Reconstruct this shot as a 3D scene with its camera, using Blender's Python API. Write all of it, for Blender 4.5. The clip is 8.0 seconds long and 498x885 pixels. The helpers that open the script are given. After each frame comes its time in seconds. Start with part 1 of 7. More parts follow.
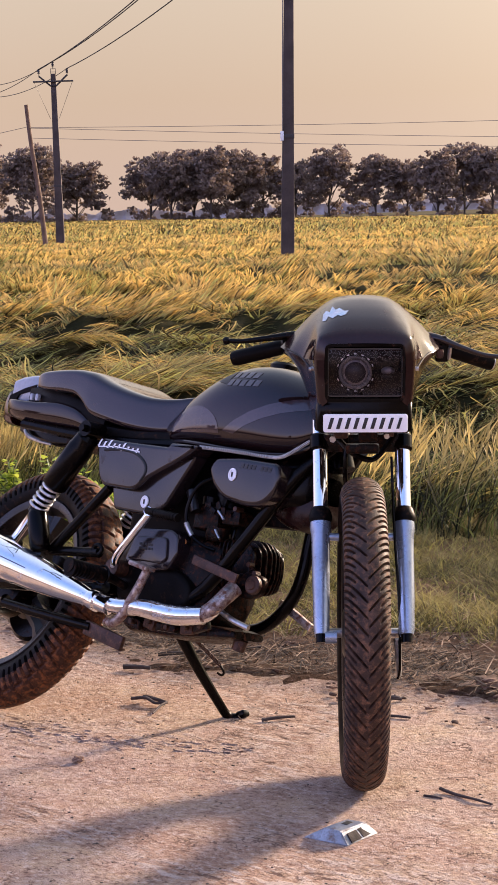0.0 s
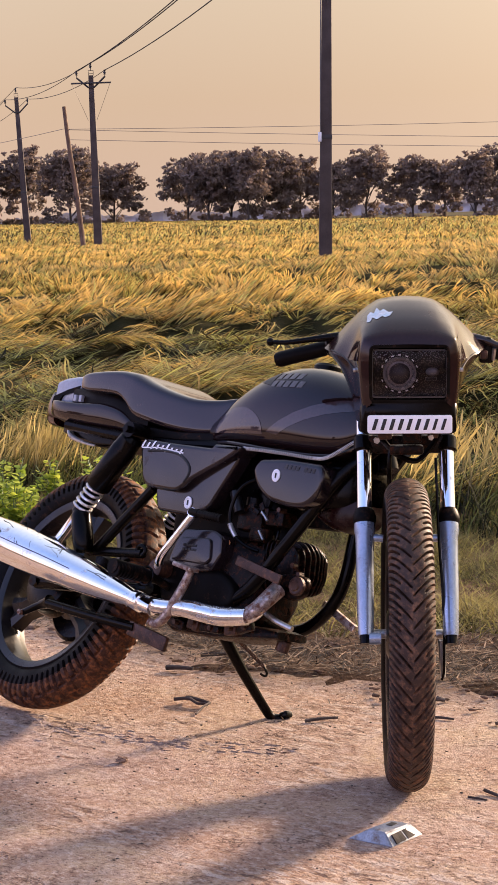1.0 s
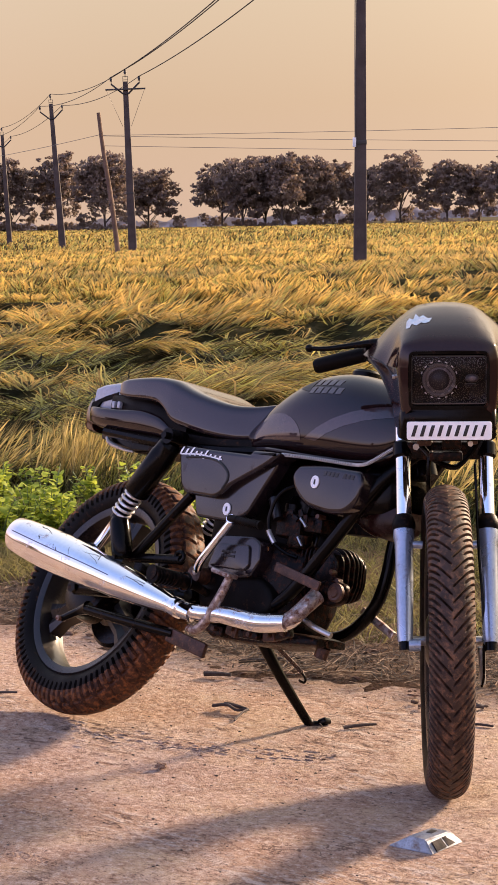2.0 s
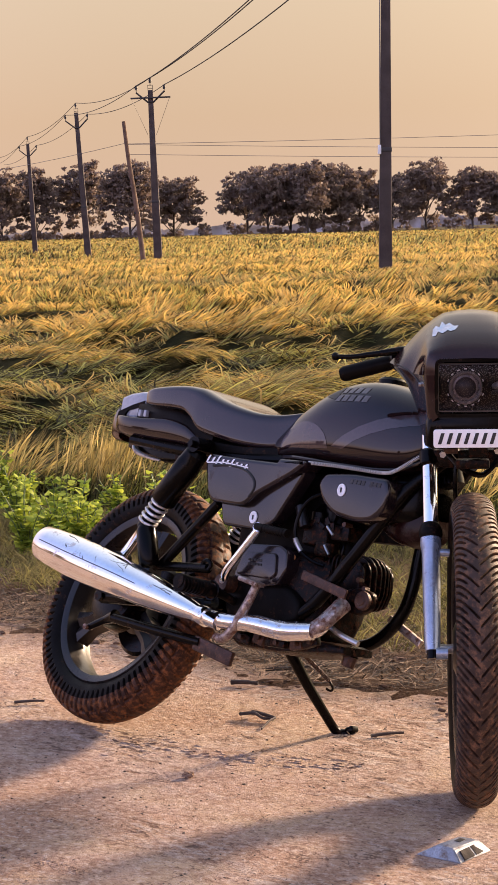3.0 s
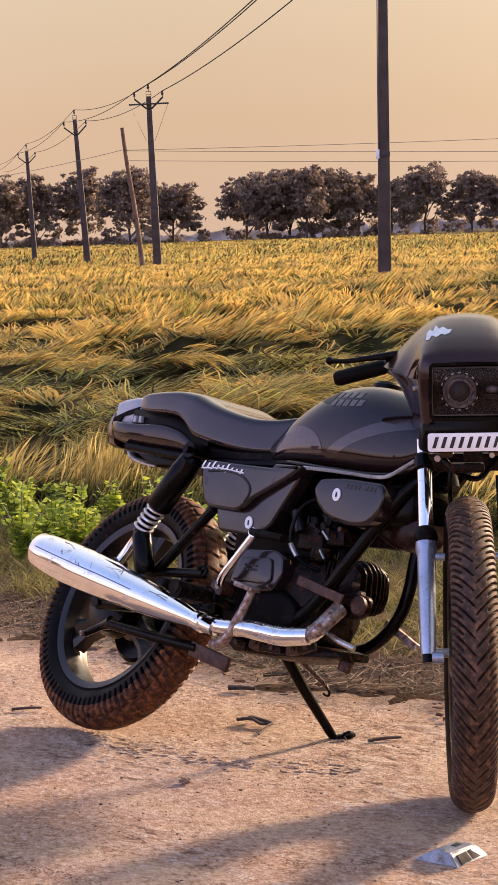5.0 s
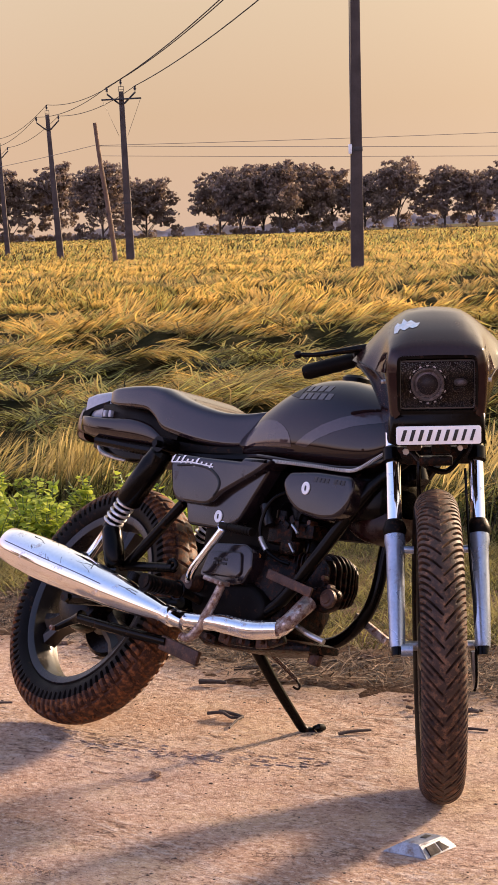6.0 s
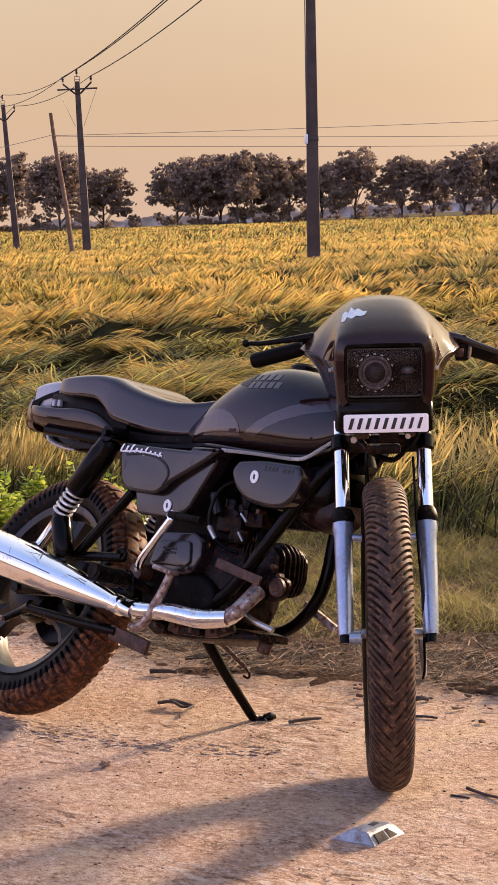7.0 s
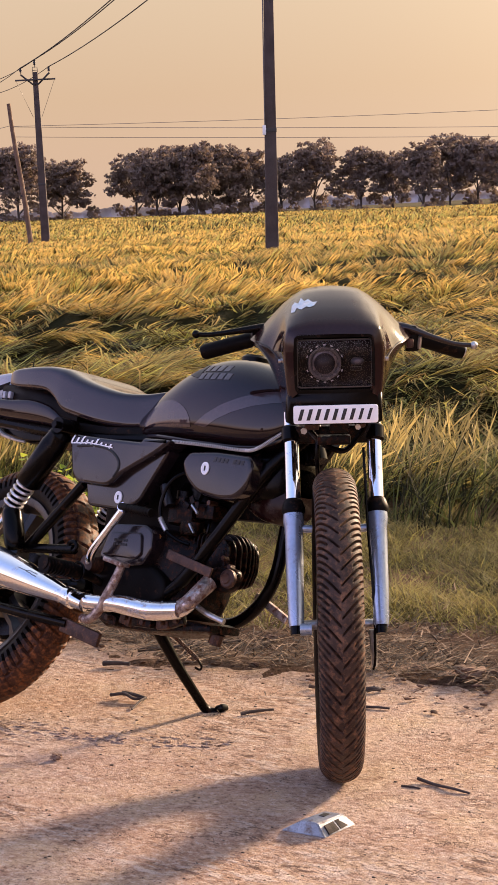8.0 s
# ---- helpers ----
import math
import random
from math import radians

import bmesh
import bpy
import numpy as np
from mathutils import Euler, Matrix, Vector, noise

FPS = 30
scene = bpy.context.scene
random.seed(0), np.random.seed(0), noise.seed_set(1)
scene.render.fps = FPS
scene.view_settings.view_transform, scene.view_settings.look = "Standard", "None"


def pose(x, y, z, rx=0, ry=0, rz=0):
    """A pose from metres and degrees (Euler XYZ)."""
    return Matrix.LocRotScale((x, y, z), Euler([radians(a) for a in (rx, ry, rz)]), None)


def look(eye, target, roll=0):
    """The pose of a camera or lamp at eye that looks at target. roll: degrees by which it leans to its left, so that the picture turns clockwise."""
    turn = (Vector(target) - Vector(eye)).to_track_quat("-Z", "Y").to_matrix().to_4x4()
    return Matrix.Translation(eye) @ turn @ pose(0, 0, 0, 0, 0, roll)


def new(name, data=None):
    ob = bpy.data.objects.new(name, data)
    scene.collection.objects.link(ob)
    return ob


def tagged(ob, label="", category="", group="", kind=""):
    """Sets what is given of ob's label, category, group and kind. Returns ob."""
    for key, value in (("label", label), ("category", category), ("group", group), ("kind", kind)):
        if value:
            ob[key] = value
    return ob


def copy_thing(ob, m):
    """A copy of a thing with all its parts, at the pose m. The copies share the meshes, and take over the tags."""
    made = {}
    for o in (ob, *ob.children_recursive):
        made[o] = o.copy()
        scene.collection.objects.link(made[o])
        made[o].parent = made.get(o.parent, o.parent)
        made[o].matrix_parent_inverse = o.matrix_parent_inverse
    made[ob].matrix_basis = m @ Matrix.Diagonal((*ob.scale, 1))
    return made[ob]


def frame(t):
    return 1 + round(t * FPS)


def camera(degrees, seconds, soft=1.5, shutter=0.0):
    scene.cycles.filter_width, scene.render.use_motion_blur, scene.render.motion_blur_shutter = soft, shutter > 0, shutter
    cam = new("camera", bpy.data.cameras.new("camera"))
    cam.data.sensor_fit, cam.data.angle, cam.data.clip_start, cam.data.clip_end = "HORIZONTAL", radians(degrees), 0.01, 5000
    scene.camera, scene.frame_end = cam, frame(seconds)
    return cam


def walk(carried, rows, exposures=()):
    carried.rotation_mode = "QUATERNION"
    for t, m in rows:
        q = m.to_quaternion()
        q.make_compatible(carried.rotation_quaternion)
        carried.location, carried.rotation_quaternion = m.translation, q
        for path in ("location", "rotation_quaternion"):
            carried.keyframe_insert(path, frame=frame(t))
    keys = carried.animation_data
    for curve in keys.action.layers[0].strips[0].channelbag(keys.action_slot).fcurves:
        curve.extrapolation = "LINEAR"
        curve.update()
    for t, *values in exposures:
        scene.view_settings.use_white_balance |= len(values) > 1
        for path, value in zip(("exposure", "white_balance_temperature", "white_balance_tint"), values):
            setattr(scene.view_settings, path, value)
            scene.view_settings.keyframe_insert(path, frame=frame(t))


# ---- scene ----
cam = camera(14.8186, 8.0, soft=0.8)
walk(cam, [
    (0.0, look((3.5813, -2.9977, 1.1941), (0.9076, -0.0608, 0.7190), -1.975)),
    (0.5, look((3.5762, -3.0044, 1.1933), (0.8788, -0.0890, 0.7193), -1.969)),
    (1.0, look((3.5731, -3.0107, 1.1953), (0.8426, -0.1258, 0.7250), -2.094)),
    (1.5, look((3.5681, -3.0161, 1.1968), (0.8099, -0.1567, 0.7324), -2.152)),
    (3.0, look((3.5640, -3.0176, 1.1993), (0.7422, -0.2167, 0.7609), -2.495)),
    (3.5, look((3.5656, -3.0146, 1.1979), (0.7316, -0.2248, 0.7675), -2.607)),
    (4.0, look((3.5691, -3.0129, 1.1984), (0.7308, -0.2267, 0.7726), -2.736)),
    (5.5, look((3.5725, -3.0024, 1.1965), (0.7645, -0.1865, 0.7649), -2.931)),
    (6.0, look((3.5815, -3.0009, 1.1945), (0.7968, -0.1633, 0.7548), -2.965)),
    (6.5, look((3.5881, -2.9928, 1.1915), (0.8351, -0.1263, 0.7398), -2.995)),
    (7.0, look((3.5954, -2.9854, 1.1895), (0.8748, -0.0900, 0.7256), -3.014)),
    (7.5, look((3.6018, -2.9740, 1.1878), (0.9131, -0.0508, 0.7126), -3.066)),
    (8.0, look((3.6049, -2.9649, 1.1875), (0.9466, -0.0159, 0.7010), -3.052)),
], [(0.0, 0.83, 5620, 10), (0.5, 0.83, 5760, 10), (1.5, 0.83, 6110, 10), (4.0, 0.83, 6240, 10), (6.5, 0.83, 6310, 10), (8.0, 0.83, 6300, 10)])
scene.view_settings.exposure = 0.83

# ---- world and sun ----
SUN_AZ = math.radians(84)      # direction towards the sun in the plan, from +x
SUN_EL = math.radians(18)
world = bpy.data.worlds.new("sky")
scene.world = world
world.use_nodes = True
wn, wl = world.node_tree.nodes, world.node_tree.links
wn.clear()
w_out = wn.new("ShaderNodeOutputWorld")
w_bg = wn.new("ShaderNodeBackground")
w_sky = wn.new("ShaderNodeTexSky")
w_sky.sky_type = "NISHITA"
w_sky.sun_disc = False
w_sky.sun_elevation = SUN_EL
w_sky.sun_rotation = math.pi / 2 - SUN_AZ
w_sky.air_density, w_sky.dust_density, w_sky.ozone_density = 1.0, 3.0, 1.0
w_mul = wn.new("ShaderNodeMix")
w_mul.data_type, w_mul.blend_type = "RGBA", "MULTIPLY"
w_mul.inputs[0].default_value = 1.0
w_tint = wn.new("ShaderNodeValToRGB")
w_tint.color_ramp.elements[0].position, w_tint.color_ramp.elements[0].color = 0.05, (0.50, 0.300, 0.325, 1)
w_tint.color_ramp.elements[1].position, w_tint.color_ramp.elements[1].color = 0.75, (0.44, 0.390, 0.450, 1)
w_el = w_tint.color_ramp.elements.new(0.38)
w_el.color = (0.48, 0.308, 0.352, 1)
wl.new(w_tint.outputs[0], w_mul.inputs[7])
wl.new(w_sky.outputs[0], w_mul.inputs[6])
# evening haze: warm towards the sun and near the horizon, clear on the other side
w_geo = wn.new("ShaderNodeTexCoord")
w_dot = wn.new("ShaderNodeVectorMath")
w_dot.operation = "DOT_PRODUCT"
w_dot.inputs[1].default_value = (math.cos(SUN_AZ), math.sin(SUN_AZ), 0.1)
w_map = wn.new("ShaderNodeMapRange")
w_map.interpolation_type = "SMOOTHSTEP"
w_map.inputs[1].default_value, w_map.inputs[2].default_value = -0.55, 0.62
wl.new(w_geo.outputs["Generated"], w_dot.inputs[0])
wl.new(w_dot.outputs["Value"], w_map.inputs[0])
w_ramp = wn.new("ShaderNodeValToRGB")
w_sep = wn.new("ShaderNodeSeparateXYZ")
wl.new(w_geo.outputs["Generated"], w_sep.inputs[0])
wl.new(w_sep.outputs["Z"], w_ramp.inputs[0])
wl.new(w_sep.outputs["Z"], w_tint.inputs[0])
els = w_ramp.color_ramp.elements
els[0].position, els[0].color = 0.0, (0.555, 0.368, 0.258, 1)
els[1].position, els[1].color = 0.8, (0.70, 0.72, 0.80, 1)
e = els.new(0.06)
e.color = (0.558, 0.380, 0.243, 1)
e = els.new(0.13)
e.color = (0.60, 0.45, 0.305, 1)
e = els.new(0.35)
e.color = (1.10, 0.93, 0.78, 1)
w_mix = wn.new("ShaderNodeMix")
w_mix.data_type = "RGBA"
wl.new(w_map.outputs[0], w_mix.inputs[0])
wl.new(w_mul.outputs[2], w_mix.inputs[6])
wl.new(w_ramp.outputs[0], w_mix.inputs[7])
# the hazy glow round the low sun
w_near = wn.new("ShaderNodeVectorMath")
w_near.operation = "DOT_PRODUCT"
w_near.inputs[1].default_value = (math.cos(SUN_AZ) * math.cos(SUN_EL), math.sin(SUN_AZ) * math.cos(SUN_EL), math.sin(SUN_EL))
wl.new(w_geo.outputs["Generated"], w_near.inputs[0])
w_pos = wn.new("ShaderNodeMath")
w_pos.operation = "MAXIMUM"
w_pos.inputs[1].default_value = 0.0
wl.new(w_near.outputs["Value"], w_pos.inputs[0])
w_pow = wn.new("ShaderNodeMath")
w_pow.operation = "POWER"
w_pow.inputs[1].default_value = 11.0
wl.new(w_pos.outputs[0], w_pow.inputs[0])
w_glow = wn.new("ShaderNodeMix")
w_glow.data_type, w_glow.blend_type = "RGBA", "ADD"
w_glow.inputs[7].default_value = (3.2, 2.35, 1.35, 1)
wl.new(w_pow.outputs[0], w_glow.inputs[0])
wl.new(w_mix.outputs[2], w_glow.inputs[6])
wl.new(w_glow.outputs[2], w_bg.inputs[0])
w_bg.inputs[1].default_value = 0.73
wl.new(w_bg.outputs[0], w_out.inputs[0])

sun = new("sun", bpy.data.lights.new("sun", "SUN"))
sun.data.energy = 6.6
sun.data.angle = math.radians(7.5)
sun.data.color = (1.0, 0.70, 0.46)
sun.matrix_world = look((20 * math.cos(SUN_AZ), 20 * math.sin(SUN_AZ), 20 * math.tan(SUN_EL)), (0, 0, 0))

# ---- materials ----
def material(name, base, rough=0.6, metal=0.0, vary=0.25, scale=8.0, fine=90.0, bump=0.15, second=None, rough_vary=0.12,
             coat=0.0, grime=None, grime_amount=0.0, spec=0.5):
    """A surface with broad stains, fine grain, gloss that wanders and a little relief."""
    m = bpy.data.materials.new(name)
    m.use_nodes = True
    n, l = m.node_tree.nodes, m.node_tree.links
    bs = n["Principled BSDF"]
    tc = n.new("ShaderNodeTexCoord")
    a = n.new("ShaderNodeTexNoise")
    a.inputs["Scale"].default_value, a.inputs["Detail"].default_value = scale, 6
    f = n.new("ShaderNodeTexNoise")
    f.inputs["Scale"].default_value, f.inputs["Detail"].default_value = fine, 4
    l.new(tc.outputs["Object"], a.inputs["Vector"])
    l.new(tc.outputs["Object"], f.inputs["Vector"])
    sec = second or tuple(c * (1 - vary) for c in base)
    r1 = n.new("ShaderNodeMapRange")
    r1.inputs[1].default_value, r1.inputs[2].default_value = 0.35, 0.65
    l.new(a.outputs[0], r1.inputs[0])
    mx = n.new("ShaderNodeMix")
    mx.data_type = "RGBA"
    mx.inputs[6].default_value, mx.inputs[7].default_value = (*base, 1), (*sec, 1)
    l.new(r1.outputs[0], mx.inputs[0])
    g = n.new("ShaderNodeMix")
    g.data_type, g.blend_type = "RGBA", "MULTIPLY"
    g.inputs[0].default_value = min(1.0, vary * 1.6)
    r2 = n.new("ShaderNodeMapRange")
    r2.inputs[1].default_value, r2.inputs[2].default_value, r2.inputs[3].default_value, r2.inputs[4].default_value = 0.3, 0.7, 0.55, 1.2
    l.new(f.outputs[0], r2.inputs[0])
    l.new(mx.outputs[2], g.inputs[6])
    l.new(r2.outputs[0], g.inputs[7])
    col = g.outputs[2]
    rr = n.new("ShaderNodeMapRange")
    rr.inputs[1].default_value, rr.inputs[2].default_value = 0.3, 0.7
    rr.inputs[3].default_value, rr.inputs[4].default_value = max(0.02, rough - rough_vary), min(1.0, rough + rough_vary)
    l.new(a.outputs[0], rr.inputs[0])
    rough_out = rr.outputs[0]
    if grime:
        d = n.new("ShaderNodeTexNoise")
        d.inputs["Scale"].default_value, d.inputs["Detail"].default_value, d.inputs["Roughness"].default_value = scale * 2.3, 9, 0.7
        l.new(tc.outputs["Object"], d.inputs["Vector"])
        dr = n.new("ShaderNodeMapRange")
        dr.inputs[1].default_value, dr.inputs[2].default_value = 0.62 - 0.35 * grime_amount, 0.80 - 0.35 * grime_amount
        l.new(d.outputs[0], dr.inputs[0])
        gm = n.new("ShaderNodeMix")
        gm.data_type = "RGBA"
        gm.inputs[7].default_value = (*grime, 1)
        l.new(dr.outputs[0], gm.inputs[0])
        l.new(col, gm.inputs[6])
        col = gm.outputs[2]
        mr = n.new("ShaderNodeMix")
        mr.inputs[3].default_value = 0.85
        l.new(dr.outputs[0], mr.inputs[0])
        l.new(rough_out, mr.inputs[2])
        rough_out = mr.outputs[0]
        if metal > 0:
            mm = n.new("ShaderNodeMath")
            mm.operation = "MULTIPLY_ADD"
            mm.inputs[1].default_value, mm.inputs[2].default_value = -metal, metal
            l.new(dr.outputs[0], mm.inputs[0])
            l.new(mm.outputs[0], bs.inputs["Metallic"])
    l.new(col, bs.inputs["Base Color"])
    l.new(rough_out, bs.inputs["Roughness"])
    if not (grime and metal > 0):
        bs.inputs["Metallic"].default_value = metal
    bs.inputs["Coat Weight"].default_value = coat
    bs.inputs["Specular IOR Level"].default_value = spec
    bs.inputs["Coat Roughness"].default_value = 0.06
    if bump > 0:
        b = n.new("ShaderNodeBump")
        b.inputs["Strength"].default_value, b.inputs["Distance"].default_value = bump, 0.004
        l.new(f.outputs[0], b.inputs["Height"])
        l.new(b.outputs[0], bs.inputs["Normal"])
    return m


def leafy(name, low, high, tip, through_light=0.35, dark=0.20):
    """Plant matter: colour varies from blade to blade, drier towards the ears; some light comes through. dark: how much
    of the ramp keeps the low colour, near black where shade between blades is painted in.
    """
    m = bpy.data.materials.new(name)
    m.use_nodes = True
    n, l = m.node_tree.nodes, m.node_tree.links
    bs = n["Principled BSDF"]
    ge = n.new("ShaderNodeNewGeometry")
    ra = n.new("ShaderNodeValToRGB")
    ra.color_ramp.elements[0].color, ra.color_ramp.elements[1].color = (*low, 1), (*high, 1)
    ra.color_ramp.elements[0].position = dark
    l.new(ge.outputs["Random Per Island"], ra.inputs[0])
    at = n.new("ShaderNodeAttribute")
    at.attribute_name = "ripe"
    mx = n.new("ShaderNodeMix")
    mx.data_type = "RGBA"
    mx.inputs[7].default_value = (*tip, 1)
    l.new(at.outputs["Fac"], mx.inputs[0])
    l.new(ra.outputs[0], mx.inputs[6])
    l.new(mx.outputs[2], bs.inputs["Base Color"])
    bs.inputs["Roughness"].default_value = 0.65
    bs.inputs["Specular IOR Level"].default_value = 0.25
    tr = n.new("ShaderNodeBsdfTranslucent")
    l.new(mx.outputs[2], tr.inputs[0])
    ms = n.new("ShaderNodeMixShader")
    ms.inputs[0].default_value = through_light
    l.new(bs.outputs[0], ms.inputs[1])
    l.new(tr.outputs[0], ms.inputs[2])
    l.new(ms.outputs[0], n["Material Output"].inputs[0])
    return m


M_PAINT = material("black paint, dusty gloss", (0.0150, 0.0072, 0.0078), 0.05, 0, 0.2, 6, 160, 0.006, coat=0.12, grime=(0.036, 0.020, 0.017), grime_amount=0.0, rough_vary=0.02, spec=0.38)
M_COWL = material("satin brown-black cowl", (0.0230, 0.0098, 0.0090), 0.15, 0, 0.2, 6, 160, 0.02, coat=0.08, grime=(0.036, 0.018, 0.015), grime_amount=0.05, spec=0.26)
M_GREYPAINT = material("dark grey side cover paint", (0.0180, 0.0115, 0.0140), 0.16, 0, 0.4, 7, 140, 0.02, coat=0.15, second=(0.0080, 0.0052, 0.0062), grime=(0.036, 0.022, 0.021), grime_amount=0.08, rough_vary=0.07, spec=0.48)
M_BLACK = material("black enamel on tube", (0.0022, 0.0014, 0.0014), 0.22, 0, 0.3, 12, 120, 0.05, grime=(0.055, 0.020, 0.009), grime_amount=0.10, spec=0.11)
M_ENGINE = material("oily dark engine alloy", (0.0032, 0.0015, 0.0012), 0.32, 0.0, 0.4, 45, 240, 0.3, grime=(0.085, 0.027, 0.0110), grime_amount=0.32, spec=0.13)
M_RUST = material("rusty dusty steel", (0.060, 0.022, 0.011), 0.5, 0.2, 0.5, 40, 240, 0.3, grime=(0.17, 0.072, 0.034), grime_amount=0.28)
M_RUBBER = material("tyre rubber with brown road dust", (0.050, 0.0262, 0.0175), 0.58, 0, 0.35, 30, 260, 0.25, second=(0.022, 0.0110, 0.0076), grime=(0.185, 0.092, 0.050), grime_amount=0.38, spec=0.30)
# Rear tread: red dust, its colour pushed to orange to paint in sunlight.
M_RUBBERRED = material("tyre rubber, red dust with painted sunlight", (0.062, 0.0240, 0.0120), 0.60, 0, 0.35, 30, 260, 0.25, second=(0.028, 0.0112, 0.0068), grime=(0.24, 0.088, 0.030), grime_amount=0.42, spec=0.22)
M_RUBBERSIDE = material("black rubber", (0.0040, 0.0028, 0.0025), 0.5, 0, 0.3, 14, 220, 0.1, grime=(0.070, 0.032, 0.017), grime_amount=0.14, spec=0.08)
M_CHROME = material("scratched chrome", (0.90, 0.91, 0.93), 0.045, 1.0, 0.05, 9, 150, 0.010, rough_vary=0.03, grime=(0.20, 0.11, 0.07), grime_amount=0.10)
M_PIPE = material("chrome pipe with rust stains", (0.86, 0.87, 0.90), 0.06, 1.0, 0.10, 14, 150, 0.03, rough_vary=0.05, grime=(0.075, 0.028, 0.014), grime_amount=0.20)
M_STEEL = material("dull bright steel", (0.55, 0.54, 0.53), 0.35, 1.0, 0.2, 15, 150, 0.08, grime=(0.20, 0.11, 0.07), grime_amount=0.25)
M_WORN = material("worn rusty steel", (0.50, 0.43, 0.39), 0.30, 1.0, 0.3, 26, 150, 0.1, grime=(0.11, 0.044, 0.022), grime_amount=0.58)
M_SPRING = material("bare bright spring steel", (0.72, 0.70, 0.69), 0.30, 0.7, 0.1, 20, 150, 0.02)
M_FORK = material("silver-blue painted alloy", (0.38, 0.44, 0.55), 0.27, 0.65, 0.15, 14, 160, 0.05, grime=(0.12, 0.09, 0.08), grime_amount=0.12)
M_SEAT = material("dark vinyl", (0.0215, 0.0125, 0.0155), 0.12, 0, 0.25, 9, 400, 0.025, coat=0.6, grime=(0.042, 0.027, 0.028), grime_amount=0.04, rough_vary=0.04, spec=0.28)
M_WHITE = material("white plate", (0.90, 0.90, 0.92), 0.35, 0, 0.05, 20, 150, 0.02)
M_INK = material("black lettering", (0.012, 0.012, 0.014), 0.5, 0, 0.1, 20, 150, 0.0)
M_PALE = material("pale grey decal", (0.11, 0.10, 0.105), 0.4, 0, 0.25, 40, 150, 0.0)
M_LENSDARK = material("smoked lamp reflector", (0.0035, 0.0025, 0.0028), 0.22, 0, 0.2, 20, 150, 0.0, spec=0.3)
M_RED = material("red tail lens", (0.030, 0.005, 0.005), 0.15, 0, 0.2, 20, 150, 0.0, coat=0.4)
M_CONCRETE = material("weathered concrete pole", (0.085, 0.062, 0.055), 0.85, 0, 0.3, 3, 60, 0.4)
M_WIRE = material("dark steel fittings", (0.05, 0.045, 0.045), 0.6, 0.3, 0.1, 3, 60, 0.0)
# Far wires paler than near ones: haze painted into their colour.
M_HAZEWIRE = material("far wire pale with painted haze", (0.20, 0.165, 0.140), 0.6, 0.0, 0.1, 3, 60, 0.0)
M_WOODPOLE = material("weathered wooden pole", (0.20, 0.12, 0.08), 0.85, 0, 0.35, 3, 50, 0.4)
# Half the straw near black: dark litter, plus painted shade of the gaps.
M_STRAW = leafy("dry straw", (0.013, 0.0065, 0.0042), (0.46, 0.315, 0.200), (0.16, 0.10, 0.060), through_light=0.1, dark=0.50)
M_TWIG = material("dark twig", (0.07, 0.05, 0.045), 0.8, 0, 0.4, 30, 200, 0.4)
# Wheat's low colour is near black, painting shade into the gaps.
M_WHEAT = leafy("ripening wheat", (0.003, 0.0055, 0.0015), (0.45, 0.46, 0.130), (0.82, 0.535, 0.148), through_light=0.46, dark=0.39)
# Fringe and grass: near-black low colours paint shade between the blades.
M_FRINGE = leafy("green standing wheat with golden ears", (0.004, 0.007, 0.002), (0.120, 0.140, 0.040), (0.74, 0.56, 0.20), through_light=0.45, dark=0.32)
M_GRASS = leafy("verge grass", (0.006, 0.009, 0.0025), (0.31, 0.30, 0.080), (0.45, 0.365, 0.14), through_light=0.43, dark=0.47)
M_WEED = leafy("green weed leaves", (0.20, 0.28, 0.030), (0.62, 0.67, 0.095), (0.12, 0.2, 0.03), through_light=0.45)
# Leaf colour raised and flattened to paint in the haze of distance.
M_TREE = leafy("tree leaves with haze painted in", (0.205, 0.153, 0.120), (0.242, 0.180, 0.141), (0.05, 0.045, 0.03), through_light=0.3)
M_BARK = material("bark", (0.09, 0.07, 0.055), 0.9, 0, 0.3, 2, 20, 0.4)


# ---- mesh helpers ----
def part(name, bm, mat, parent=None, label="", m=None, smooth=True, angle=35):
    if m is not None:
        bm.transform(m)
    me = bpy.data.meshes.new(name)
    bm.normal_update()
    if smooth:
        for f in bm.faces:
            f.smooth = True
        for e in bm.edges:
            if len(e.link_faces) == 2 and e.calc_face_angle(0) > math.radians(angle):
                e.smooth = False
    bm.to_mesh(me)
    bm.free()
    me.materials.append(mat)
    ob = new(name, me)
    ob.parent = parent
    if label:
        tagged(ob, label)
    return ob


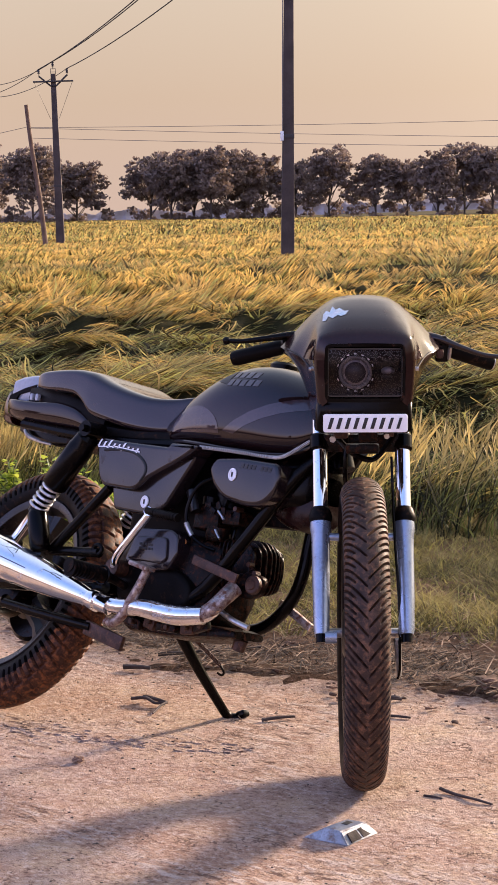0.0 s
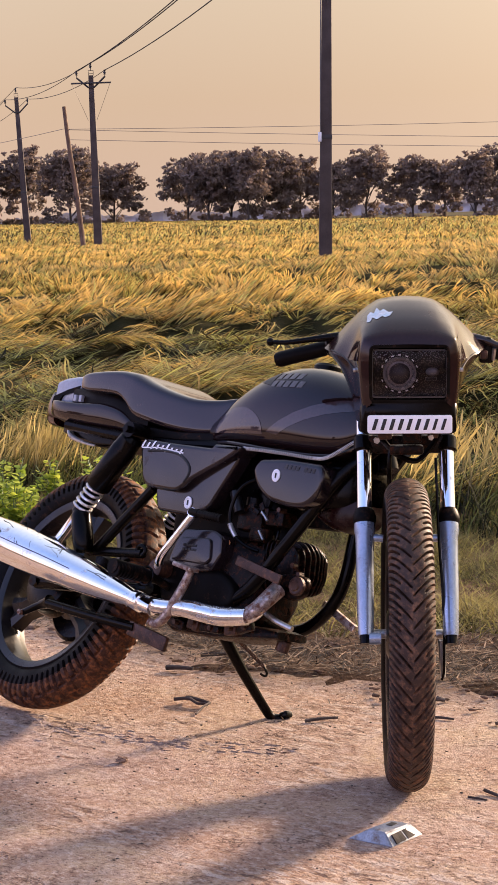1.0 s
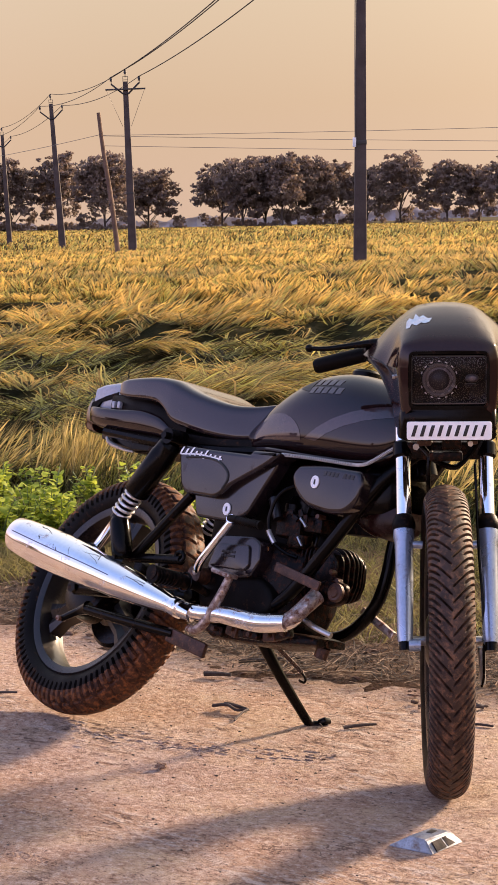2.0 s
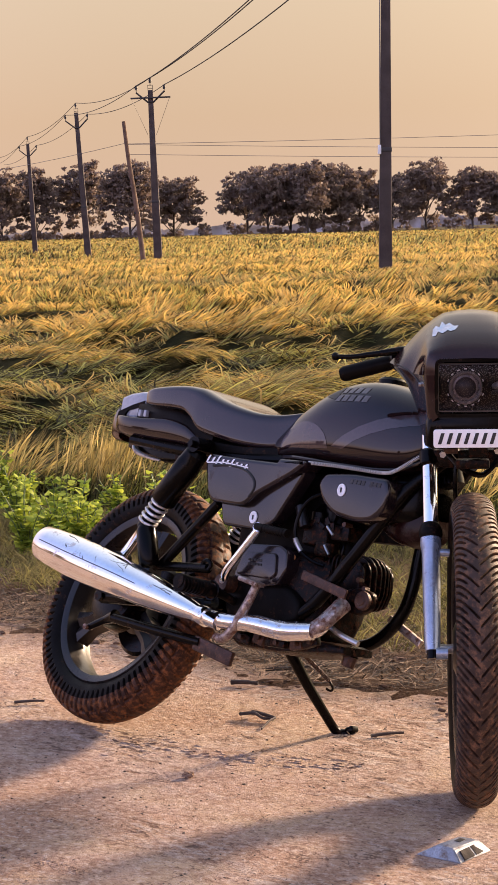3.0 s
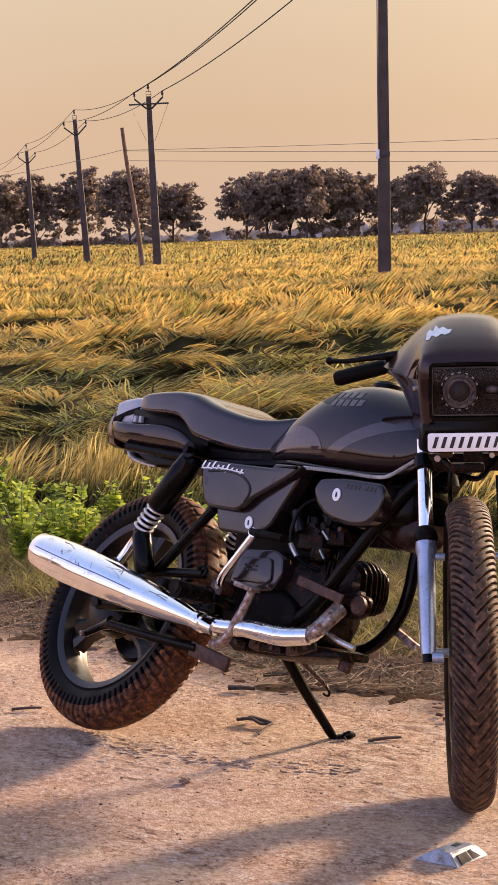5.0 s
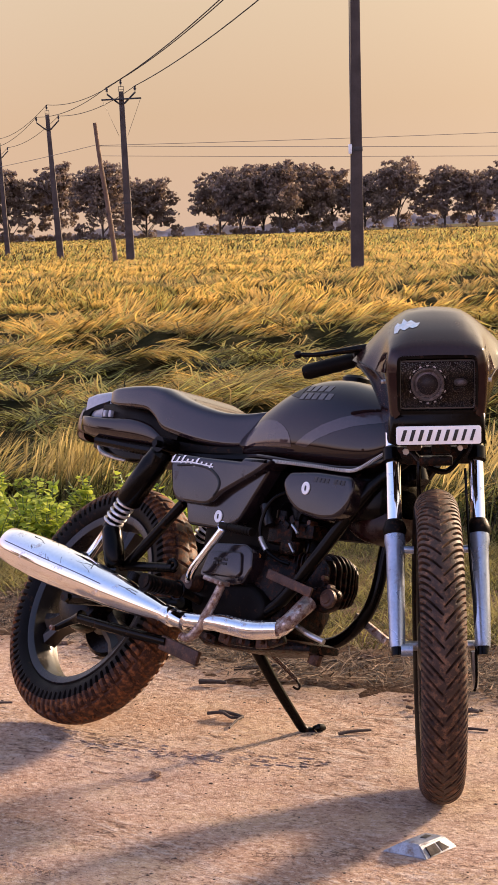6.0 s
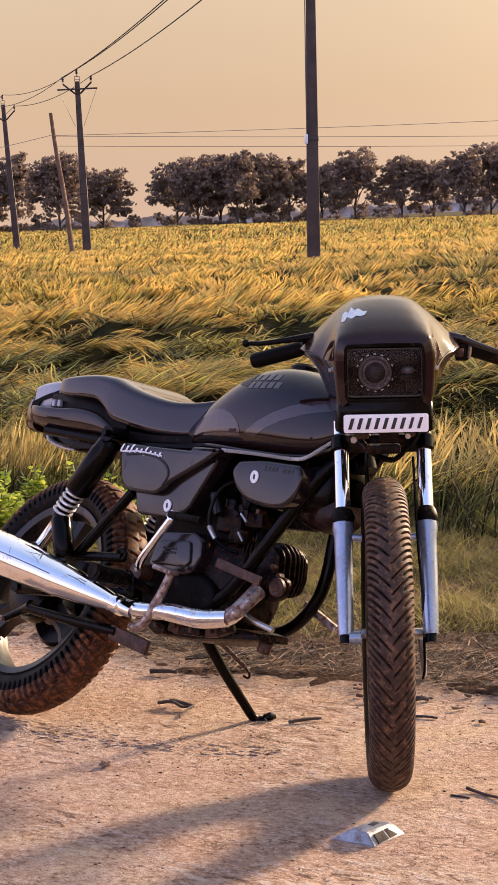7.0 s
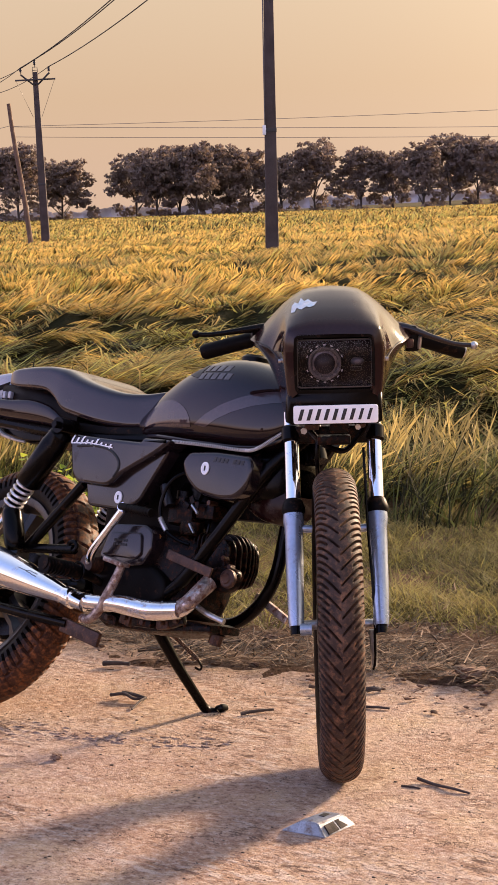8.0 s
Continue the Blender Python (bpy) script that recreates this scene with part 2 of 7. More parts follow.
def tube(points, r, seg=12, caps=True, closed=False, smooth=True):
    """A round bar along points; r is one radius or one for each point."""
    pts = [Vector(p) for p in points]
    if smooth and len(pts) > 2:
        pts, r = spline(pts, r, closed)
    n = len(pts)
    rs = r if isinstance(r, (list, tuple)) else [r] * n
    bm = bmesh.new()
    rings = []
    side = None
    for i, p in enumerate(pts):
        a = pts[i - 1] if i > 0 or closed else p
        b = pts[(i + 1) % n] if i < n - 1 or closed else p
        d = (b - a).normalized()
        if side is None:
            side = d.orthogonal().normalized()
        side = (side - d * side.dot(d)).normalized()
        up = d.cross(side)
        rings.append([bm.verts.new(p + (side * math.cos(k * 2 * math.pi / seg) + up * math.sin(k * 2 * math.pi / seg)) * rs[i]) for k in range(seg)])
    for i in range(n if closed else n - 1):
        A, B = rings[i], rings[(i + 1) % n]
        for k in range(seg):
            bm.faces.new((A[k], A[(k + 1) % seg], B[(k + 1) % seg], B[k]))
    if caps and not closed:
        bm.faces.new(rings[0][::-1])
        bm.faces.new(rings[-1])
    bmesh.ops.recalc_face_normals(bm, faces=bm.faces)
    return bm


def spline(pts, r, closed=False, sub=5):
    n = len(pts)
    rs = r if isinstance(r, (list, tuple)) else [r] * n
    out, ro = [], []
    for i in range(n if closed else n - 1):
        p1, p2 = pts[i], pts[(i + 1) % n]
        p0 = pts[i - 1] if i > 0 or closed else p1
        p3 = pts[(i + 2) % n] if i < n - 2 or closed else p2
        for k in range(sub):
            t = k / sub
            out.append(0.5 * (2 * p1 + (p2 - p0) * t + (2 * p0 - 5 * p1 + 4 * p2 - p3) * t * t + (3 * p1 - p0 - 3 * p2 + p3) * t ** 3))
            ro.append(rs[i] * (1 - t) + rs[(i + 1) % n] * t)
    if not closed:
        out.append(pts[-1])
        ro.append(rs[-1])
    return out, ro


def lathe(profile, seg=32, axis="Y"):
    """Turn a profile of (radius, along) round an axis through the origin."""
    bm = bmesh.new()
    rings = []
    for r, h in profile:
        ring = []
        for k in range(seg):
            a = 2 * math.pi * k / seg
            c, s = r * math.cos(a), r * math.sin(a)
            ring.append(bm.verts.new({"X": (h, c, s), "Y": (c, h, s), "Z": (c, s, h)}[axis]))
        rings.append(ring)
    for A, B in zip(rings, rings[1:]):
        for k in range(seg):
            bm.faces.new((A[k], A[(k + 1) % seg], B[(k + 1) % seg], B[k]))
    if profile[0][0] > 1e-6:
        bm.faces.new(rings[0])
    if profile[-1][0] > 1e-6:
        bm.faces.new(rings[-1])
    bmesh.ops.remove_doubles(bm, verts=bm.verts, dist=1e-6)
    bmesh.ops.recalc_face_normals(bm, faces=bm.faces)
    return bm


def box(sx, sy, sz, bevel=0.004, at=(0, 0, 0), seg=2):
    bm = bmesh.new()
    bmesh.ops.create_cube(bm, size=1)
    bmesh.ops.scale(bm, vec=(sx, sy, sz), verts=bm.verts)
    if bevel:
        bmesh.ops.bevel(bm, geom=list(bm.edges), offset=bevel, segments=seg, affect="EDGES", profile=0.6)
    bmesh.ops.translate(bm, vec=at, verts=bm.verts)
    return bm


def slab(outline, depth, bevel=0.006, seg=3, dome=0.0):
    """A plate with the given outline in x and z, from y = 0 (inner) to y = -depth (outer face), with rounded edges."""
    bm = bmesh.new()
    vs = [bm.verts.new((x, 0, z)) for x, z in outline]
    f = bm.faces.new(vs)
    r = bmesh.ops.extrude_face_region(bm, geom=[f])
    top = [g for g in r["geom"] if isinstance(g, bmesh.types.BMVert)]
    bmesh.ops.translate(bm, vec=(0, -depth, 0), verts=top)
    face = [g for g in r["geom"] if isinstance(g, bmesh.types.BMFace)][0]
    if bevel:
        bmesh.ops.bevel(bm, geom=list(face.edges), offset=bevel, segments=seg, affect="EDGES", profile=0.5)
    bmesh.ops.recalc_face_normals(bm, faces=bm.faces)
    return bm


def rounded(outline, r=0.012, seg=4):
    """The outline with its corners rounded."""
    out = []
    n = len(outline)
    for i in range(n):
        p, a, b = Vector(outline[i]), Vector(outline[i - 1]), Vector(outline[(i + 1) % n])
        u, w = (a - p), (b - p)
        k = min(r, u.length * 0.45, w.length * 0.45)
        s, e = p + u.normalized() * k, p + w.normalized() * k
        for j in range(seg + 1):
            t = j / seg
            q = s * (1 - t) ** 2 + p * 2 * t * (1 - t) + e * t * t
            out.append((q.x, q.y))
    return out


def loft(sections, close_ends=True):
    """A skin through rings of equally many points."""
    bm = bmesh.new()
    rings = [[bm.verts.new(p) for p in s] for s in sections]
    n = len(rings[0])
    for A, B in zip(rings, rings[1:]):
        for k in range(n):
            bm.faces.new((A[k], A[(k + 1) % n], B[(k + 1) % n], B[k]))
    if close_ends:
        bm.faces.new(rings[0])
        bm.faces.new(rings[-1])
    bmesh.ops.recalc_face_normals(bm, faces=bm.faces)
    return bm


def sheet(name, verts, faces, mat, ripe=None, parent=None):
    me = bpy.data.meshes.new(name)
    me.vertices.add(len(verts))
    me.vertices.foreach_set("co", np.asarray(verts, np.float32).ravel())
    faces = np.asarray(faces, np.int32)
    k = faces.shape[1]
    me.loops.add(faces.size)
    me.loops.foreach_set("vertex_index", faces.ravel())
    me.polygons.add(len(faces))
    me.polygons.foreach_set("loop_start", np.arange(0, faces.size, k, dtype=np.int32))
    me.polygons.foreach_set("loop_total", np.full(len(faces), k, np.int32))
    if ripe is not None:
        a = me.attributes.new("ripe", "FLOAT", "POINT")
        a.data.foreach_set("value", np.asarray(ripe, np.float32))
    me.update(calc_edges=True)
    me.materials.append(mat)
    ob = new(name, me)
    ob.parent = parent
    return ob


# ---- ground ----
rng = np.random.default_rng(7)
EYE = (3.58, -3.0)               # about where the walk stands, to lay the field out by distance


def vnoise(x, y, scale, seed=0):
    """Smooth value noise between 0 and 1."""
    g = np.random.default_rng(1000 + seed).random((256, 256))
    x, y = np.asarray(x) / scale, np.asarray(y) / scale
    i, j = np.floor(x).astype(int), np.floor(y).astype(int)
    u, w = x - i, y - j
    u, w = u * u * (3 - 2 * u), w * w * (3 - 2 * w)
    a, b = g[i % 256, j % 256], g[(i + 1) % 256, j % 256]
    c, d = g[i % 256, (j + 1) % 256], g[(i + 1) % 256, (j + 1) % 256]
    return (a * (1 - u) + b * u) * (1 - w) + (c * (1 - u) + d * u) * w


def soil_material(name, a, b, c, scale, bump, dist, rough=0.9, streak=(1, 1, 1)):
    m = bpy.data.materials.new(name)
    m.use_nodes = True
    n, l = m.node_tree.nodes, m.node_tree.links
    bs = n["Principled BSDF"]
    tc = n.new("ShaderNodeTexCoord")
    t1, t2, t3 = (n.new("ShaderNodeTexNoise") for _ in range(3))
    for t, s, d in ((t1, scale, 8), (t2, scale * 9, 8), (t3, scale * 60, 5)):
        t.inputs["Scale"].default_value, t.inputs["Detail"].default_value, t.inputs["Roughness"].default_value = s, d, 0.65
        l.new(tc.outputs["Object"], t.inputs["Vector"])
    mp = n.new("ShaderNodeMapping")
    mp.inputs["Scale"].default_value = streak
    mp.inputs["Rotation"].default_value = (0, 0, 0.12)
    l.new(tc.outputs["Object"], mp.inputs["Vector"])
    l.new(mp.outputs[0], t2.inputs["Vector"])
    r = n.new("ShaderNodeValToRGB")
    r.color_ramp.elements[0].position, r.color_ramp.elements[1].position = 0.36, 0.66
    r.color_ramp.elements[0].color, r.color_ramp.elements[1].color = (*a, 1), (*b, 1)
    l.new(t1.outputs[0], r.inputs[0])
    r2 = n.new("ShaderNodeMapRange")
    r2.inputs[1].default_value, r2.inputs[2].default_value = 0.50, 0.72
    l.new(t2.outputs[0], r2.inputs[0])
    mx = n.new("ShaderNodeMix")
    mx.data_type = "RGBA"
    mx.inputs[7].default_value = (*c, 1)
    l.new(r2.outputs[0], mx.inputs[0])
    l.new(r.outputs[0], mx.inputs[6])
    r3 = n.new("ShaderNodeMapRange")
    r3.inputs[1].default_value, r3.inputs[2].default_value, r3.inputs[3].default_value, r3.inputs[4].default_value = 0.3, 0.7, 0.6, 1.25
    l.new(t3.outputs[0], r3.inputs[0])
    g = n.new("ShaderNodeMix")
    g.data_type, g.blend_type = "RGBA", "MULTIPLY"
    g.inputs[0].default_value = 1.0
    l.new(mx.outputs[2], g.inputs[6])
    l.new(r3.outputs[0], g.inputs[7])
    l.new(g.outputs[2], bs.inputs["Base Color"])
    bs.inputs["Roughness"].default_value = rough
    bs.inputs["Specular IOR Level"].default_value = 0.05
    ad = n.new("ShaderNodeMath")
    ad.operation = "MULTIPLY_ADD"
    ad.inputs[1].default_value = 0.5
    l.new(t3.outputs[0], ad.inputs[0])
    l.new(t2.outputs[0], ad.inputs[2])
    b_ = n.new("ShaderNodeBump")
    b_.inputs["Strength"].default_value, b_.inputs["Distance"].default_value = bump, dist
    l.new(ad.outputs[0], b_.inputs["Height"])
    l.new(b_.outputs[0], bs.inputs["Normal"])
    return m


M_SOIL = soil_material("field soil under the crop", (0.045, 0.038, 0.016), (0.09, 0.068, 0.028), (0.03, 0.034, 0.010), 0.8, 0.6, 0.03)
# Lower stems near black: the shade between tufts is painted in.
M_UNDERSHADE = soil_material("matted stems with painted shade", (0.013, 0.015, 0.004), (0.036, 0.033, 0.010), (0.007, 0.008, 0.0025), 9.0, 0.8, 0.05)
def road_material():
    """Worn dusty concrete: broad pale and reddish patches, flaked streaks across, fine cracks and dark specks."""
    m = bpy.data.materials.new("dusty worn concrete")
    m.use_nodes = True
    n, l = m.node_tree.nodes, m.node_tree.links
    bs = n["Principled BSDF"]
    tc = n.new("ShaderNodeTexCoord")
    mp = n.new("ShaderNodeMapping")
    mp.inputs["Rotation"].default_value = (0, 0, math.radians(-38))
    mp.inputs["Scale"].default_value = (0.85, 1.2, 1)
    l.new(tc.outputs["Object"], mp.inputs["Vector"])

    def grain(scale, detail, rough, stretched=True):
        t = n.new("ShaderNodeTexNoise")
        t.inputs["Scale"].default_value, t.inputs["Detail"].default_value, t.inputs["Roughness"].default_value = scale, detail, rough
        l.new((mp if stretched else tc).outputs[0 if stretched else "Object"], t.inputs["Vector"])
        return t.outputs[0]

    def ramp(src, lo, hi, out0=0.0, out1=1.0):
        r = n.new("ShaderNodeMapRange")
        r.inputs[1].default_value, r.inputs[2].default_value, r.inputs[3].default_value, r.inputs[4].default_value = lo, hi, out0, out1
        l.new(src, r.inputs[0])
        return r.outputs[0]

    def mix(fac, a, b):
        x = n.new("ShaderNodeMix")
        x.data_type = "RGBA"
        l.new(fac, x.inputs[0])
        for v, i in ((a, 6), (b, 7)):
            if isinstance(v, tuple):
                x.inputs[i].default_value = (*v, 1)
            else:
                l.new(v, x.inputs[i])
        return x.outputs[2]

    def math_node(op, a, b=None):
        x = n.new("ShaderNodeMath")
        x.operation = op
        for v, i in ((a, 0), (b, 1)):
            if v is None:
                continue
            if isinstance(v, (int, float)):
                x.inputs[i].default_value = v
            else:
                l.new(v, x.inputs[i])
        return x.outputs[0]

    broad = grain(1.6, 6, 0.6)
    mid = grain(14, 8, 0.72)
    small = grain(60, 7, 0.78)
    fine = grain(190, 4, 0.7, False)
    ms_ = n.new("ShaderNodeMapping")
    ms_.inputs["Rotation"].default_value = (0, 0, math.radians(-46))
    ms_.inputs["Scale"].default_value = (0.6, 1.9, 1)
    l.new(tc.outputs["Object"], ms_.inputs["Vector"])
    ts_ = n.new("ShaderNodeTexNoise")
    ts_.inputs["Scale"].default_value, ts_.inputs["Detail"].default_value, ts_.inputs["Roughness"].default_value = 16, 6, 0.68
    l.new(ms_.outputs[0], ts_.inputs["Vector"])
    streaks = ts_.outputs[0]
    col = mix(ramp(broad, 0.36, 0.64), (0.425, 0.260, 0.164), (0.485, 0.358, 0.294))
    col = mix(ramp(grain(3.4, 5, 0.62), 0.46, 0.64, 0, 0.7), col, (0.55, 0.405, 0.255))
    col = mix(ramp(mid, 0.47, 0.62, 0, 0.75), col, (0.30, 0.175, 0.12))
    # flaked streaks in a few places only
    flake = math_node("MULTIPLY", ramp(grain(2.2, 4, 0.6), 0.50, 0.60), ramp(streaks, 0.51, 0.57))
    col = mix(flake, col, (0.56, 0.45, 0.38))
    groove = math_node("MULTIPLY", ramp(grain(2.2, 4, 0.6), 0.50, 0.60), ramp(streaks, 0.44, 0.38))
    col = mix(groove, col, (0.15, 0.09, 0.07))
    col = mix(ramp(small, 0.51, 0.61, 0, 0.85), col, (0.62, 0.495, 0.405))
    col = mix(ramp(small, 0.46, 0.36, 0, 0.9), col, (0.13, 0.072, 0.052))
    # fine cracks where the skin has lifted
    crack = math_node("ABSOLUTE", math_node("SUBTRACT", grain(7.0, 5, 0.65), 0.5))
    crack = math_node("MULTIPLY", ramp(crack, 0.014, 0.004), ramp(grain(2.6, 3, 0.5), 0.57, 0.66))
    col = mix(crack, col, (0.17, 0.105, 0.08))
    speck = ramp(fine, 0.565, 0.64, 0, 0.85)
    col = mix(speck, col, (0.11, 0.075, 0.06))
    l.new(col, bs.inputs["Base Color"])
    bs.inputs["Roughness"].default_value = 0.9
    bs.inputs["Specular IOR Level"].default_value = 0.2
    h = math_node("ADD", math_node("MULTIPLY", grain(9, 8, 0.7, False), 0.8), math_node("ADD", math_node("MULTIPLY", grain(62, 6, 0.75, False), 0.42), math_node("MULTIPLY", fine, 0.24)))
    h = math_node("SUBTRACT", h, math_node("MULTIPLY", crack, 0.35))
    h = math_node("SUBTRACT", math_node("ADD", h, math_node("MULTIPLY", flake, 0.22)), math_node("MULTIPLY", groove, 0.30))
    b_ = n.new("ShaderNodeBump")
    b_.inputs["Strength"].default_value, b_.inputs["Distance"].default_value = 1.0, 0.024
    l.new(h, b_.inputs["Height"])
    l.new(b_.outputs[0], bs.inputs["Normal"])
    return m


M_ROAD = road_material()
M_DIRT = soil_material("loose verge dirt", (0.135, 0.076, 0.049), (0.29, 0.190, 0.130), (0.030, 0.016, 0.011), 6.0, 1.0, 0.05)

# one sheet to the horizon
gx = np.concatenate([-np.geomspace(3000, 12, 60), np.linspace(-10, 10, 21), np.geomspace(12, 3000, 60)])
GX, GY = np.meshgrid(gx, gx, indexing="ij")


def rise(x, y):
    """The field climbs very gently away from the road, more on one side."""
    u = (np.asarray(x) - EYE[0]) * math.cos(math.radians(134)) + (np.asarray(y) - EYE[1]) * math.sin(math.radians(134))
    w = -(np.asarray(x) - EYE[0]) * math.sin(math.radians(134)) + (np.asarray(y) - EYE[1]) * math.cos(math.radians(134))
    return np.clip(u - 20, 0, 245) / 245 * (0.36 + 0.019 * np.clip(w, -70, 70))


gv = np.stack([GX, GY, -0.03 + rise(GX, GY)], -1).reshape(-1, 3)
gn = len(gx)
gi = (np.arange(gn - 1)[:, None] * gn + np.arange(gn - 1)[None, :]).ravel()
tagged(sheet("ground", gv, np.stack([gi, gi + gn, gi + gn + 1, gi + 1], -1), M_SOIL), "flat brown field soil under the crop", "ground", kind="structure")

def road_edge(x):
    """The ragged far edge of the slab, as y over x."""
    t = np.clip((x - 0.15) / 0.6, 0, 1)
    return 0.535 + 0.21 * t * t * (3 - 2 * t) + 0.05 * (vnoise(x, x * 0, 0.8, 1) - 0.5) + 0.08 * (vnoise(x, x * 0, 0.17, 2) - 0.5)


# the worn road slab
rx = np.concatenate([-np.geomspace(60, 3.2, 40), np.arange(-3.0, 4.0, 0.025), np.geomspace(4.0, 60, 40)])
ry = np.concatenate([[-7, -5, -4], np.arange(-3.0, -1.0, 0.08), np.linspace(-1.0, 1, 64)])
RX, RYp = np.meshgrid(rx, ry, indexing="ij")
edge = road_edge(RX)
RY = np.where(RYp > -1.0, -1.0 + (RYp + 1.0) / 2.0 * (edge + 0.45 + 1.0), RYp)


def road_z(x, y):
    """The uneven surface of the slab."""
    return 0.010 * (vnoise(x, y, 0.9, 3) - 0.5) + 0.007 * (vnoise(x, y, 0.22, 4) - 0.5) + 0.003 * (vnoise(x, y, 0.06, 5) - 0.5)


RZ = road_z(RX, RY)
drop = np.clip((RYp - 0.90) / 0.1, 0, 1)
RZ = RZ - 0.020 * drop ** 2
rn = len(ry)
ri = (np.arange(len(rx) - 1)[:, None] * rn + np.arange(rn - 1)[None, :]).ravel()
road = tagged(sheet("road", np.stack([RX, RY, RZ], -1).reshape(-1, 3), np.stack([ri, ri + rn, ri + rn + 1, ri + 1], -1), M_ROAD),
              "worn pinkish concrete road covered in dust", "road", kind="structure")
for p in road.data.polygons:
    p.use_smooth = True

# the loose dirt along the road
vx = np.concatenate([-np.geomspace(40, 4.2, 30), np.arange(-4, 4, 0.03), np.geomspace(4, 40, 30)])
vy = np.concatenate([np.arange(0.25, 1.45, 0.02), np.arange(1.47, 1.9, 0.04), np.linspace(1.95, 4, 12)])
VX, VY = np.meshgrid(vx, vy, indexing="ij")
off = VY - road_edge(VX)
VZ = np.clip(0.055 * off, -0.016, 0.020) - 0.003 + 0.016 * (vnoise(VX, VY, 0.32, 8) - 0.5) + 0.020 * (vnoise(VX, VY, 0.11, 9) - 0.5) + 0.014 * (vnoise(VX, VY, 0.05, 10) - 0.5)
VZ = np.where(off < -0.18, -0.05, VZ - 0.008 * np.clip(-off / 0.10, 0, 1))
vn = len(vy)
vi = (np.arange(len(vx) - 1)[:, None] * vn + np.arange(vn - 1)[None, :]).ravel()
verge = tagged(sheet("verge", np.stack([VX, VY, VZ], -1).reshape(-1, 3), np.stack([vi, vi + vn, vi + vn + 1, vi + 1], -1), M_DIRT),
               "strip of loose brown dirt beside the road", "verge", kind="structure")
for p in verge.data.polygons:
    p.use_smooth = True


# ---- crop and grass ----
def blades(base, heading, length, bend0, bend1, width, segs=3, ear=0.0, ear_width=2.5, ripe0=0.0, ripe1=1.0, twist=None, wave=0.0, tone=None):
    """Curved tapering strips. bend: lean from the vertical at foot and tip, radians. ear: part of the length that is a thick ripe ear."""
    n = len(base)
    s = np.linspace(0, 1, segs + 1)
    if ear:
        s = np.concatenate([np.linspace(0, 1 - ear, segs), [1 - ear * 0.55, 1.0]])
    k = len(s)
    d = np.stack([np.cos(heading), np.sin(heading)], -1)
    pos = np.zeros((n, k, 3))
    pos[:, 0] = base
    for i in range(1, k):
        th = bend0 + (bend1 - bend0) * (s[i] + s[i - 1]) / 2
        st = (length * (s[i] - s[i - 1]))[:, None]
        hz = d
        if wave:
            a = wave * np.sin(3 * s[i] + heading * 5)
            hz = np.stack([d[:, 0] * np.cos(a) - d[:, 1] * np.sin(a), d[:, 0] * np.sin(a) + d[:, 1] * np.cos(a)], -1)
        pos[:, i, :2] = pos[:, i - 1, :2] + hz * np.sin(th)[:, None] * st
        pos[:, i, 2] = pos[:, i - 1, 2] + np.cos(th) * st[:, 0]
    tw = rng.random(n) * math.pi if twist is None else twist
    sd = np.stack([np.cos(tw), np.sin(tw), np.zeros(n)], -1)
    if ear:
        wd = np.where(s < 1 - ear + 1e-6, 1.0, np.where(s < 0.99, ear_width, 0.3))
        rp = np.where(s < 1 - ear - 1e-6, ripe0, ripe1) * np.ones(k)
    else:
        wd = np.sqrt(np.clip(1.02 - s, 0.02, 1))
        rp = ripe0 + (ripe1 - ripe0) * s ** 1.5
    off = sd[:, None, :] * (wd[None, :, None] * width[:, None, None] * 0.5)
    v = np.stack([pos - off, pos + off], 2).reshape(-1, 3)
    b0 = (np.arange(n)[:, None] * (2 * k) + 2 * np.arange(k - 1)[None, :]).ravel()
    f = np.stack([b0, b0 + 1, b0 + 3, b0 + 2], -1)
    rp = np.broadcast_to(rp, (n, k))
    if tone is not None:
        rp = rp * tone[:, None]
    rp = np.repeat(rp.reshape(-1), 2)
    return v, f, rp


def gather(name, sets, mat, label, category):
    vs, fs, rs, o = [], [], [], 0
    for v, f, r in sets:
        vs.append(v), fs.append(f + o), rs.append(r)
        o += len(v)
    return tagged(sheet(name, np.concatenate(vs), np.concatenate(fs), mat, np.concatenate(rs)), label, category, kind="stuff")


def fan(n, d0, d1, a0=119.0, a1=149.0, power=1.0):
    """Points in a fan before the walk, as dense at each distance as they appear; power 1 gives even cover to the eye."""
    u = rng.random(n)
    d = d0 * (d1 / d0) ** u if power == 1.0 else np.sqrt(d0 ** 2 + u * (d1 ** 2 - d0 ** 2))
    a = np.radians(a0 + rng.random(n) * (a1 - a0))
    return EYE[0] + d * np.cos(a), EYE[1] + d * np.sin(a), d


def wheat_front(x):
    """Where the crop begins, as y over x."""
    return 2.25 + 0.18 * np.clip(x + 1.5, -2, 3) + 0.35 * (vnoise(x, x * 0, 0.7, 21) - 0.5)


VIEW = math.radians(134)
RIGHT = VIEW - math.pi / 2       # a heading that lies to the right as one looks along the walk


def clumps(cx, cy, per, spread):
    """Stems gathered in tufts: each tuft's stems round its centre, and the tuft's number for each stem."""
    n = len(cx)
    idx = np.repeat(np.arange(n), per)
    r = np.sqrt(rng.random(n * per)) * np.repeat(spread, per)
    a = rng.random(n * per) * 2 * math.pi
    return cx[idx] + r * np.cos(a), cy[idx] + r * np.sin(a), idx


def along(x, y):
    """Distance along and across the line of sight."""
    u = (x - EYE[0]) * math.cos(VIEW) + (y - EYE[1]) * math.sin(VIEW)
    w = -(x - EYE[0]) * math.sin(VIEW) + (y - EYE[1]) * math.cos(VIEW)
    return u, w


fringe = []
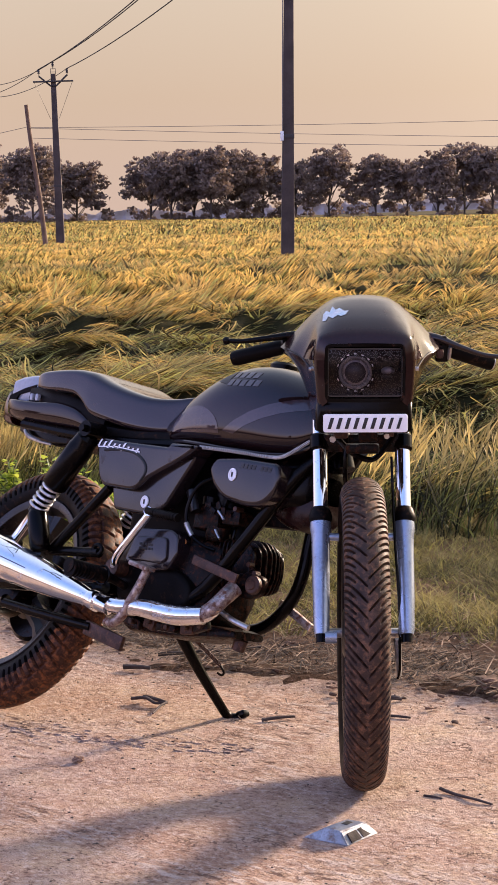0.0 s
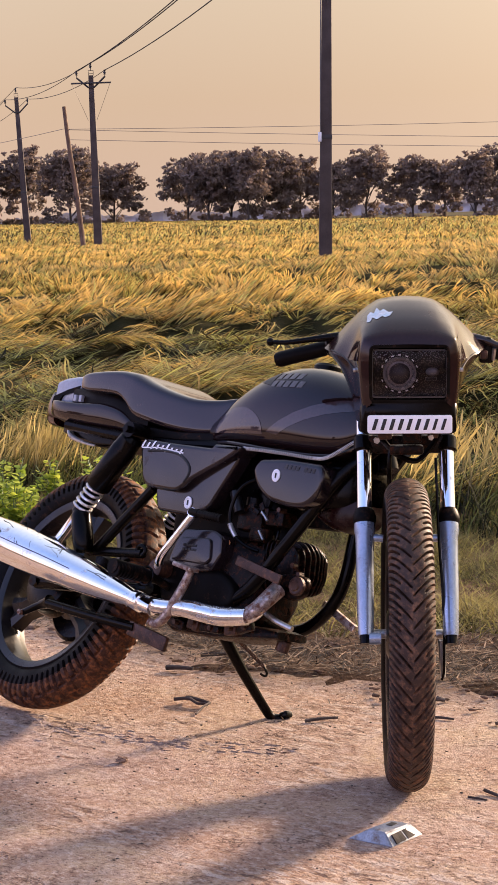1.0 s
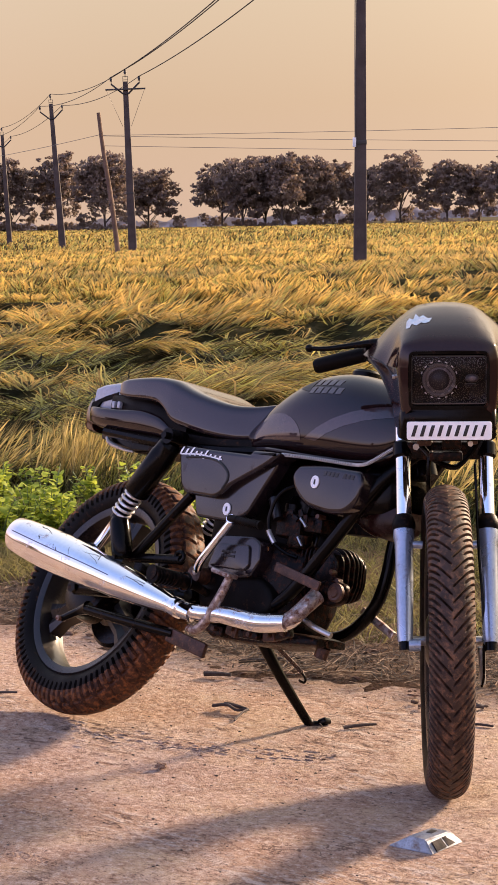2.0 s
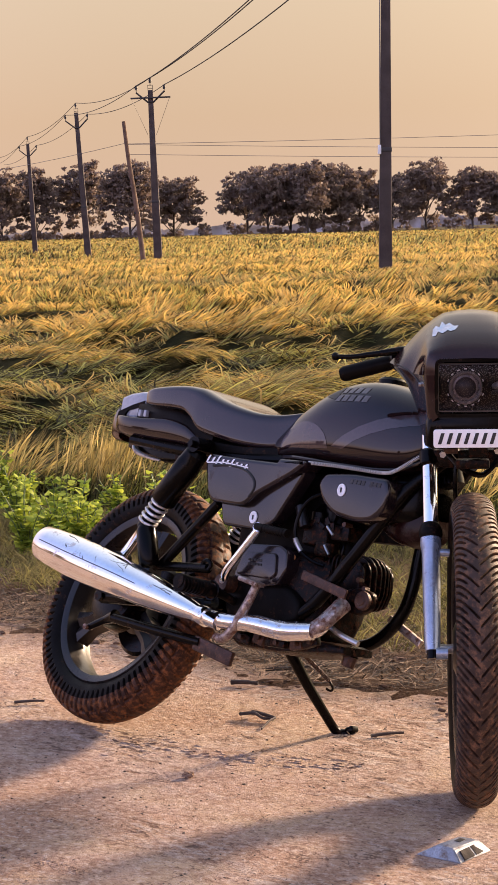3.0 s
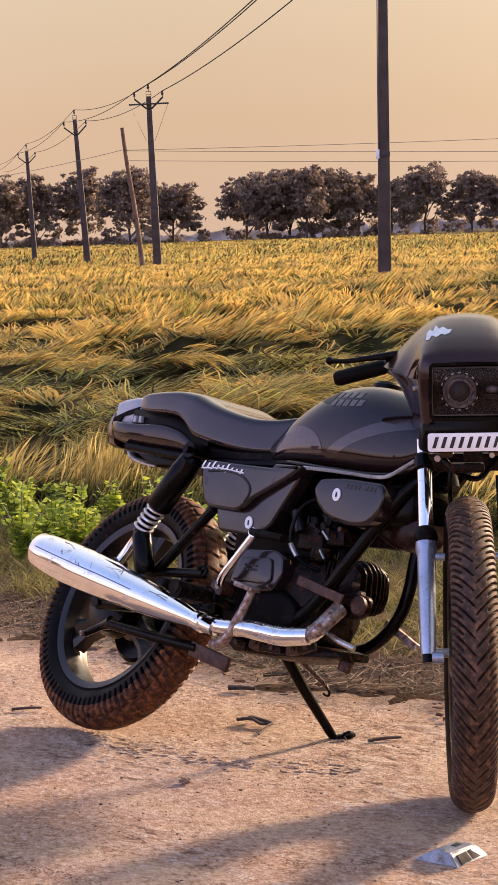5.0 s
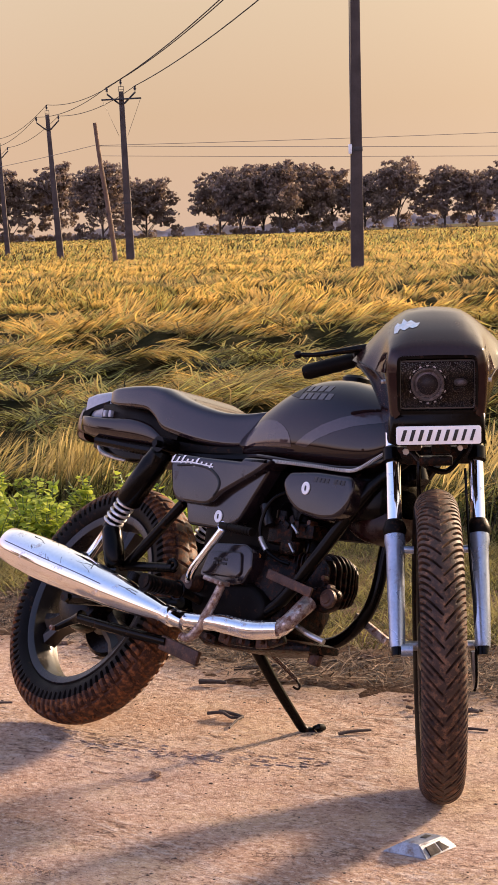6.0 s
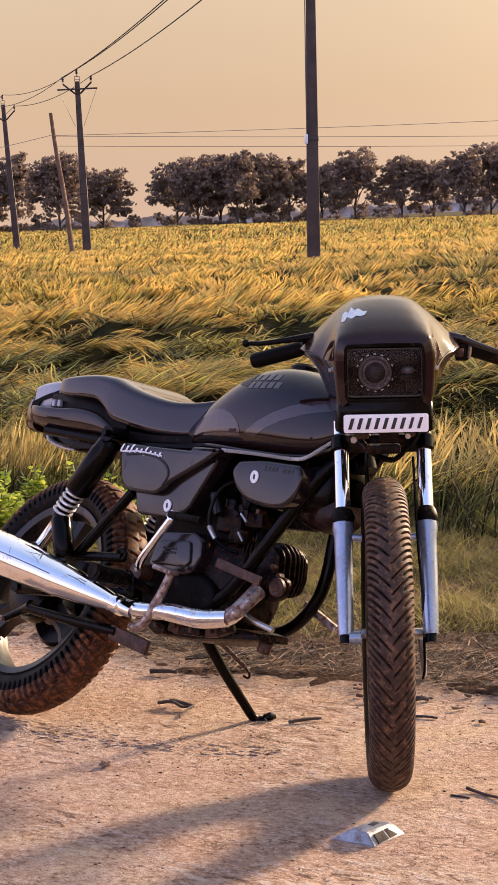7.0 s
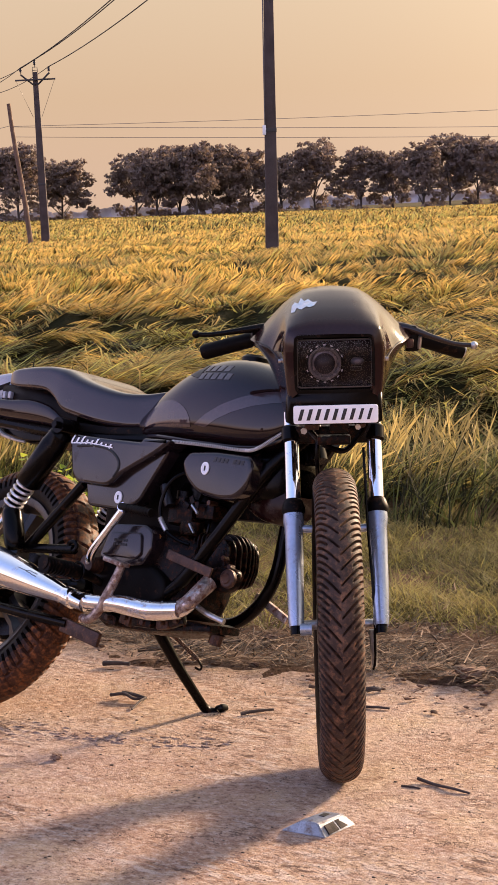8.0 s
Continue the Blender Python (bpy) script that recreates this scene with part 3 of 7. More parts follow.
# standing fringe along the verge: stems, long leaves and bearded ears
cx, cy, d = fan(1500, 5.0, 11.5, power=2)
fr = wheat_front(cx)
k = (cy > fr) & (cy < fr + 0.45 + 0.5 * vnoise(cx, cy, 1.2, 22))
cx, cy = cx[k], cy[k]
x, y, idx = clumps(cx, cy, 16, np.full(len(cx), 0.06))
n = len(x)
b = np.stack([x, y, np.full(n, -0.03)], -1)
hc = RIGHT + (vnoise(cx, cy, 0.5, 23) - 0.45) * 3.6
h = hc[idx] + rng.normal(0, 0.40, n)
L = (0.36 + 0.16 * (vnoise(cx, cy, 0.4, 24) - 0.5))[idx] + rng.normal(0, 0.045, n)
e0, e1 = rng.uniform(0.0, 0.25, n), (0.25 + 1.25 * vnoise(cx, cy, 0.4, 25))[idx] + rng.normal(0, 0.25, n)
kk = rng.random(n) < 0.52
ne = kk.sum()
# Two stems in five dimmed, shade between stems put into their colour.
tn = np.clip(0.10 + 0.85 * vnoise(cx, cy, 0.5, 26), 0, 1)[idx] * np.where(rng.random(n) < 0.4, 0.2, 1.0)
fringe.append(blades(b[kk], h[kk], L[kk], e0[kk], e1[kk], rng.uniform(0.0042, 0.0062, ne), 4, ear=0.20, ear_width=2.1, ripe0=0.02, ripe1=1.0, tone=0.35 + 0.65 * tn[kk]))
# beards of the ears
th = (e0 + e1) / 2
st = b.copy()
st[:, 0] += np.cos(h) * np.sin(th * 0.85) * L * 0.86
st[:, 1] += np.sin(h) * np.sin(th * 0.85) * L * 0.86
st[:, 2] += np.cos(th * 0.85) * L * 0.86
for q in range(3):
    fringe.append(blades(st[kk], h[kk] + rng.normal(0, 0.25, ne), rng.uniform(0.09, 0.15, ne), e1[kk] + rng.normal(0, 0.22, ne), e1[kk] + rng.normal(0.1, 0.2, ne), np.full(ne, 0.0017), 1, ripe0=0.9, ripe1=1.0, tone=0.3 + 0.65 * tn[kk]))
kl = rng.random(n) < 0.62
nb = kl.sum()
fringe.append(blades(b[kl] + [0, 0, 0.02], h[kl] + rng.normal(0, 1.2, nb), L[kl] * rng.uniform(0.5, 1.05, nb), rng.uniform(0.05, 0.35, nb), rng.uniform(0.6, 2.5, nb), rng.uniform(0.004, 0.008, nb), 4, ripe0=0, ripe1=0.15, tone=tn[kl]))

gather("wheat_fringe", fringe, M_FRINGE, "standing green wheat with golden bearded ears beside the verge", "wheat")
sets = []

# the rest of the crop: tufts that bend together over a thick under-storey painted dark as shade, laid flat in swathes,
# with hollows between them
def crop_top(x, y):
    """Height of the laid mass of stems, its ridges and how flat it lies."""
    u, w = along(x, y)
    d = np.hypot(x - EYE[0], y - EYE[1])
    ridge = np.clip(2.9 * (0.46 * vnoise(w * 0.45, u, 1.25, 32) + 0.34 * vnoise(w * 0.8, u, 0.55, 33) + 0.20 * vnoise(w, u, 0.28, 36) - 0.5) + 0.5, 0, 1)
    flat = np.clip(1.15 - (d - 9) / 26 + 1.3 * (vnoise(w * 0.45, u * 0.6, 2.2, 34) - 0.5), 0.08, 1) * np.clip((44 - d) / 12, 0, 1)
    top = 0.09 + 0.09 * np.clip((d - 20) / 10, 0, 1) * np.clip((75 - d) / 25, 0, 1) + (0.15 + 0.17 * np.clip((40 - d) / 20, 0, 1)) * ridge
    return rise(x, y) + top, ridge, flat, d, u, w


cx, cy, d = fan(14500, 7.0, 80)
ex, ey, _ = fan(1700, 6.6, 11.5)
cx, cy = np.concatenate([cx, ex]), np.concatenate([cy, ey])
k = cy > wheat_front(cx) + 0.40
cx, cy = cx[k], cy[k]
k = rng.random(len(cx)) < np.where(np.hypot(cx - EYE[0], cy - EYE[1]) < 11.5, 0.5, 0.30) + 1.05 * crop_top(cx, cy)[1]
cx, cy = cx[k], cy[k]
zc, ridge, flat, d, u, w = crop_top(cx, cy)
grow = np.clip(d / 10, 0.8, 6.0)
sw = vnoise(w * 0.7, u * 0.5, 2.0, 31)
PER = 15
x, y, idx = clumps(cx, cy, PER, 0.042 * grow)
n = len(x)
h = (RIGHT + 0.2 + (sw - 0.5) * 4.5 + (vnoise(w, u * 0.7, 0.38, 38) - 0.5) * 4.2 + rng.normal(0, 0.42, len(cx)))[idx] + rng.normal(0, 0.24, n)
L = ((0.17 + 0.07 * ridge + rng.uniform(-0.03, 0.07, len(cx)) + 0.04 * flat) * (1 - 0.28 * np.clip((d - 16) / 18, 0, 1)))[idx] * rng.uniform(0.7, 1.2, n)
fl, rg = flat[idx], ridge[idx]
e0 = 0.15 + 0.75 * fl + np.abs(rng.normal(0, 0.12, n)) + np.abs(rng.normal(0, 0.15, len(cx)))[idx]
e1 = 1.05 + 0.65 * fl + 0.25 * rg + rng.normal(0, 0.16, n) + rng.normal(0, 0.25, len(cx))[idx]
b = np.stack([x, y, (zc - 0.06 + 0.05 * np.clip((d - 16) / 18, 0, 1))[idx]], -1)
# Tone follows the ridges and dims chance blades: shade of hollows painted in.
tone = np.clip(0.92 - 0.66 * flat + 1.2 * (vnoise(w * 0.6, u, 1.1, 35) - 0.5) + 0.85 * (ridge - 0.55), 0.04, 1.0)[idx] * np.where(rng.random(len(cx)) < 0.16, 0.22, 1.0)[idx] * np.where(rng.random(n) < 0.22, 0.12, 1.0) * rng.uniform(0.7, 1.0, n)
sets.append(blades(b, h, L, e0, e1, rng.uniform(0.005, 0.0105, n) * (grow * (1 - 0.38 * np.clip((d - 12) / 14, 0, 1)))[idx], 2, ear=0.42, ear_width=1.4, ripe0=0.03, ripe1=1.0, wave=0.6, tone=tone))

# far standing crop
cx, cy, d = fan(7600, 46, 262)
ex, ey, ed_ = fan(3600, 170, 264)
cx, cy, d = np.concatenate([cx, ex]), np.concatenate([cy, ey]), np.concatenate([d, ed_])
kp = rng.random(len(cx)) < 0.15 + 1.2 * vnoise(cx, cy, 3.0, 42)
cx, cy, d = cx[kp], cy[kp], d[kp]
x, y, idx = clumps(cx, cy, 8, 0.007 * d)
n = len(x)
gr = (d / 15)[idx]
b = np.stack([x, y, rise(x, y) + 0.11], -1)
hh = (0.20 + 0.26 * vnoise(cx, cy, 4, 41))[idx]
# Chance stems dimmed here too, as painted shade in the far gaps.
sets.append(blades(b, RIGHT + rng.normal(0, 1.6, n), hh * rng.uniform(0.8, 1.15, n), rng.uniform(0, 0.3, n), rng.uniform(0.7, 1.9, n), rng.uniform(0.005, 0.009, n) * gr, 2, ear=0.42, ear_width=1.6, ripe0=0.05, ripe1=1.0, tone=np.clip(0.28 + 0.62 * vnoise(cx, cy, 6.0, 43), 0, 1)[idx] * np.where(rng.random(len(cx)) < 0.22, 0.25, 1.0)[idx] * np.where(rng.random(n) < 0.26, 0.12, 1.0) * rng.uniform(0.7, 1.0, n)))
# the crop goes on to either side along the road
for a0, a1, nn in ((35.0, 119.0, 2000), (149.0, 171.0, 800)):
    cx, cy, d = fan(nn, 5.0, 110, a0, a1)
    k = cy > wheat_front(cx) + 0.1
    cx, cy, d = cx[k], cy[k], d[k]
    zc, ridge, flat, d, u, w = crop_top(cx, cy)
    gr = np.clip(d / 8, 1.0, 9.0)
    x, y, idx = clumps(cx, cy, 6, 0.06 * gr)
    n = len(x)
    h = RIGHT + (vnoise(w * 0.7, u * 0.5, 2.0, 31)[idx] - 0.5) * 5.0 + rng.normal(0, 0.5, n)
    sets.append(blades(np.stack([x, y, zc[idx] - 0.06], -1), h, rng.uniform(0.2, 0.4, n), rng.uniform(0.1, 0.8, n), rng.uniform(0.9, 1.8, n), rng.uniform(0.009, 0.018, n) * gr[idx], 2, ear=0.42, ear_width=1.4, ripe0=0.03, ripe1=1.0, tone=rng.uniform(0.2, 1.0, n)))
# under-storey, its near-black colour standing in for shade between the tufts
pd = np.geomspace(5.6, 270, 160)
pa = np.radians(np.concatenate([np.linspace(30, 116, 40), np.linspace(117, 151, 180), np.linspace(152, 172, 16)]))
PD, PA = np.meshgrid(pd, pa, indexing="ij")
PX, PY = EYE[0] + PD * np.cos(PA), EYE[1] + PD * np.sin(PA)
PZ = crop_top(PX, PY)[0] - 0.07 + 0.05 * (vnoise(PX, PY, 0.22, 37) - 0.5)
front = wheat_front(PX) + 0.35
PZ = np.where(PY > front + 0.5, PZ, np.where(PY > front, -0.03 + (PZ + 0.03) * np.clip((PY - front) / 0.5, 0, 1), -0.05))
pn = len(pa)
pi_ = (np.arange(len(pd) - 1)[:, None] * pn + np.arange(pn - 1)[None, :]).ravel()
tagged(sheet("wheat_understorey", np.stack([PX, PY, PZ], -1).reshape(-1, 3), np.stack([pi_, pi_ + 1, pi_ + pn + 1, pi_ + pn], -1), M_UNDERSHADE), "dark lower wheat stems with painted shade", "wheat", kind="stuff")
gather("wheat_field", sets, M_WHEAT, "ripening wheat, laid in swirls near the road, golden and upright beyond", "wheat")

# verge grass
sets = []
cx, cy, d = fan(33500, 4.2, 9.5, power=2)
ed = 1.00 + 0.45 * (vnoise(cx, cy, 0.5, 51) - 0.5)
k = (cy > ed) & (cy < wheat_front(cx) + 0.25) & (rng.random(len(cx)) < np.clip((cy - ed) / 0.4 + 0.25, 0, 1) * (0.85 + 0.4 * vnoise(cx, cy, 0.16, 54)))
cx, cy = cx[k], cy[k]
x, y, idx = clumps(cx, cy, 8, np.full(len(cx), 0.022))
n = len(x)
b = np.stack([x, y, np.full(n, -0.005)], -1)
h = (rng.random(len(cx)) * 6.3)[idx] + rng.normal(0, 0.7, n)
mound = (0.62 + 0.95 * vnoise(cx, cy, 0.22, 52))[idx]
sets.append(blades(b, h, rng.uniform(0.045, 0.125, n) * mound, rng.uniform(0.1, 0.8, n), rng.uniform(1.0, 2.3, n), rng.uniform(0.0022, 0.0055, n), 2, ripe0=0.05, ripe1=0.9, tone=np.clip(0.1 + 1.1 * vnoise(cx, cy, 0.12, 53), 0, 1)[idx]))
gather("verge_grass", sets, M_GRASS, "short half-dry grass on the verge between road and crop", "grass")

# straw and litter on the verge
sets = []
n = 36000
x = rng.uniform(-4.5, 2.2, n)
y = road_edge(x) - 0.02 + np.abs(rng.normal(0, 0.30, n))
k = rng.random(n) < 0.3 + 0.7 * vnoise(x, y, 0.3, 61)
x, y = x[k], y[k]
n = len(x)
b = np.stack([x, y, 0.010 + 0.03 * rng.random(n)], -1)
sets.append(blades(b, 0.75 + rng.normal(0, 1.0, n), rng.uniform(0.012, 0.085, n) + 0.08 * (rng.random(n) < 0.06), rng.uniform(1.35, 1.55, n), rng.uniform(1.45, 1.7, n), rng.uniform(0.0015, 0.0055, n), 2, ripe0=0.0, ripe1=0.2))
n = 26000
x = rng.uniform(-3.2, 2.2, n)
y = road_edge(x) + 0.10 + np.abs(rng.normal(0.10, 0.30, n))
k = rng.random(n) < 0.15 + 0.95 * vnoise(x, y, 0.2, 62)
x, y = x[k], y[k]
n = len(x)
b = np.stack([x, y, 0.004 + 0.02 * rng.random(n)], -1)
sets.append(blades(b, rng.random(n) * 6.3, rng.uniform(0.02, 0.075, n), rng.uniform(0.5, 1.3, n), rng.uniform(1.5, 2.6, n), rng.uniform(0.0018, 0.0042, n), 2, ripe0=0.0, ripe1=0.25))
n = 700
x, y = rng.uniform(-1.6, 2.2, n), 0.60 - np.abs(rng.normal(0, 0.33, n))
b = np.stack([x, y, np.full(n, 0.006)], -1)
sets.append(blades(b, rng.normal(0.3, 0.7, n), rng.uniform(0.015, 0.09, n), np.full(n, 1.5), rng.uniform(1.5, 1.6, n), rng.uniform(0.0015, 0.0035, n), 2, ripe0=0.0, ripe1=0.2))
gather("straw_litter", sets, M_STRAW, "broken dry straw scattered over verge and road", "straw")


# ---- poles and wires ----
def plan(t_angle, d):
    """A place in the plan at an angle (degrees from +x) and a distance from the walk."""
    a = math.radians(t_angle)
    return EYE[0] + d * math.cos(a), EYE[1] + d * math.sin(a)


def concrete_pole(foot, up, height, wide, arm=None, mat=None, label="", square=True):
    """A tapered pole from its foot along up; arm: the heading of its cross arm."""
    root = new("utility_pole", None)
    z = Vector(up).normalized()
    xx = Vector((math.sin(VIEW), -math.cos(VIEW), 0))
    yy = z.cross(xx).normalized()
    xx = yy.cross(z)
    mm = Matrix((xx, yy, z)).transposed().to_4x4()
    root.matrix_basis = Matrix.Translation(foot) @ mm
    if square:
        bm = box(wide, wide * 0.8, height, 0.02, (0, 0, height / 2))
        for v in bm.verts:
            s = 1 - 0.42 * v.co.z / height
            v.co.x *= s
            v.co.y *= s
    else:
        bm = tube([(0, 0, 0), (0.02, 0, height * 0.4), (-0.015, 0, height * 0.75), (0, 0, height)], [wide / 2, wide * 0.45, wide * 0.4, wide * 0.36], 10)
    part("shaft", bm, mat or M_CONCRETE, root)
    part("steel_band", box(wide * 0.90, wide * 0.74, 0.08, 0.01, (0, 0, height * 0.37)), M_WIRE, root)
    if arm == 2:
        part("earth_cable", tube([(-wide * 0.42, -0.10, height * 0.37), (-wide * 0.46, -0.13, height * 0.6), (-wide * 0.44, -0.12, height * 0.95)], 0.010, 6), M_PALE, root, "pale earth cable")
        part("junction_box", box(0.06, 0.06, 0.17, 0.008, (-wide * 0.47, -0.10, height * 0.37)), M_WHITE, root, "small white junction box")
    if arm is not None:
        drop = 0.0 if arm == 1 else 0.25
        part("bracket_arm", tube([(-0.50, -0.08, height - 0.08 - drop), (-0.45, -0.08, height - 0.12 - drop), (-0.10, -0.08, height - 0.42 - drop), (0.10, -0.08, height - 0.42 - drop), (0.45, -0.08, height - 0.09 - drop), (0.50, -0.08, height - 0.05 - drop)], 0.032, 6, smooth=False), M_WIRE, root)
        cup = [(0.0, 0), (0.014, 0.0), (0.014, 0.10), (0.055, 0.105), (0.035, 0.15), (0.060, 0.16), (0.035, 0.22), (0.045, 0.25), (0.0, 0.27)]
        for s in (-1, 1):
            part("insulator", lathe(cup, 10, "Z"), M_WIRE, root, m=Matrix.Translation((s * 0.49, -0.08, height - 0.09 - drop)))
        for x in (-0.085, 0.085):
            part("top_bracket", box(0.018, 0.03, 0.17, 0.003, (x, 0, height + 0.085)), M_WIRE, root)
        for z in (0.06, 0.17):
            part("top_bracket", box(0.19, 0.03, 0.016, 0.003, (0, 0.002, height + z)), M_WIRE, root)
        part("insulator", lathe(cup, 10, "Z"), M_WIRE, root, m=Matrix.Translation((0, 0, height + 0.15)))
        if arm == 1:
            part("cross_arm", box(1.40, 0.07, 0.055, 0.006, (0, -0.12, height - 0.27)), M_WIRE, root)
            for s in (-1, 1):
                part("stay_wire", tube([(s * 0.66, -0.12, height - 0.30), (s * 0.15, -0.10, height - 1.55)], 0.007, 5), M_WIRE, root, "thin stay wire")
    return tagged(root, label, "utility pole", "poles along the field")


def wire(a, b, sag, r=0.012, mat=None):
    a, b = Vector(a), Vector(b)
    pts = [a.lerp(b, t / 16) - Vector((0, 0, sag * 4 * (t / 16) * (1 - t / 16))) for t in range(17)]
    ob = part("overhead_wire", tube(pts, r, 6, smooth=False), mat or M_WIRE)
    return tagged(ob, "thin dark overhead wire strung between poles", "wire", "overhead wires")


P1, P2, P3, P4 = (-19.38, 23.42, 0.0), (-46.71, 42.77, 0.1), (-62.06, 52.56, 0.15), (-83.83, 67.02, 0.2)
concrete_pole(P1, (0.0255, 0.0254, 1), 6.9, 0.245, 2, label="tall grey concrete utility pole standing in the wheat")
concrete_pole(P2, (0.001, 0.001, 1), 6.147, 0.30, 1, label="grey concrete utility pole with cross arm and insulators")
concrete_pole(P3, (-0.0227, -0.0226, 1), 6.583, 0.30, 0, label="grey concrete utility pole leaning slightly over the wheat")
concrete_pole(P4, (-0.0112, -0.0112, 1), 6.52, 0.30, 0, label="distant grey concrete utility pole in the wheat")
concrete_pole((-48.54, 43.73, 0.1), (-0.0659, -0.0657, 1), 5.25, 0.19, None, M_WOODPOLE, "thin leaning wooden pole in the wheat", False)
side = Vector((math.sin(VIEW), -math.cos(VIEW), 0))
tops = [Vector(P1) + Vector((0.0255, 0.0254, 1)) * 6.9, Vector(P2) + Vector((0.001, 0.001, 1)) * 6.147,
        Vector(P3) + Vector((-0.0227, -0.0226, 1)) * 6.583, Vector(P4) + Vector((-0.0112, -0.0112, 1)) * 6.52]
tops.append(tops[3] + (tops[3] - tops[2]))
tops.insert(0, tops[0] + (tops[0] - tops[1]))
lift = [(0.15, 0.5), (0.15, 0.5), (0.17, 0.42), (-0.09, 0.42), (-0.09, 0.42), (-0.09, 0.42)]
for k, (A, B) in enumerate(zip(tops, tops[1:])):
    for off, w in ((-0.49, 0), (0.0, 1), (0.49, 0)):
        wire(A + side * off + Vector((0, 0, lift[k][w])), B + side * off + Vector((0, 0, lift[k + 1][w])), 0.32 if k == 0 else 0.28, 0.017 if k < 2 else 0.013)
for a, b, sg in (((-48.85, 43.42, 4.52), (-28.0, 67.0, 4.35), 0.15), ((-48.85, 43.42, 4.50), (-28.0, 67.0, 3.20), 0.1), ((-48.75, 43.5, 4.14), (-28.0, 67.0, 2.85), 0.1),
                 ((-48.85, 43.42, 4.55), (-92.0, 56.0, 5.0), 0.6)):
    wire(a, b, sg, 0.009, M_HAZEWIRE)


# ---- tree line ----
def tree(angle, half, top, seed, bush=0.3):
    """A broad tree: trunk and limbs under lobes of leaves, open to the sky low down; bush: how much scrub stands round its foot."""
    r = np.random.default_rng(seed)
    d = 255 + r.uniform(-8, 8)
    x, y = plan(angle, d)
    foot = float(rise(x, y))
    root = new("tree", None)
    root.location = (x, y, foot)
    hgt = top - foot
    trunk = tube([(0, 0, -0.1), (r.uniform(-.2, .2), 0, hgt * 0.2), (r.uniform(-.4, .4), 0.1, hgt * 0.42), (r.uniform(-.5, .5), 0, hgt * 0.62)], [0.17, 0.14, 0.11, 0.05], 8)
    for k in range(11):
        a = r.uniform(0, 6.28)
        z0 = hgt * r.uniform(0.05, 0.5)
        ln = half * r.uniform(0.3, 0.62)
        q = tube([(0, 0, z0), (math.cos(a) * ln * 0.45, math.sin(a) * ln * 0.45, z0 + hgt * 0.15), (math.cos(a) * ln, math.sin(a) * ln, z0 + hgt * r.uniform(0.2, 0.42))], [0.07, 0.05, 0.025], 6)
        me = bpy.data.meshes.new("limb")
        q.to_mesh(me)
        q.free()
        trunk.from_mesh(me)
        bpy.data.meshes.remove(me)
    part("trunk", trunk, M_BARK, root)
    # lobes over a dome, each filled with clumps of leaves
    lob = []
    for k in range(17):
        z = 0.32 + 0.52 * ((k + r.uniform(0, 1)) / 17) ** 0.8
        reach = math.sqrt(max(0.0, 1 - ((z - 0.36) / 0.56) ** 2))
        a = k * 2.4 + r.uniform(-0.5, 0.5)
        q = reach * r.uniform(0.30, 0.78)
        lob.append((math.cos(a) * half * q, math.sin(a) * half * q * 0.7, hgt * z, half * r.uniform(0.24, 0.37), hgt * r.uniform(0.10, 0.155)))
    for k in range(5):
        a = k * 1.25 + r.uniform(-0.4, 0.4)
        lob.append((math.cos(a) * half * r.uniform(0.3, 0.9), math.sin(a) * half * 0.5, hgt * r.uniform(0.09, 0.30), half * r.uniform(0.10, 0.20), hgt * r.uniform(0.04, 0.09)))
    for k in range(int(round(bush * 10))):
        lob.append((half * r.uniform(-1.0, 1.0), r.uniform(-1, 1), hgt * r.uniform(0.02, 0.07), half * r.uniform(0.18, 0.30), hgt * r.uniform(0.03, 0.06)))
    pts = []
    for lx, ly, lz, rw_, rh in lob:
        nc = max(4, int(9.5 * rw_ * rh))
        c = r.normal(0, 1, (nc, 3))
        c *= (r.random((nc, 1)) ** 0.30) / np.linalg.norm(c, axis=1, keepdims=True)
        c = np.array([lx, ly, lz]) + c * np.array([rw_, rw_, rh])
        q = r.normal(0, 1, (nc, 21, 3))
        q *= (r.random((nc, 21, 1)) ** 0.45) / np.linalg.norm(q, axis=2, keepdims=True)
        pts.append((c[:, None, :] + q * r.uniform(0.25, 0.62, (nc, 1, 1)) * np.array([1.3, 1.3, 0.7])).reshape(-1, 3))
    p = np.concatenate(pts)
    p[:, 2] = np.clip(p[:, 2], 0.05, hgt * 1.01)
    n = len(p)
    a = r.normal(0, 1, (n, 3))
    a /= np.linalg.norm(a, axis=1)[:, None]
    b = np.cross(a, r.normal(0, 1, (n, 3)))
    b /= np.linalg.norm(b, axis=1)[:, None]
    s = r.uniform(0.145, 0.325, (n, 1))
    v = np.stack([p - a * s, p - b * s * 0.6, p + a * s, p + b * s * 0.6], 1).reshape(-1, 3)
    f = np.arange(4 * n).reshape(-1, 4)
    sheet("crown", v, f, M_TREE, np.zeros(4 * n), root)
    return tagged(root, "dark leafy broad tree against the evening sky", "tree", "tree line behind the field")


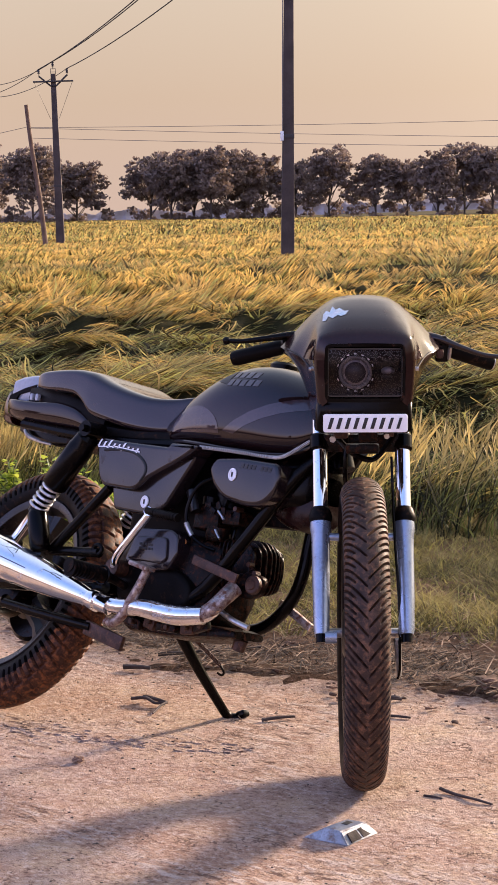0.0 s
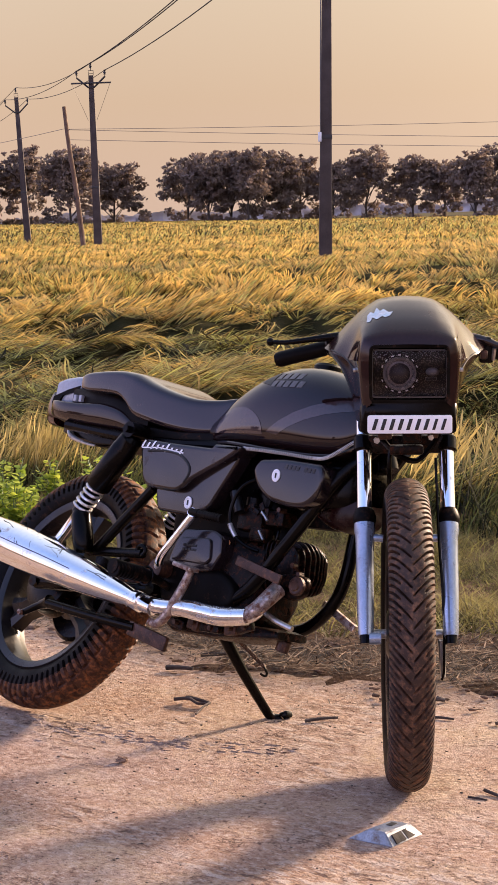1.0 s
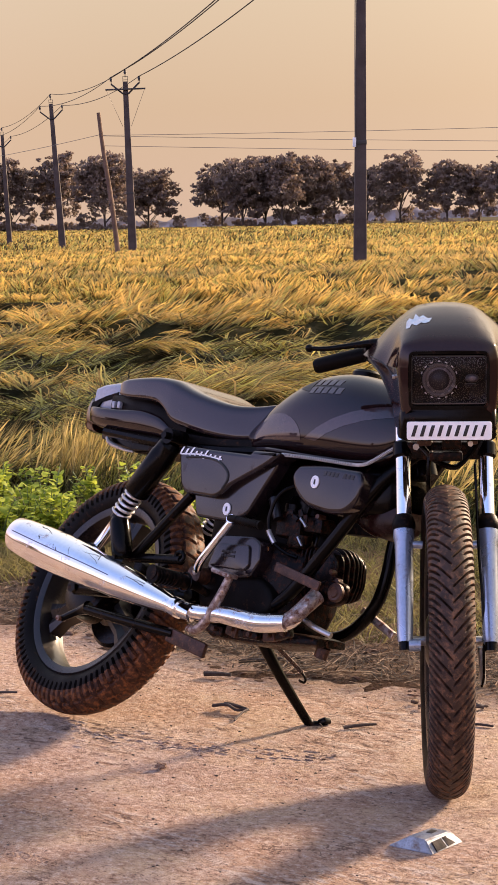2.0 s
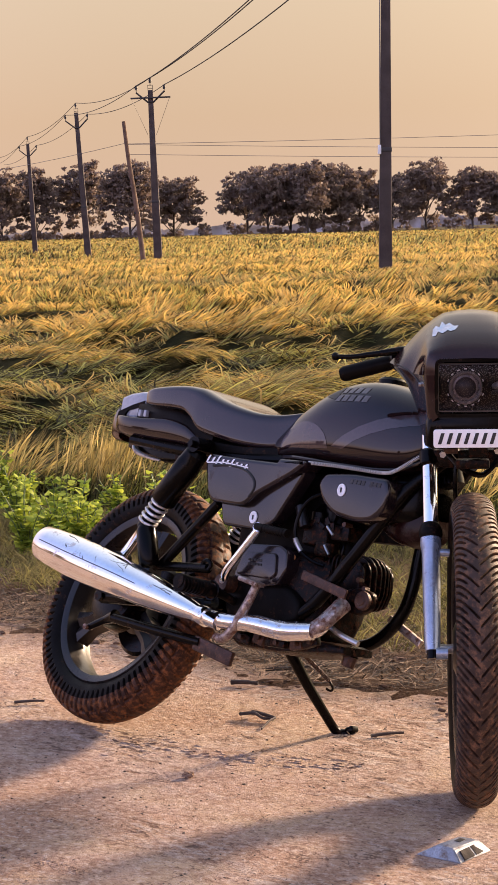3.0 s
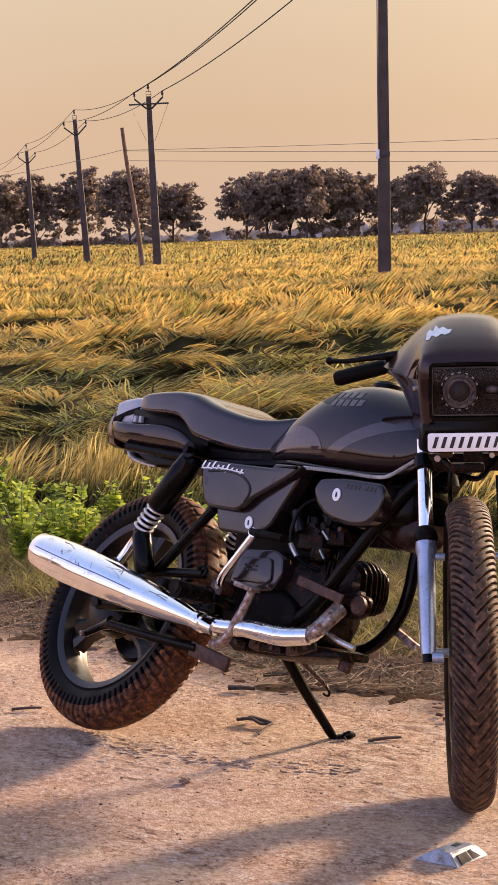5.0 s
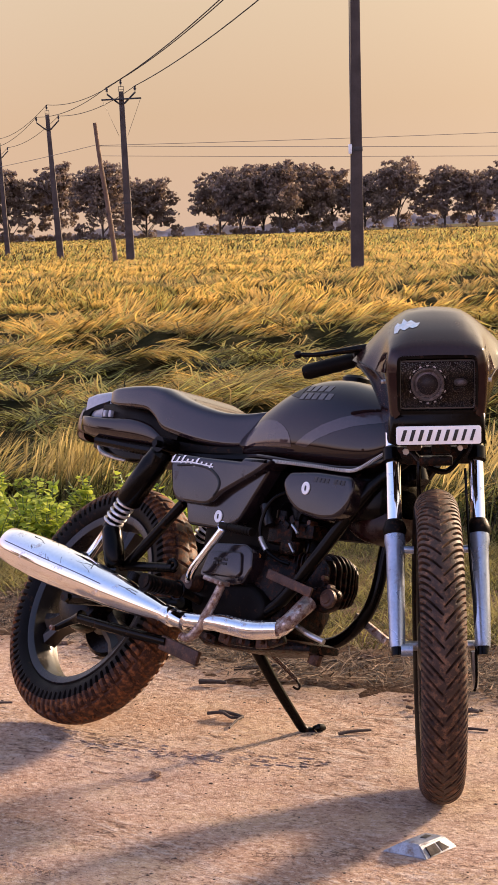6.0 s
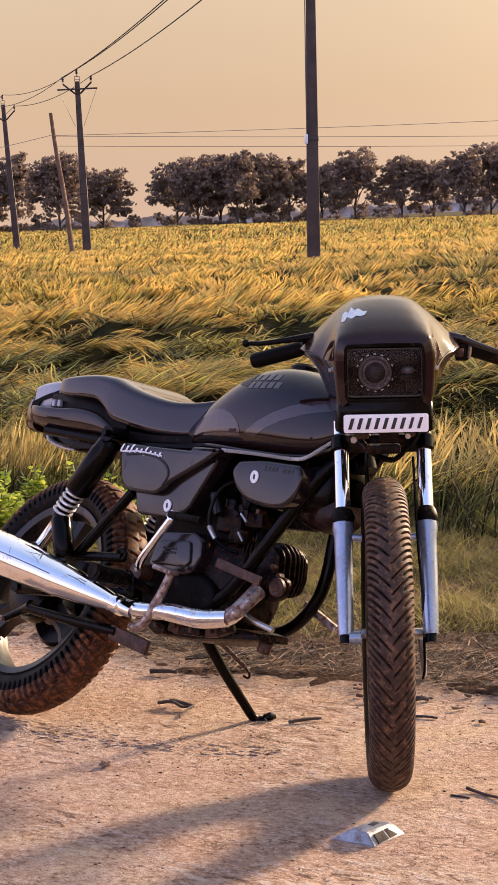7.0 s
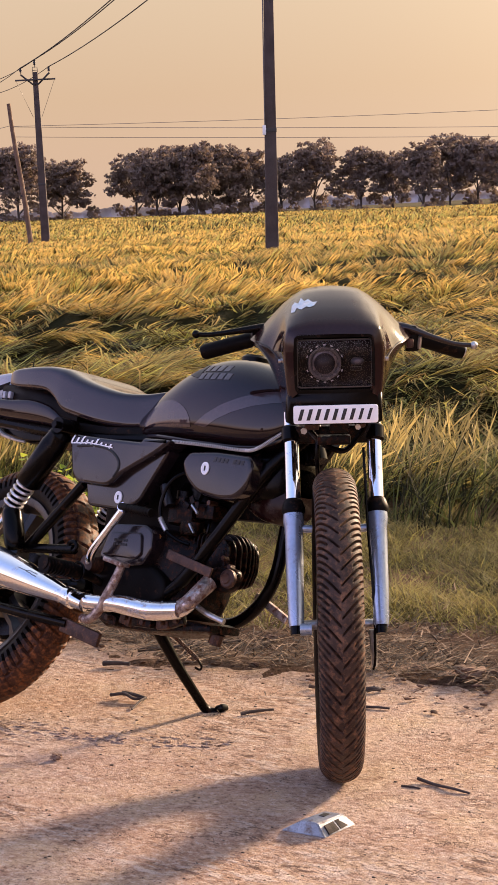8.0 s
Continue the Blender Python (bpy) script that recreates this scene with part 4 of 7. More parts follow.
TREES = [(144.9, 3.6, 11.6, 0.8), (143.9, 3.4, 11.1, 0.8), (143.1, 3.4, 11.3, 0.8), (142.25, 2.9, 11.0, 0.8), (141.26, 3.3, 11.0, 0.8), (139.84, 3.5, 11.9, 0.8), (138.46, 4.1, 11.3, 0.8), (137.18, 4.3, 9.3, 0.6),
         (134.98, 3.7, 9.9, 0.15), (134.35, 3.2, 10.2, 0.15), (133.72, 4.0, 10.5, 0.15), (133.2, 3.0, 10.3, 0.15), (132.71, 3.5, 10.3, 0.15), (132.2, 3.0, 9.9, 0.15), (131.67, 3.5, 9.4, 0.15), (130.7, 2.8, 8.4, 0.15), (129.67, 3.9, 10.5, 0.15), (128.3, 3.0, 9.0, 0.15),
         (127.4, 2.9, 8.3, 0.15), (126.5, 3.2, 9.0, 0.15), (125.71, 4.0, 10.2, 0.2), (124.9, 3.1, 9.6, 0.2), (124.1, 3.3, 9.0, 0.2), (123.0, 3.8, 8.7, 0.15), (121.9, 3.8, 8.8, 0.15)]
line = [tree(a, hw * 1.42, tp, 300 + i, bu) for i, (a, hw, tp, bu) in enumerate(TREES)]
# the same belt of trees closes the place on the other side of the road
for i in range(4):
    a = math.radians(-150 + 50 * i)
    copy_thing(line[(i * 5) % len(line)], Matrix.Translation((EYE[0] + 70 * math.cos(a), EYE[1] + 70 * math.sin(a), -0.05)) @ Matrix.Rotation(i * 1.3, 4, "Z"))

# a low far belt of woods, haze painted into its pale colour
r4 = np.random.default_rng(91)
M_FARWOOD = material("far woods with haze painted pale", (0.60, 0.57, 0.59), 0.95, 0, 0.25, 0.05, 0.4, 0.0, spec=0.0)
pts, qf = [], []
for a in np.arange(118.0, 152.0, 0.045):
    x, y = plan(a, 520 + r4.uniform(-15, 15))
    w, h = r4.uniform(1.2, 2.6), 2.5 + 0.5 * math.sin(a * 2.1) + r4.uniform(-0.6, 0.5)
    o = len(pts)
    s_ = Vector((-math.sin(math.radians(a)), math.cos(math.radians(a)), 0))
    for j in range(9):
        g = math.pi * j / 8
        rad = r4.uniform(0.85, 1.12)
        for dep in (-0.8, 0.8):
            pts.append((x + s_.x * w * math.cos(g) * rad - s_.y * dep, y + s_.y * w * math.cos(g) * rad + s_.x * dep, 0.2 + h * math.sin(g) ** 0.7 * rad))
    for j in range(8):
        qf.extend(((o + 2 * j, o + 2 * j + 1, o + 2 * j + 3), (o + 2 * j, o + 2 * j + 3, o + 2 * j + 2)))
        qf.extend((o + e_, o + 2 * j + e_, o + 2 * j + 2 + e_) for e_ in (0, 1) if j)
tagged(sheet("far_woods", np.array(pts), qf, M_FARWOOD), "low far woods, evening haze painted into their colour", "woods", kind="stuff")

# smaller posts far off, and the fittings of the near pole
for (fx, fy), up, hh, wd, lb in (((-118.0, 87.2), (-0.01, -0.01, 1), 6.6, 0.30, "distant grey concrete utility pole in the wheat"), ((-112.5, 85.0), (0, 0, 1), 4.4, 0.16, "thin distant post in the wheat")):
    concrete_pole((fx, fy, 0.3), up, hh, wd, None, None, lb)


# ---- motorcycle ----
from mathutils.bvhtree import BVHTree

LEAN = math.radians(16.65)
bike = new("motorcycle", None)
bike.matrix_basis = Matrix.Rotation(-LEAN, 4, "X")
tagged(bike, "black motorcycle leaning on its side stand, handlebar turned, dusty tyres", "motorcycle")
# the steered front: its own axes, x towards where the wheel points, set on the front contact
F_WORLD = Matrix(((0.6561, 0.7544, 0.0218, 1.14), (-0.7547, 0.6558, 0.0189, 0.0), (0.0, -0.0289, 0.9996, 0.0), (0, 0, 0, 1)))
FR = bike.matrix_basis.inverted() @ F_WORLD
FRI = FR.inverted()
M_RIM = material("black painted cast alloy", (0.0105, 0.0080, 0.0083), 0.32, 0.0, 0.25, 12, 150, 0.03, coat=0.04, grime=(0.046, 0.026, 0.018), grime_amount=0.16, spec=0.36)
M_MAROON = material("faded maroon flash on the tank", (0.046, 0.030, 0.034), 0.07, 0, 0.2, 6, 160, 0.006, coat=0.2, spec=0.6)
M_SHROUD = material("dark maroon plastic", (0.018, 0.0058, 0.0052), 0.22, 0, 0.3, 10, 150, 0.02, grime=(0.04, 0.015, 0.010), grime_amount=0.10, spec=0.16)
M_STICKER = material("torn pale blue sticker", (0.48, 0.60, 0.68), 0.5, 0, 0.35, 60, 250, 0.05, second=(0.66, 0.66, 0.66))
M_CORDW = material("white twisted cord", (0.62, 0.60, 0.58), 0.6, 0, 0.2, 60, 250, 0.1, grime=(0.2, 0.14, 0.1), grime_amount=0.2)
M_AMBER = material("amber plastic", (0.55, 0.20, 0.02), 0.3, 0, 0.2, 60, 250, 0.0)


def glass(name, tint, rough=0.02):
    """A thin flat pane: mostly clear, with a gloss that grows at a slant."""
    m = bpy.data.materials.new(name)
    m.use_nodes = True
    n, l = m.node_tree.nodes, m.node_tree.links
    n.remove(n["Principled BSDF"])
    clear, gloss, fr, mx = n.new("ShaderNodeBsdfTransparent"), n.new("ShaderNodeBsdfGlossy"), n.new("ShaderNodeFresnel"), n.new("ShaderNodeMixShader")
    clear.inputs[0].default_value = (*tint, 1)
    gloss.inputs["Roughness"].default_value = rough
    fr.inputs["IOR"].default_value = 1.22
    l.new(fr.outputs[0], mx.inputs[0])
    l.new(clear.outputs[0], mx.inputs[1])
    l.new(gloss.outputs[0], mx.inputs[2])
    l.new(mx.outputs[0], n["Material Output"].inputs[0])
    return m


M_PROJ = material("grey projector ring", (0.26, 0.24, 0.24), 0.25, 0.5, 0.1, 30, 150, 0.0)
M_LENSGREY = material("smoky projector lens", (0.055, 0.047, 0.047), 0.12, 0, 0.2, 20, 150, 0.0)
M_GLASS = glass("headlamp glass", (0.75, 0.72, 0.72))


def tyre(radius, width, inner, periods, shear, depth, kind):
    """A tyre round the Y axis with cut grooves. Columns slant with the tread so that the cuts have clean edges."""
    cols = periods * 8
    rows = 47
    mid = inner + (radius - inner) * 0.50
    bm = bmesh.new()
    grid = []
    for i in range(rows):
        a = math.radians(-138 + 276 * i / (rows - 1))
        y = width / 2 * math.sin(a)
        r = mid + (radius - mid) * (1 if math.cos(a) > 0 else 1.15) * math.copysign(abs(math.cos(a)) ** 0.85, math.cos(a))
        f = abs(y) / (width / 2)
        row = []
        tread = abs(math.degrees(a))
        g = 0 if y < 0 else 4
        for j in range(cols):
            c = j % 8
            th = (j + shear * min(1, f) * 8) * 2 * math.pi / cols
            cut = 0.0
            if kind == "road":
                if tread < 80 and f > 0.03 and (c - g) % 8 < 1:
                    cut = depth
                elif 30 < tread < 82 and (c - g - 4) % 8 < 1:
                    cut = depth * 0.9
            else:
                if 44 < tread < 100 and (c - g) % 4 < 1:
                    cut = depth * 0.9
                elif tread <= 44 and (c - g) % 8 < 1 and f > 0.1:
                    cut = depth * 0.5
                elif 36 < tread < 47 and (c - g) % 8 < 6:
                    cut = depth * 0.6
                elif tread < 5 and (c % 4) < 3:
                    cut = depth * 0.3
            rr = r - cut * max(0.25, math.cos(a))
            yy = y - cut * math.sin(a)
            row.append(bm.verts.new((rr * math.cos(th), yy, rr * math.sin(th))))
        grid.append(row)
    for i in range(rows - 1):
        for j in range(cols):
            k = (j + 1) % cols
            f = bm.faces.new((grid[i][j], grid[i][k], grid[i + 1][k], grid[i + 1][j]))
            f.material_index = 1 if abs(-138 + 276 * (i + 0.5) / (rows - 1)) > 84 else 0
    bmesh.ops.recalc_face_normals(bm, faces=bm.faces)
    return bm


def wheel(name, at, m, radius, width, inner, periods, kind, label):
    """rim with tyre, hub and blade spokes; turned round Y at the place at."""
    pl = m @ Matrix.Translation(at)
    w = width * 0.36
    prof = [(inner - 0.012, -w), (inner - 0.005, -w * 1.08), (inner + 0.006, -w * 1.14), (inner + 0.009, -w * 1.04), (inner - 0.002, -w * 0.9),
            (inner - 0.010, 0), (inner - 0.002, w * 0.9), (inner + 0.009, w * 1.04), (inner + 0.006, w * 1.14), (inner - 0.005, w * 1.08), (inner - 0.012, w)]
    dep = 0.029 if kind == "road" else 0.017
    prof += [(inner - dep, 0.5 * w), (inner - dep - 0.005, 0.0), (inner - dep, -0.5 * w), (inner - 0.012, -w)]
    bm = lathe(prof, 72)
    caps = [f for f in bm.faces if len(f.verts) > 8]
    bmesh.ops.delete(bm, geom=caps, context="FACES_ONLY")
    rim = part(name, bm, M_RIM, bike, label, pl)
    part("tyre", tyre(radius, width, inner, periods, 1.6 if kind == "road" else 0.3, 0.0100, kind), M_RUBBER if kind == "road" else M_RUBBERRED, rim, "black rubber tyre with tread and brown dust", pl, angle=28).data.materials.append(M_RUBBERSIDE)
    hw_ = 0.72 if kind == "road" else 1.0
    part("hub", lathe([(r, h * hw_) for r, h in ((0.0, -0.058), (0.040, -0.058), (0.062, -0.045), (0.072, -0.03), (0.066, -0.02), (0.066, 0.02), (0.072, 0.03), (0.062, 0.05), (0.0, 0.055))], 32), M_RIM, rim, m=pl)
    for k in range(3):
        a = math.radians(270 + 120 * k)
        secs = []
        for r, hw, ht in ((0.055, 0.034, 0.024), (0.10, 0.026, 0.019), (0.15, 0.027, 0.016), (inner - 0.030, 0.044, 0.018)):
            secs.append([(r, -ht, -hw), (r, -ht * 1.3, -hw * 0.5), (r, -ht * 0.7, 0), (r, -ht * 1.3, hw * 0.5), (r, -ht, hw), (r, ht, hw), (r, ht * 1.2, 0), (r, ht, -hw)])
        part("spoke", loft(secs), M_RIM, rim, m=pl @ Matrix.Rotation(a, 4, "Y"), angle=40)
    return rim


wheel("front_wheel", (-0.032, -0.002, 0.3235), FR, 0.3235, 0.090, 0.232, 64, "road", "front wheel with dark cast rim")
# the rear wheel hangs at a steeper lean than the frame, its axis skewed in the worn swing arm
REAR = bike.matrix_basis.inverted() @ pose(-0.027, 0.116, 0.2795, 0, 0, -7.2) @ pose(0, 0, 0, -32)
wheel("rear_wheel", (0, 0, 0), REAR, 0.316, 0.110, 0.222, 44, "knob", "rear wheel with broad dark cast spokes")
part("brake_drum", lathe([(0.0, -0.082), (0.030, -0.082), (0.060, -0.078), (0.084, -0.068), (0.088, -0.05), (0.088, -0.02), (0.0, -0.02)], 36), M_BLACK, bike, "black rear brake drum plate", REAR)


part("rear_sprocket", lathe([(0.0, 0.066), (0.05, 0.070), (0.092, 0.064), (0.116, 0.062), (0.120, 0.056), (0.112, 0.048), (0.0, 0.044)], 48), M_BLACK, bike, "black rear sprocket and carrier", REAR)


def ring_section(x, w, zb, zt, n=28, p=0.62, top=1.0, skew=0.5):
    """A rounded cross section at x; w half width, from zb to zt; skew: where it is widest."""
    out = []
    zm = zb + (zt - zb) * skew
    for k in range(n):
        a = 2 * math.pi * k / n
        c, s = math.cos(a), math.sin(a)
        y = w * math.copysign(abs(c) ** p, c)
        z = zm + (zt - zm if s > 0 else zm - zb) * math.copysign(abs(s) ** (p if s < 0 else top), s)
        out.append((x, y, z))
    return out


def fair(rows, sub=3):
    """More sections between those given, on a smooth line."""
    out = []
    n = len(rows)
    for i in range(n - 1):
        p0, p1, p2, p3 = rows[max(0, i - 1)], rows[i], rows[i + 1], rows[min(n - 1, i + 2)]
        for k in range(sub):
            t = k / sub
            out.append(tuple(0.5 * (2 * b + (c - a) * t + (2 * a - 5 * b + 4 * c - d) * t * t + (3 * b - a - 3 * c + d) * t ** 3) for a, b, c, d in zip(p0, p1, p2, p3)))
    return out + [rows[-1]]


def cast(ob, m=None):
    """A tree for finding the surface of a mesh object, in its own axes or those of m."""
    vs = [(m @ v.co if m else v.co.copy()) for v in ob.data.vertices]
    return BVHTree.FromPolygons(vs, [tuple(p.vertices) for p in ob.data.polygons])


def patch(tree, outline, way, flat, lift=0.0012, name="decal", mat=None, parent=None, label="", m=None, step=0.006):
    """A thin skin on a surface: outline in two axes (flat maps (a, b) to a start point), thrown along way."""
    bm = bmesh.new()
    f = bm.faces.new([bm.verts.new((a, b, 0)) for a, b in outline])
    bmesh.ops.triangulate(bm, faces=[f])
    for _ in range(6):
        long = [e for e in bm.edges if e.calc_length() > step]
        if not long:
            break
        bmesh.ops.subdivide_edges(bm, edges=long, cuts=1)
        bmesh.ops.triangulate(bm, faces=[q for q in bm.faces if len(q.verts) > 3])
    dead = []
    for v in bm.verts:
        hit, nor, _, _ = tree.ray_cast(Vector(flat(v.co.x, v.co.y)), Vector(way))
        if hit is None:
            dead.append(v)
            continue
        if nor.dot(Vector(way)) > 0:
            nor = -nor
        v.co = hit + nor * lift
    bmesh.ops.delete(bm, geom=dead, context="VERTS")
    return part(name, bm, mat, parent, label, m)


def bar(x, z, w, h, slant=0.0):
    return [(x - w / 2 - slant * h / 2, z - h / 2), (x + w / 2 - slant * h / 2, z - h / 2), (x + w / 2 + slant * h / 2, z + h / 2), (x - w / 2 + slant * h / 2, z + h / 2)]


# tank
tank_rows = fair([(0.398, 0.026, 0.686, 0.700), (0.412, 0.040, 0.683, 0.708), (0.45, 0.066, 0.680, 0.727), (0.50, 0.088, 0.680, 0.759), (0.56, 0.108, 0.681, 0.806), (0.63, 0.124, 0.676, 0.847),
    (0.70, 0.132, 0.670, 0.870), (0.77, 0.134, 0.666, 0.874), (0.84, 0.128, 0.664, 0.862), (0.90, 0.115, 0.672, 0.842), (0.94, 0.092, 0.700, 0.816), (0.958, 0.060, 0.730, 0.791)])
tank = part("fuel_tank", loft([ring_section(*r, 56, 0.56, 0.90, 0.38) for r in tank_rows]), M_PAINT, bike, "glossy black fuel tank with faded lettering", angle=60)
tt = cast(tank)
for i, (x0, z0, n) in enumerate(((0.700, 0.842, 4), (0.692, 0.822, 5))):
    for k in range(n):
        patch(tt, bar(x0 + k * 0.0205, z0, 0.0150, 0.0150, 0.3), (0, 1, 0), lambda a, b: (a, -0.4, b), 0.0010, "letter_bar", M_PALE, tank, "pale grey letter mark")
patch(tt, [(0.640, 0.826), (0.690, 0.856), (0.682, 0.818)], (0, 1, 0), lambda a, b: (a, -0.4, b), 0.0010, "emblem", M_INK, tank, "black wing emblem")
hump = [(0.60 + 0.088 * math.cos(a), 0.706 + 0.060 * math.sin(a)) for a in [math.pi * k / 16 for k in range(17)]]
patch(tt, hump, (0, 1, 0), lambda a, b: (a, -0.4, b), 0.0008, "tank_flash", M_MAROON, tank, "faded maroon flash")
sweep = [(0.70 + 0.03 * k + 0.004 * k * k, 0.712 + 0.092 * math.sin(k * 0.26)) for k in range(7)] + [(0.70 + 0.034 + 0.03 * k + 0.004 * k * k, 0.706 + 0.075 * math.sin(k * 0.26)) for k in range(5, -1, -1)]
patch(tt, sweep, (0, 1, 0), lambda a, b: (a, -0.4, b), 0.0008, "tank_flash", M_MAROON, tank, "faded maroon flash")
part("filler_cap", lathe([(0.0, 0.0), (0.032, 0.0), (0.032, 0.010), (0.026, 0.016), (0.0, 0.017)], 28, "Z"), M_BLACK, tank, m=Matrix.Translation((0.72, 0.02, 0.879)))
part("tank_seam", tube([(r[0], -r[1] * 0.90, r[2] + 0.004) for r in tank_rows[3:-3:3]], 0.0045, 8), M_PAINT, tank)

# seat
seat_rows = fair([(0.030, 0.080, 0.800, 0.818), (0.040, 0.104, 0.790, 0.825), (0.065, 0.117, 0.785, 0.831), (0.10, 0.123, 0.781, 0.835), (0.15, 0.128, 0.779, 0.838), (0.20, 0.130, 0.773, 0.839), (0.235, 0.131, 0.752, 0.836), (0.262, 0.131, 0.727, 0.831),
    (0.31, 0.127, 0.715, 0.813), (0.37, 0.118, 0.704, 0.796), (0.432, 0.102, 0.699, 0.785), (0.485, 0.078, 0.704, 0.788), (0.525, 0.060, 0.722, 0.796), (0.548, 0.045, 0.740, 0.797)])
seat = part("seat", loft([ring_section(*r, 72, 0.24, 0.30, 0.42) for r in seat_rows]), M_SEAT, bike, "dark smooth vinyl dual seat", angle=60)
# Added black block stands in for the shaded gap below the seat.
part("seat_gap_fill", loft([ring_section(x, w, zb, zt, 24, 0.4, 0.4, 0.5) for x, w, zb, zt in ((-0.02, 0.070, 0.745, 0.805), (0.0, 0.090, 0.735, 0.800), (0.12, 0.104, 0.72, 0.800), (0.22, 0.108, 0.69, 0.775), (0.30, 0.108, 0.68, 0.74))]), M_RUBBERSIDE, seat, "black filler for the shaded gap under the seat")
part("seat_base", loft([ring_section(x, w, zb, zt, 24, 0.4, 0.4, 0.5) for x, w, zb, zt in ((0.22, 0.110, 0.685, 0.725), (0.30, 0.112, 0.678, 0.712), (0.40, 0.104, 0.678, 0.705), (0.50, 0.085, 0.680, 0.710))]), M_RUBBERSIDE, seat)

# tail cowl
tail_rows = fair([(-0.100, 0.058, 0.722, 0.762), (-0.088, 0.078, 0.714, 0.766), (-0.055, 0.098, 0.708, 0.764), (-0.012, 0.108, 0.704, 0.760), (0.06, 0.113, 0.697, 0.758), (0.13, 0.115, 0.690, 0.760), (0.19, 0.115, 0.686, 0.749), (0.225, 0.113, 0.684, 0.733), (0.252, 0.104, 0.685, 0.712), (0.272, 0.085, 0.69, 0.70)])
tail = part("tail_cowl", loft([ring_section(*r, 48, 0.55, 0.30, 0.72) for r in tail_rows]), M_PAINT, bike, "glossy black tail cowl", angle=45)
# Pale grey paints the sky's reflection into the glossy cap.
M_CAP = material("glossy tail cap, reflection painted pale", (0.36, 0.37, 0.42), 0.10, 0.0, 0.15, 8, 150, 0.02, coat=0.3, spec=0.7)
cap = part("tail_top", loft([ring_section(x, w, zb, zt, 32, 0.28, 0.32, 0.5) for x, w, zb, zt in ((-0.092, 0.058, 0.764, 0.806), (-0.084, 0.072, 0.762, 0.826), (-0.05, 0.079, 0.762, 0.834), (-0.005, 0.082, 0.762, 0.839), (0.018, 0.082, 0.765, 0.836), (0.026, 0.078, 0.775, 0.826))]), M_CAP, tail, "glossy cap of the tail, sky reflection painted pale", Matrix.Translation((0, 0, -0.011)), angle=45)
part("grab_recess", slab([(-0.082, 0.764), (-0.078, 0.782), (-0.03, 0.800), (0.014, 0.812), (0.010, 0.797), (-0.045, 0.786), (-0.062, 0.764)], 0.006, 0.0), M_RUBBERSIDE, cap, "black recess in the cap", Matrix.Translation((0, -0.0785, -0.011)))
for x in (0.024, 0.044):
    part("tail_clip", box(0.010, 0.012, 0.018, 0.003, (x, -0.100, 0.766)), M_CAP, tail, "pale clip", None)
part("tail_lamp", loft([ring_section(x, w, zb, zt, 24, 0.4, 0.5, 0.5) for x, w, zb, zt in ((-0.140, 0.030, 0.720, 0.750), (-0.133, 0.050, 0.708, 0.776), (-0.110, 0.064, 0.700, 0.793), (-0.082, 0.070, 0.700, 0.775))]), M_RED, bike, "dark red tail lamp")
part("under_tail", loft([ring_section(x, w, zb, zt, 20, 0.35, 0.4, 0.5) for x, w, zb, zt in ((-0.060, 0.050, 0.684, 0.712), (-0.005, 0.070, 0.672, 0.712), (0.09, 0.076, 0.654, 0.705), (0.16, 0.078, 0.654, 0.70), (0.22, 0.07, 0.672, 0.70))]), M_BLACK, bike, "black inner mudguard under the tail")
part("tail_bracket", tube([(-0.010, -0.074, 0.695), (-0.004, -0.078, 0.684), (0.012, -0.079, 0.672), (0.06, -0.080, 0.660), (0.10, -0.080, 0.655)], [0.004, 0.006, 0.007, 0.004, 0.003], 8), M_STEEL, bike, "bent pale bracket under the tail")

# side covers
def cover_part(name, outline, y, depth, label, r=0.020, bevel=0.009):
    return part(name, slab(rounded(outline, r), depth, bevel, 4), M_GREYPAINT, bike, label, Matrix.Translation((0, y, 0)), angle=50)


cover = cover_part("side_cover", [(0.330, 0.664), (0.345, 0.674), (0.45, 0.668), (0.562, 0.664), (0.568, 0.674), (0.660, 0.672), (0.615, 0.640), (0.507, 0.584), (0.475, 0.556), (0.372, 0.561), (0.352, 0.580), (0.335, 0.64)], -0.09, 0.06, "dark grey side cover")
part("recess_edge", tube([(0.362, -0.1505, 0.645), (0.42, -0.151, 0.648), (0.47, -0.151, 0.640), (0.500, -0.151, 0.620), (0.505, -0.151, 0.600), (0.492, -0.1505, 0.580)], 0.0028, 8), M_INK, cover)
sc = cast(cover)
script = [(0.345 + 0.0155 * k, 0.668 - 0.0016 * k) for k in range(9)]
for k, (x, z) in enumerate(script):
    hgt = (0.022, 0.012, 0.019, 0.011, 0.012, 0.019, 0.011, 0.010, 0.012)[k]
    patch(sc, bar(x, z - 0.010 + hgt * 0.22, 0.0062, hgt, 0.55), (0, 1, 0), lambda a, b: (a, -0.4, b), 0.0016, "script_mark", M_WHITE, cover, "white script mark")
patch(sc, [(0.340, 0.650), (0.40, 0.6525), (0.478, 0.6445), (0.478, 0.6475), (0.40, 0.6555), (0.340, 0.653)], (0, 1, 0), lambda a, b: (a, -0.4, b), 0.0016, "script_mark", M_WHITE, cover, "white script underline")
lower = cover_part("lower_side_cover", [(0.378, 0.575), (0.398, 0.512), (0.505, 0.507), (0.560, 0.528), (0.636, 0.652), (0.50, 0.62)], -0.09, 0.038, "dark grey lower side cover", 0.012, 0.007)
